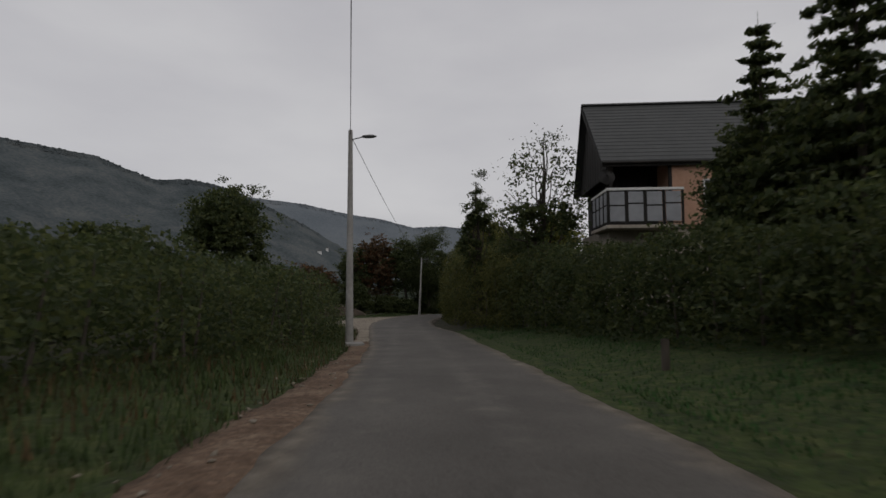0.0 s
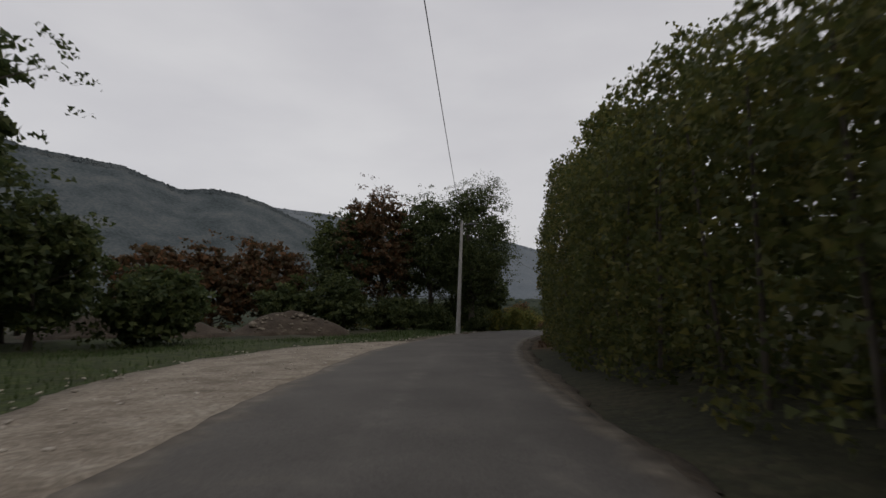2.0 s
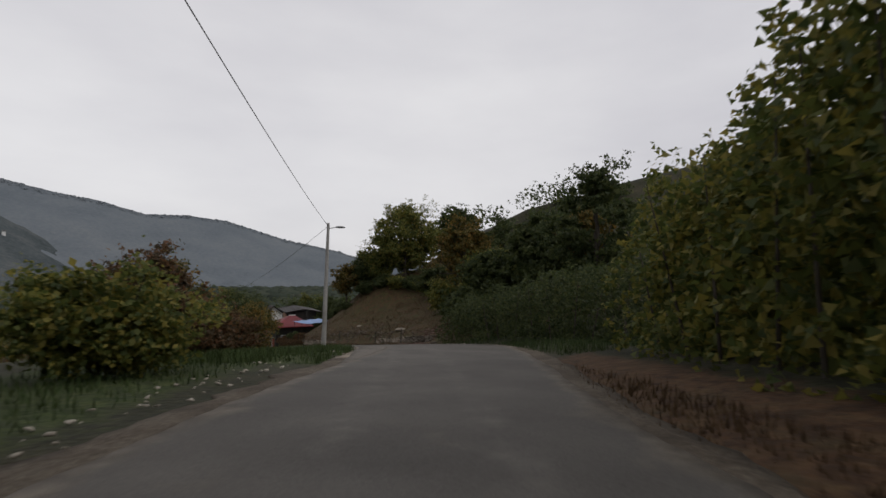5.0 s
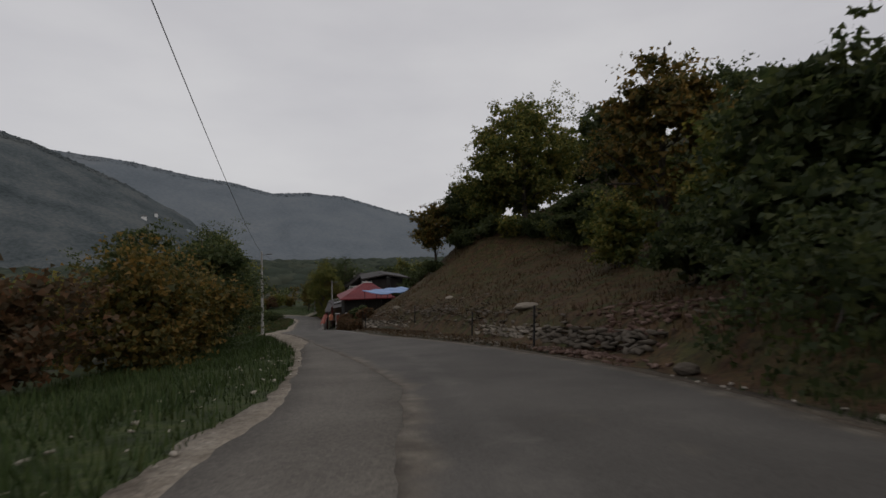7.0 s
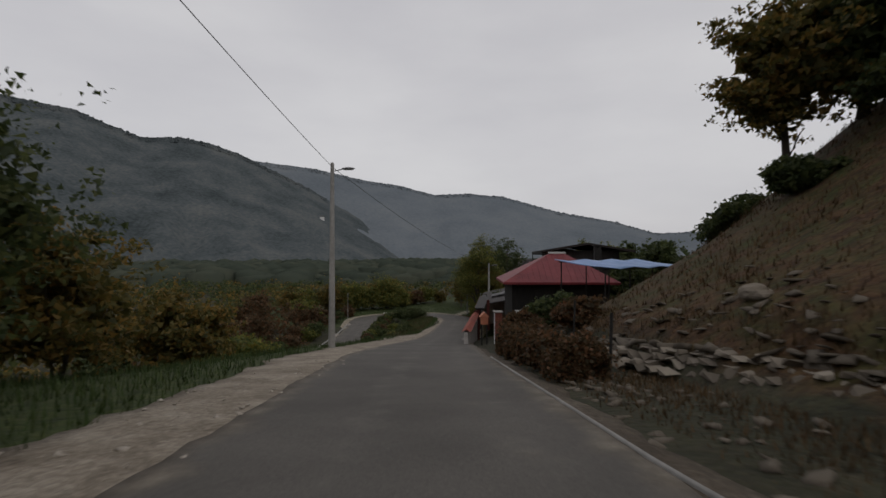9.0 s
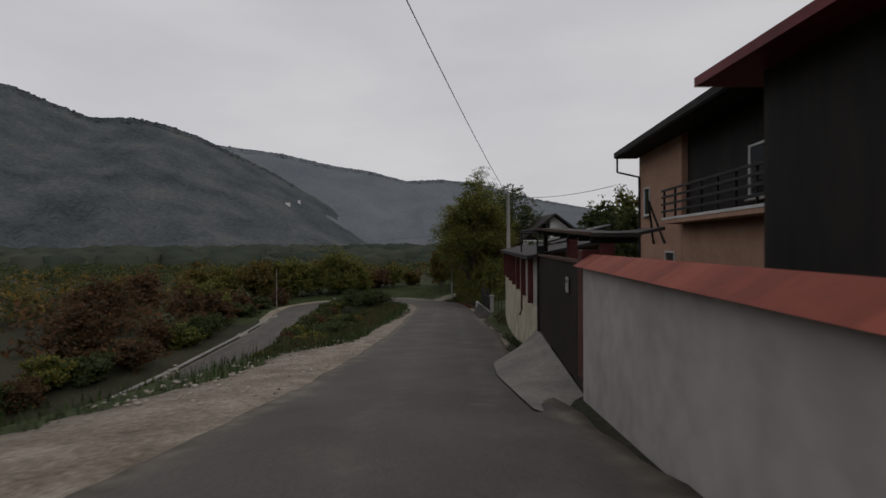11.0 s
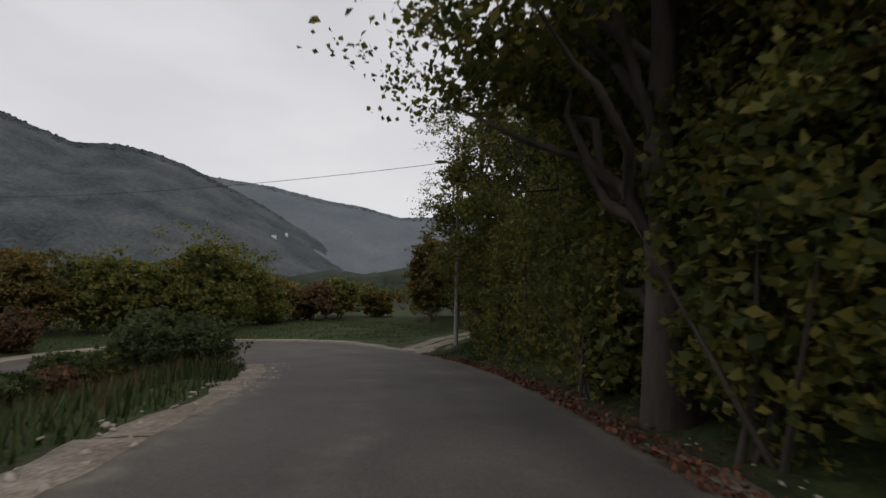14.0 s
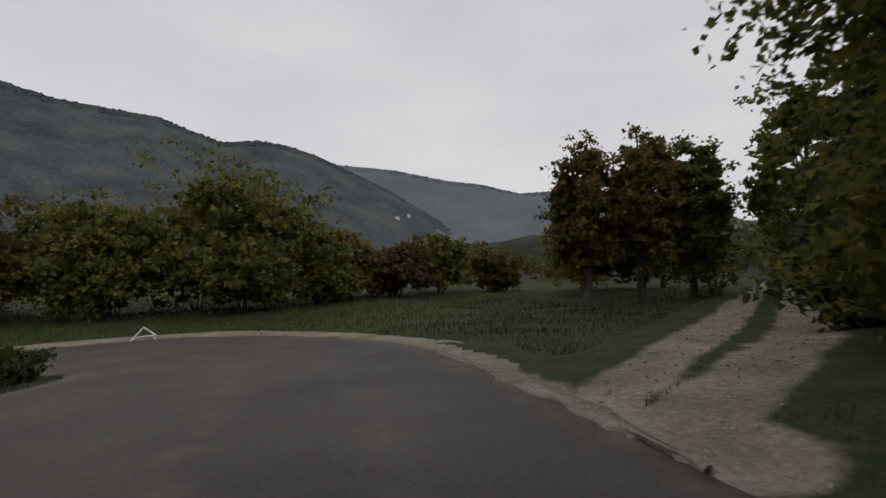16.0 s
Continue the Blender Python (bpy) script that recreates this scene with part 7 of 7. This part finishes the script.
M["mound"] = material("tipped_earth", [(0.03, 0.022, 0.015), (0.05, 0.037, 0.026), (0.085, 0.068, 0.05)], 12, 60, 0.95, 1.0, 0.06)
mound(-8.2, 70.5, 4.2, 2.6, 1.35, "grassy mound of tipped earth and rubble", 41)
mound(-17.5, 68.5, 7.0, 3.2, 1.7, "long mound of tipped earth and rubble", 43)


# ---- dirt track that leaves the bend ----
def dirt_track():
    """Two stony ruts with grass between, pressed a little into the ground, and the apron where they meet the road."""
    ux, uy = np.arange(32.0, 57.0, 0.28), np.arange(247.0, 284.0, 0.28)
    px, py = np.meshgrid(ux, uy, indexing="ij")
    d = from_ruts(px, py)
    ts, tu, tz = (a.reshape(px.shape) for a in along(px, py))
    re = right_edge(ts)
    fine = np.array([noise.noise((a * 1.1, b * 1.1, 5.0)) * 0.05 + noise.noise((a * 3.1, b * 3.1, 2.0)) * 0.022 for a, b in zip(px.ravel(), py.ravel())]).reshape(px.shape)
    z = ground_height(px, py) + 0.11 + fine - 0.05 * np.clip(1 - d / 0.3, 0, 1)
    by = np.clip(1 - (tu - re) / 0.8, 0, 1)
    z = z * (1 - by) + (tz + 0.02 + fine * 0.4) * by
    z = np.where(tu < re + 0.02, tz - 0.03, z) - 0.35 * np.clip((d - 1.2) / 0.6, 0, 1)
    use = (d < 1.9) & (tu > re - 0.4)
    f = grid_faces(*px.shape)
    f = f[use.ravel()[f].all(1)]
    ob = new("dirt_track", quick_mesh("dirt_track", np.stack([px, py, z], -1).reshape(-1, 3), f, M["pale_track"], True))
    mask(ob, "green", np.clip((d + 0.05) / 0.42, 0, 1) * np.interp(py, [248.0, 253.0], [0.9, 1.0]))
    return tagged(ob, "pale stony dirt track with grass between its ruts", "track", kind="structure")


dirt_track()
rng = np.random.default_rng(59)
px, py = rng.uniform(33.5, 47, 2600), rng.uniform(248.5, 268, 2600)
ts, tu, tz = along(px, py)
ok = (from_ruts(px, py) < 0.25) & (tu > right_edge(ts) + 0.05)
px, py = px[ok], py[ok]
heap("pebbles", np.column_stack([px, py, ground_height(px, py) + 0.09]), rng.uniform(0.3, 1.5, (len(px), 1)) * 0.045 * np.array([[1.2, 1.0, 0.6]]), "loose pale stones on the dirt track", "stones", 60, M["pale_stone"])

# pale kerb along the lower road
kerb_pts = RETURN[RETURN[:, 1] < 247][::14]
kp = []
for i in range(len(kerb_pts) - 1):
    a, b = kerb_pts[i], kerb_pts[i + 1]
    d = (b - a)[:2] / np.linalg.norm((b - a)[:2])
    kp.append((a[0] + d[1] * 2.5, a[1] - d[0] * 2.5, a[2] + 0.06))
v, f = tube_arrays(np.array(kp), np.full(len(kp), 0.15), 4)
tagged(new("kerb", quick_mesh("kerb", v, f, M["concrete"], False)), "pale concrete kerb along the lower road", "kerb", kind="structure")
n = 150
at = rng.integers(0, len(kp), n)
px, py = np.array(kp)[at, 0] + rng.normal(0, 0.2, n), np.array(kp)[at, 1] + rng.normal(0, 0.8, n)
heap("rubble", np.column_stack([px, py, ground_height(px, py) + 0.1]), rng.uniform(0.1, 0.34, (n, 1)) * np.array([[0.9, 1.2, 0.6]]), "broken pale stones along the kerb of the lower road", "stones", 78, M["pale_stone"])


# ---- grass, weeds and fallen leaves ----
def blades(name, n, area, height, mat, label, seed, width=0.014, lean=0.6, by_road=True):
    """Grass past counting: single bent blades. area: station and offset ranges, or x and y ranges."""
    rng = np.random.default_rng(seed)
    a, b = rng.uniform(area[0], area[1], n), rng.uniform(area[2], area[3], n)
    patch = np.array([noise.noise((p * 0.35, q * 0.6, seed)) for p, q in zip(a, b)])
    keep = patch > rng.uniform(-0.9, 0.2, n)
    a, b, patch = a[keep], b[keep], patch[keep]
    x, y = (place(a, b)[:2]) if by_road else (a, b)
    s, u, zr = along(x, y)
    free = (u < left_gravel(s) + 0.1) | (u > right_edge(s) + 0.25)
    free &= from_ruts(x, y) > 0.15
    x, y, patch = x[free], y[free], patch[free]
    z = ground_height(x, y)
    n = len(x)
    h = height * rng.uniform(0.45, 1.3, n) * (1 + 0.6 * patch)
    t = rng.uniform(0, 2 * np.pi, n)
    w = width * rng.uniform(0.6, 1.4, n)
    d = np.column_stack([np.cos(t), np.sin(t)])
    e = np.column_stack([-d[:, 1], d[:, 0]])
    foot = np.column_stack([x, y, z - 0.03])
    k = rng.uniform(0.1, 1.0, n) * lean
    v0 = foot + np.column_stack([e * w[:, None], np.zeros(n)])
    v1 = foot - np.column_stack([e * w[:, None], np.zeros(n)])
    tip = foot + np.column_stack([d * (h * k)[:, None], h * (1 - 0.3 * k)])
    v = np.stack([v0, v1, tip], 1).reshape(-1, 3)
    return tagged(new(name, quick_mesh(name, v, np.arange(3 * n).reshape(n, 3), mat)), label, "grass", kind="stuff")


G, D = M["grass"], M["dry_grass"]
blades("grass", 26000, (-12, 34, -8.0, -2.3), 0.26, G, "dark tangled grass on the bank", 401)
blades("grass", 6000, (-12, 34, -8.0, -2.4), 0.3, D, "dry stalks among the bank grass", 421)
blades("grass", 34000, (-12, 31, 2.7, 7.6), 0.1, M["lawn"], "short bright green grass verge before the hedge", 402, 0.016)
blades("grass", 12000, (33, 62, -16.0, -4.0), 0.18, G, "grass behind the gravel lay-by", 403)
blades("grass", 12000, (60, 112, -9.0, -4.2), 0.26, G, "long grass under the trees", 404)
blades("grass", 9000, (58, 104, 2.6, 4.4), 0.16, D, "dry grass at the foot of the hedge", 405)
blades("grass", 40000, (104, 160, -9.0, -2.4), 0.28, G, "long green grass beside the descent", 406)
blades("grass", 20000, (160, 205, -12.0, -4.0), 0.28, G, "long grass at the foot of the bushes", 407)
blades("weeds", 32000, (205, 250, -14.0, -3.6), 0.38, G, "rank green weeds on the bank", 408, 0.02)
blades("weeds", 12000, (203, 250, -13.0, -4.2), 0.55, D, "dry brown weed stalks on the bank", 409, 0.012)
blades("weeds", 16000, (275, 345, -5.0, -3.1), 0.95, G, "tall rank weeds above the lower road", 422, 0.03)
blades("grass", 26000, (132, 178, 2.5, 6.4), 0.16, D, "dry grass below the stone wall", 410)
blades("grass", 44000, (124, 186, 6.5, 24.0), 0.22, D, "brown dry grass over the bare slope", 411, 0.022)
blades("grass", 40000, (207, 236, 3.1, 16.0), 0.07, G, "short green lawn behind the fence", 412, 0.012)
blades("weeds", 9000, (202.2, 214, 2.75, 4.4), 0.17, G, "rank weeds at the foot of the stained wall", 418, 0.02)
blades("grass", 14000, (106, 128, 5.0, 12.0), 0.3, G, "rank green grass before the undergrowth", 419)
blades("grass", 5000, (208, 222, 3.0, 4.6), 0.13, D, "dry weeds along the wall foot", 413)
blades("grass", 30000, (8, 50, 259, 278), 0.18, G, "grass meadow outside the bend", 414, 0.02, by_road=False)
blades("grass", 16000, (34.5, 47, 250, 266), 0.12, G, "grass between track and road", 415, by_road=False)
blades("grass", 14000, (22, 32, 236, 254), 0.25, G, "long grass inside the bend", 416, by_road=False)
blades("grass", 16000, (37.6, 43, 244, 253), 0.13, G, "short grass beside the last lamp post", 420, by_road=False)
blades("grass", 12000, (37.5, 48, 244, 254), 0.2, G, "grass under the roadside wood", 417, by_road=False)

rng = np.random.default_rng(77)
ss, uu = rng.uniform(234, 252, 2000), 2.1 + rng.gamma(2.0, 0.14, 2000)
px, py, pz = place(ss, uu)
M["litter"] = material("fallen_leaves", [(0.05, 0.02, 0.012), (0.11, 0.035, 0.02), (0.19, 0.075, 0.03)], 5, 20, 0.7, 0.0, island=0.7)
tagged(new("fallen_leaves", leaf_mesh("fallen_leaves", np.column_stack([px, py, pz + 0.05]), np.full(2000, 0.07), M["litter"], rng, droop=0.0)), "red-brown fallen leaves along the road edge", "leaves", kind="stuff")


# ---- white houses far up the mountainside ----
def far_house(a, e, w, seed):
    best = min(np.linspace(0.02, 0.9, 120), key=lambda q: abs(math.degrees(math.atan2(hill_place(NEAR_RIDGE, 1130, 700, -60, 8.0, a, q)[2] - HUB[2], 430 + 700 * q)) - e))
    x, y, z = hill_place(NEAR_RIDGE, 1130, 700, -60, 8.0, a, best)
    h = base("far_house", x, y, z, a, "tiny white house far off on the mountainside", "house", "far houses")
    part("wall", one_box((-w / 2, -3, -6), (w / 2, 4, 5), 0.05), M["white"], h)
    bm = bmesh.new()
    prism(bm, [(-3.6, 5.0), (0.5, 8.0), (4.6, 5.0)], "x", -w / 2 - 0.5, w / 2 + 0.5)
    part("roof", bm, M["roof_grey"], h)


for k, (a, e, w) in enumerate([(12.6, 4.6, 8), (11.4, 4.9, 5), (4.4, 3.3, 8), (5.2, 2.9, 5)]):
    far_house(a, e, w, k)
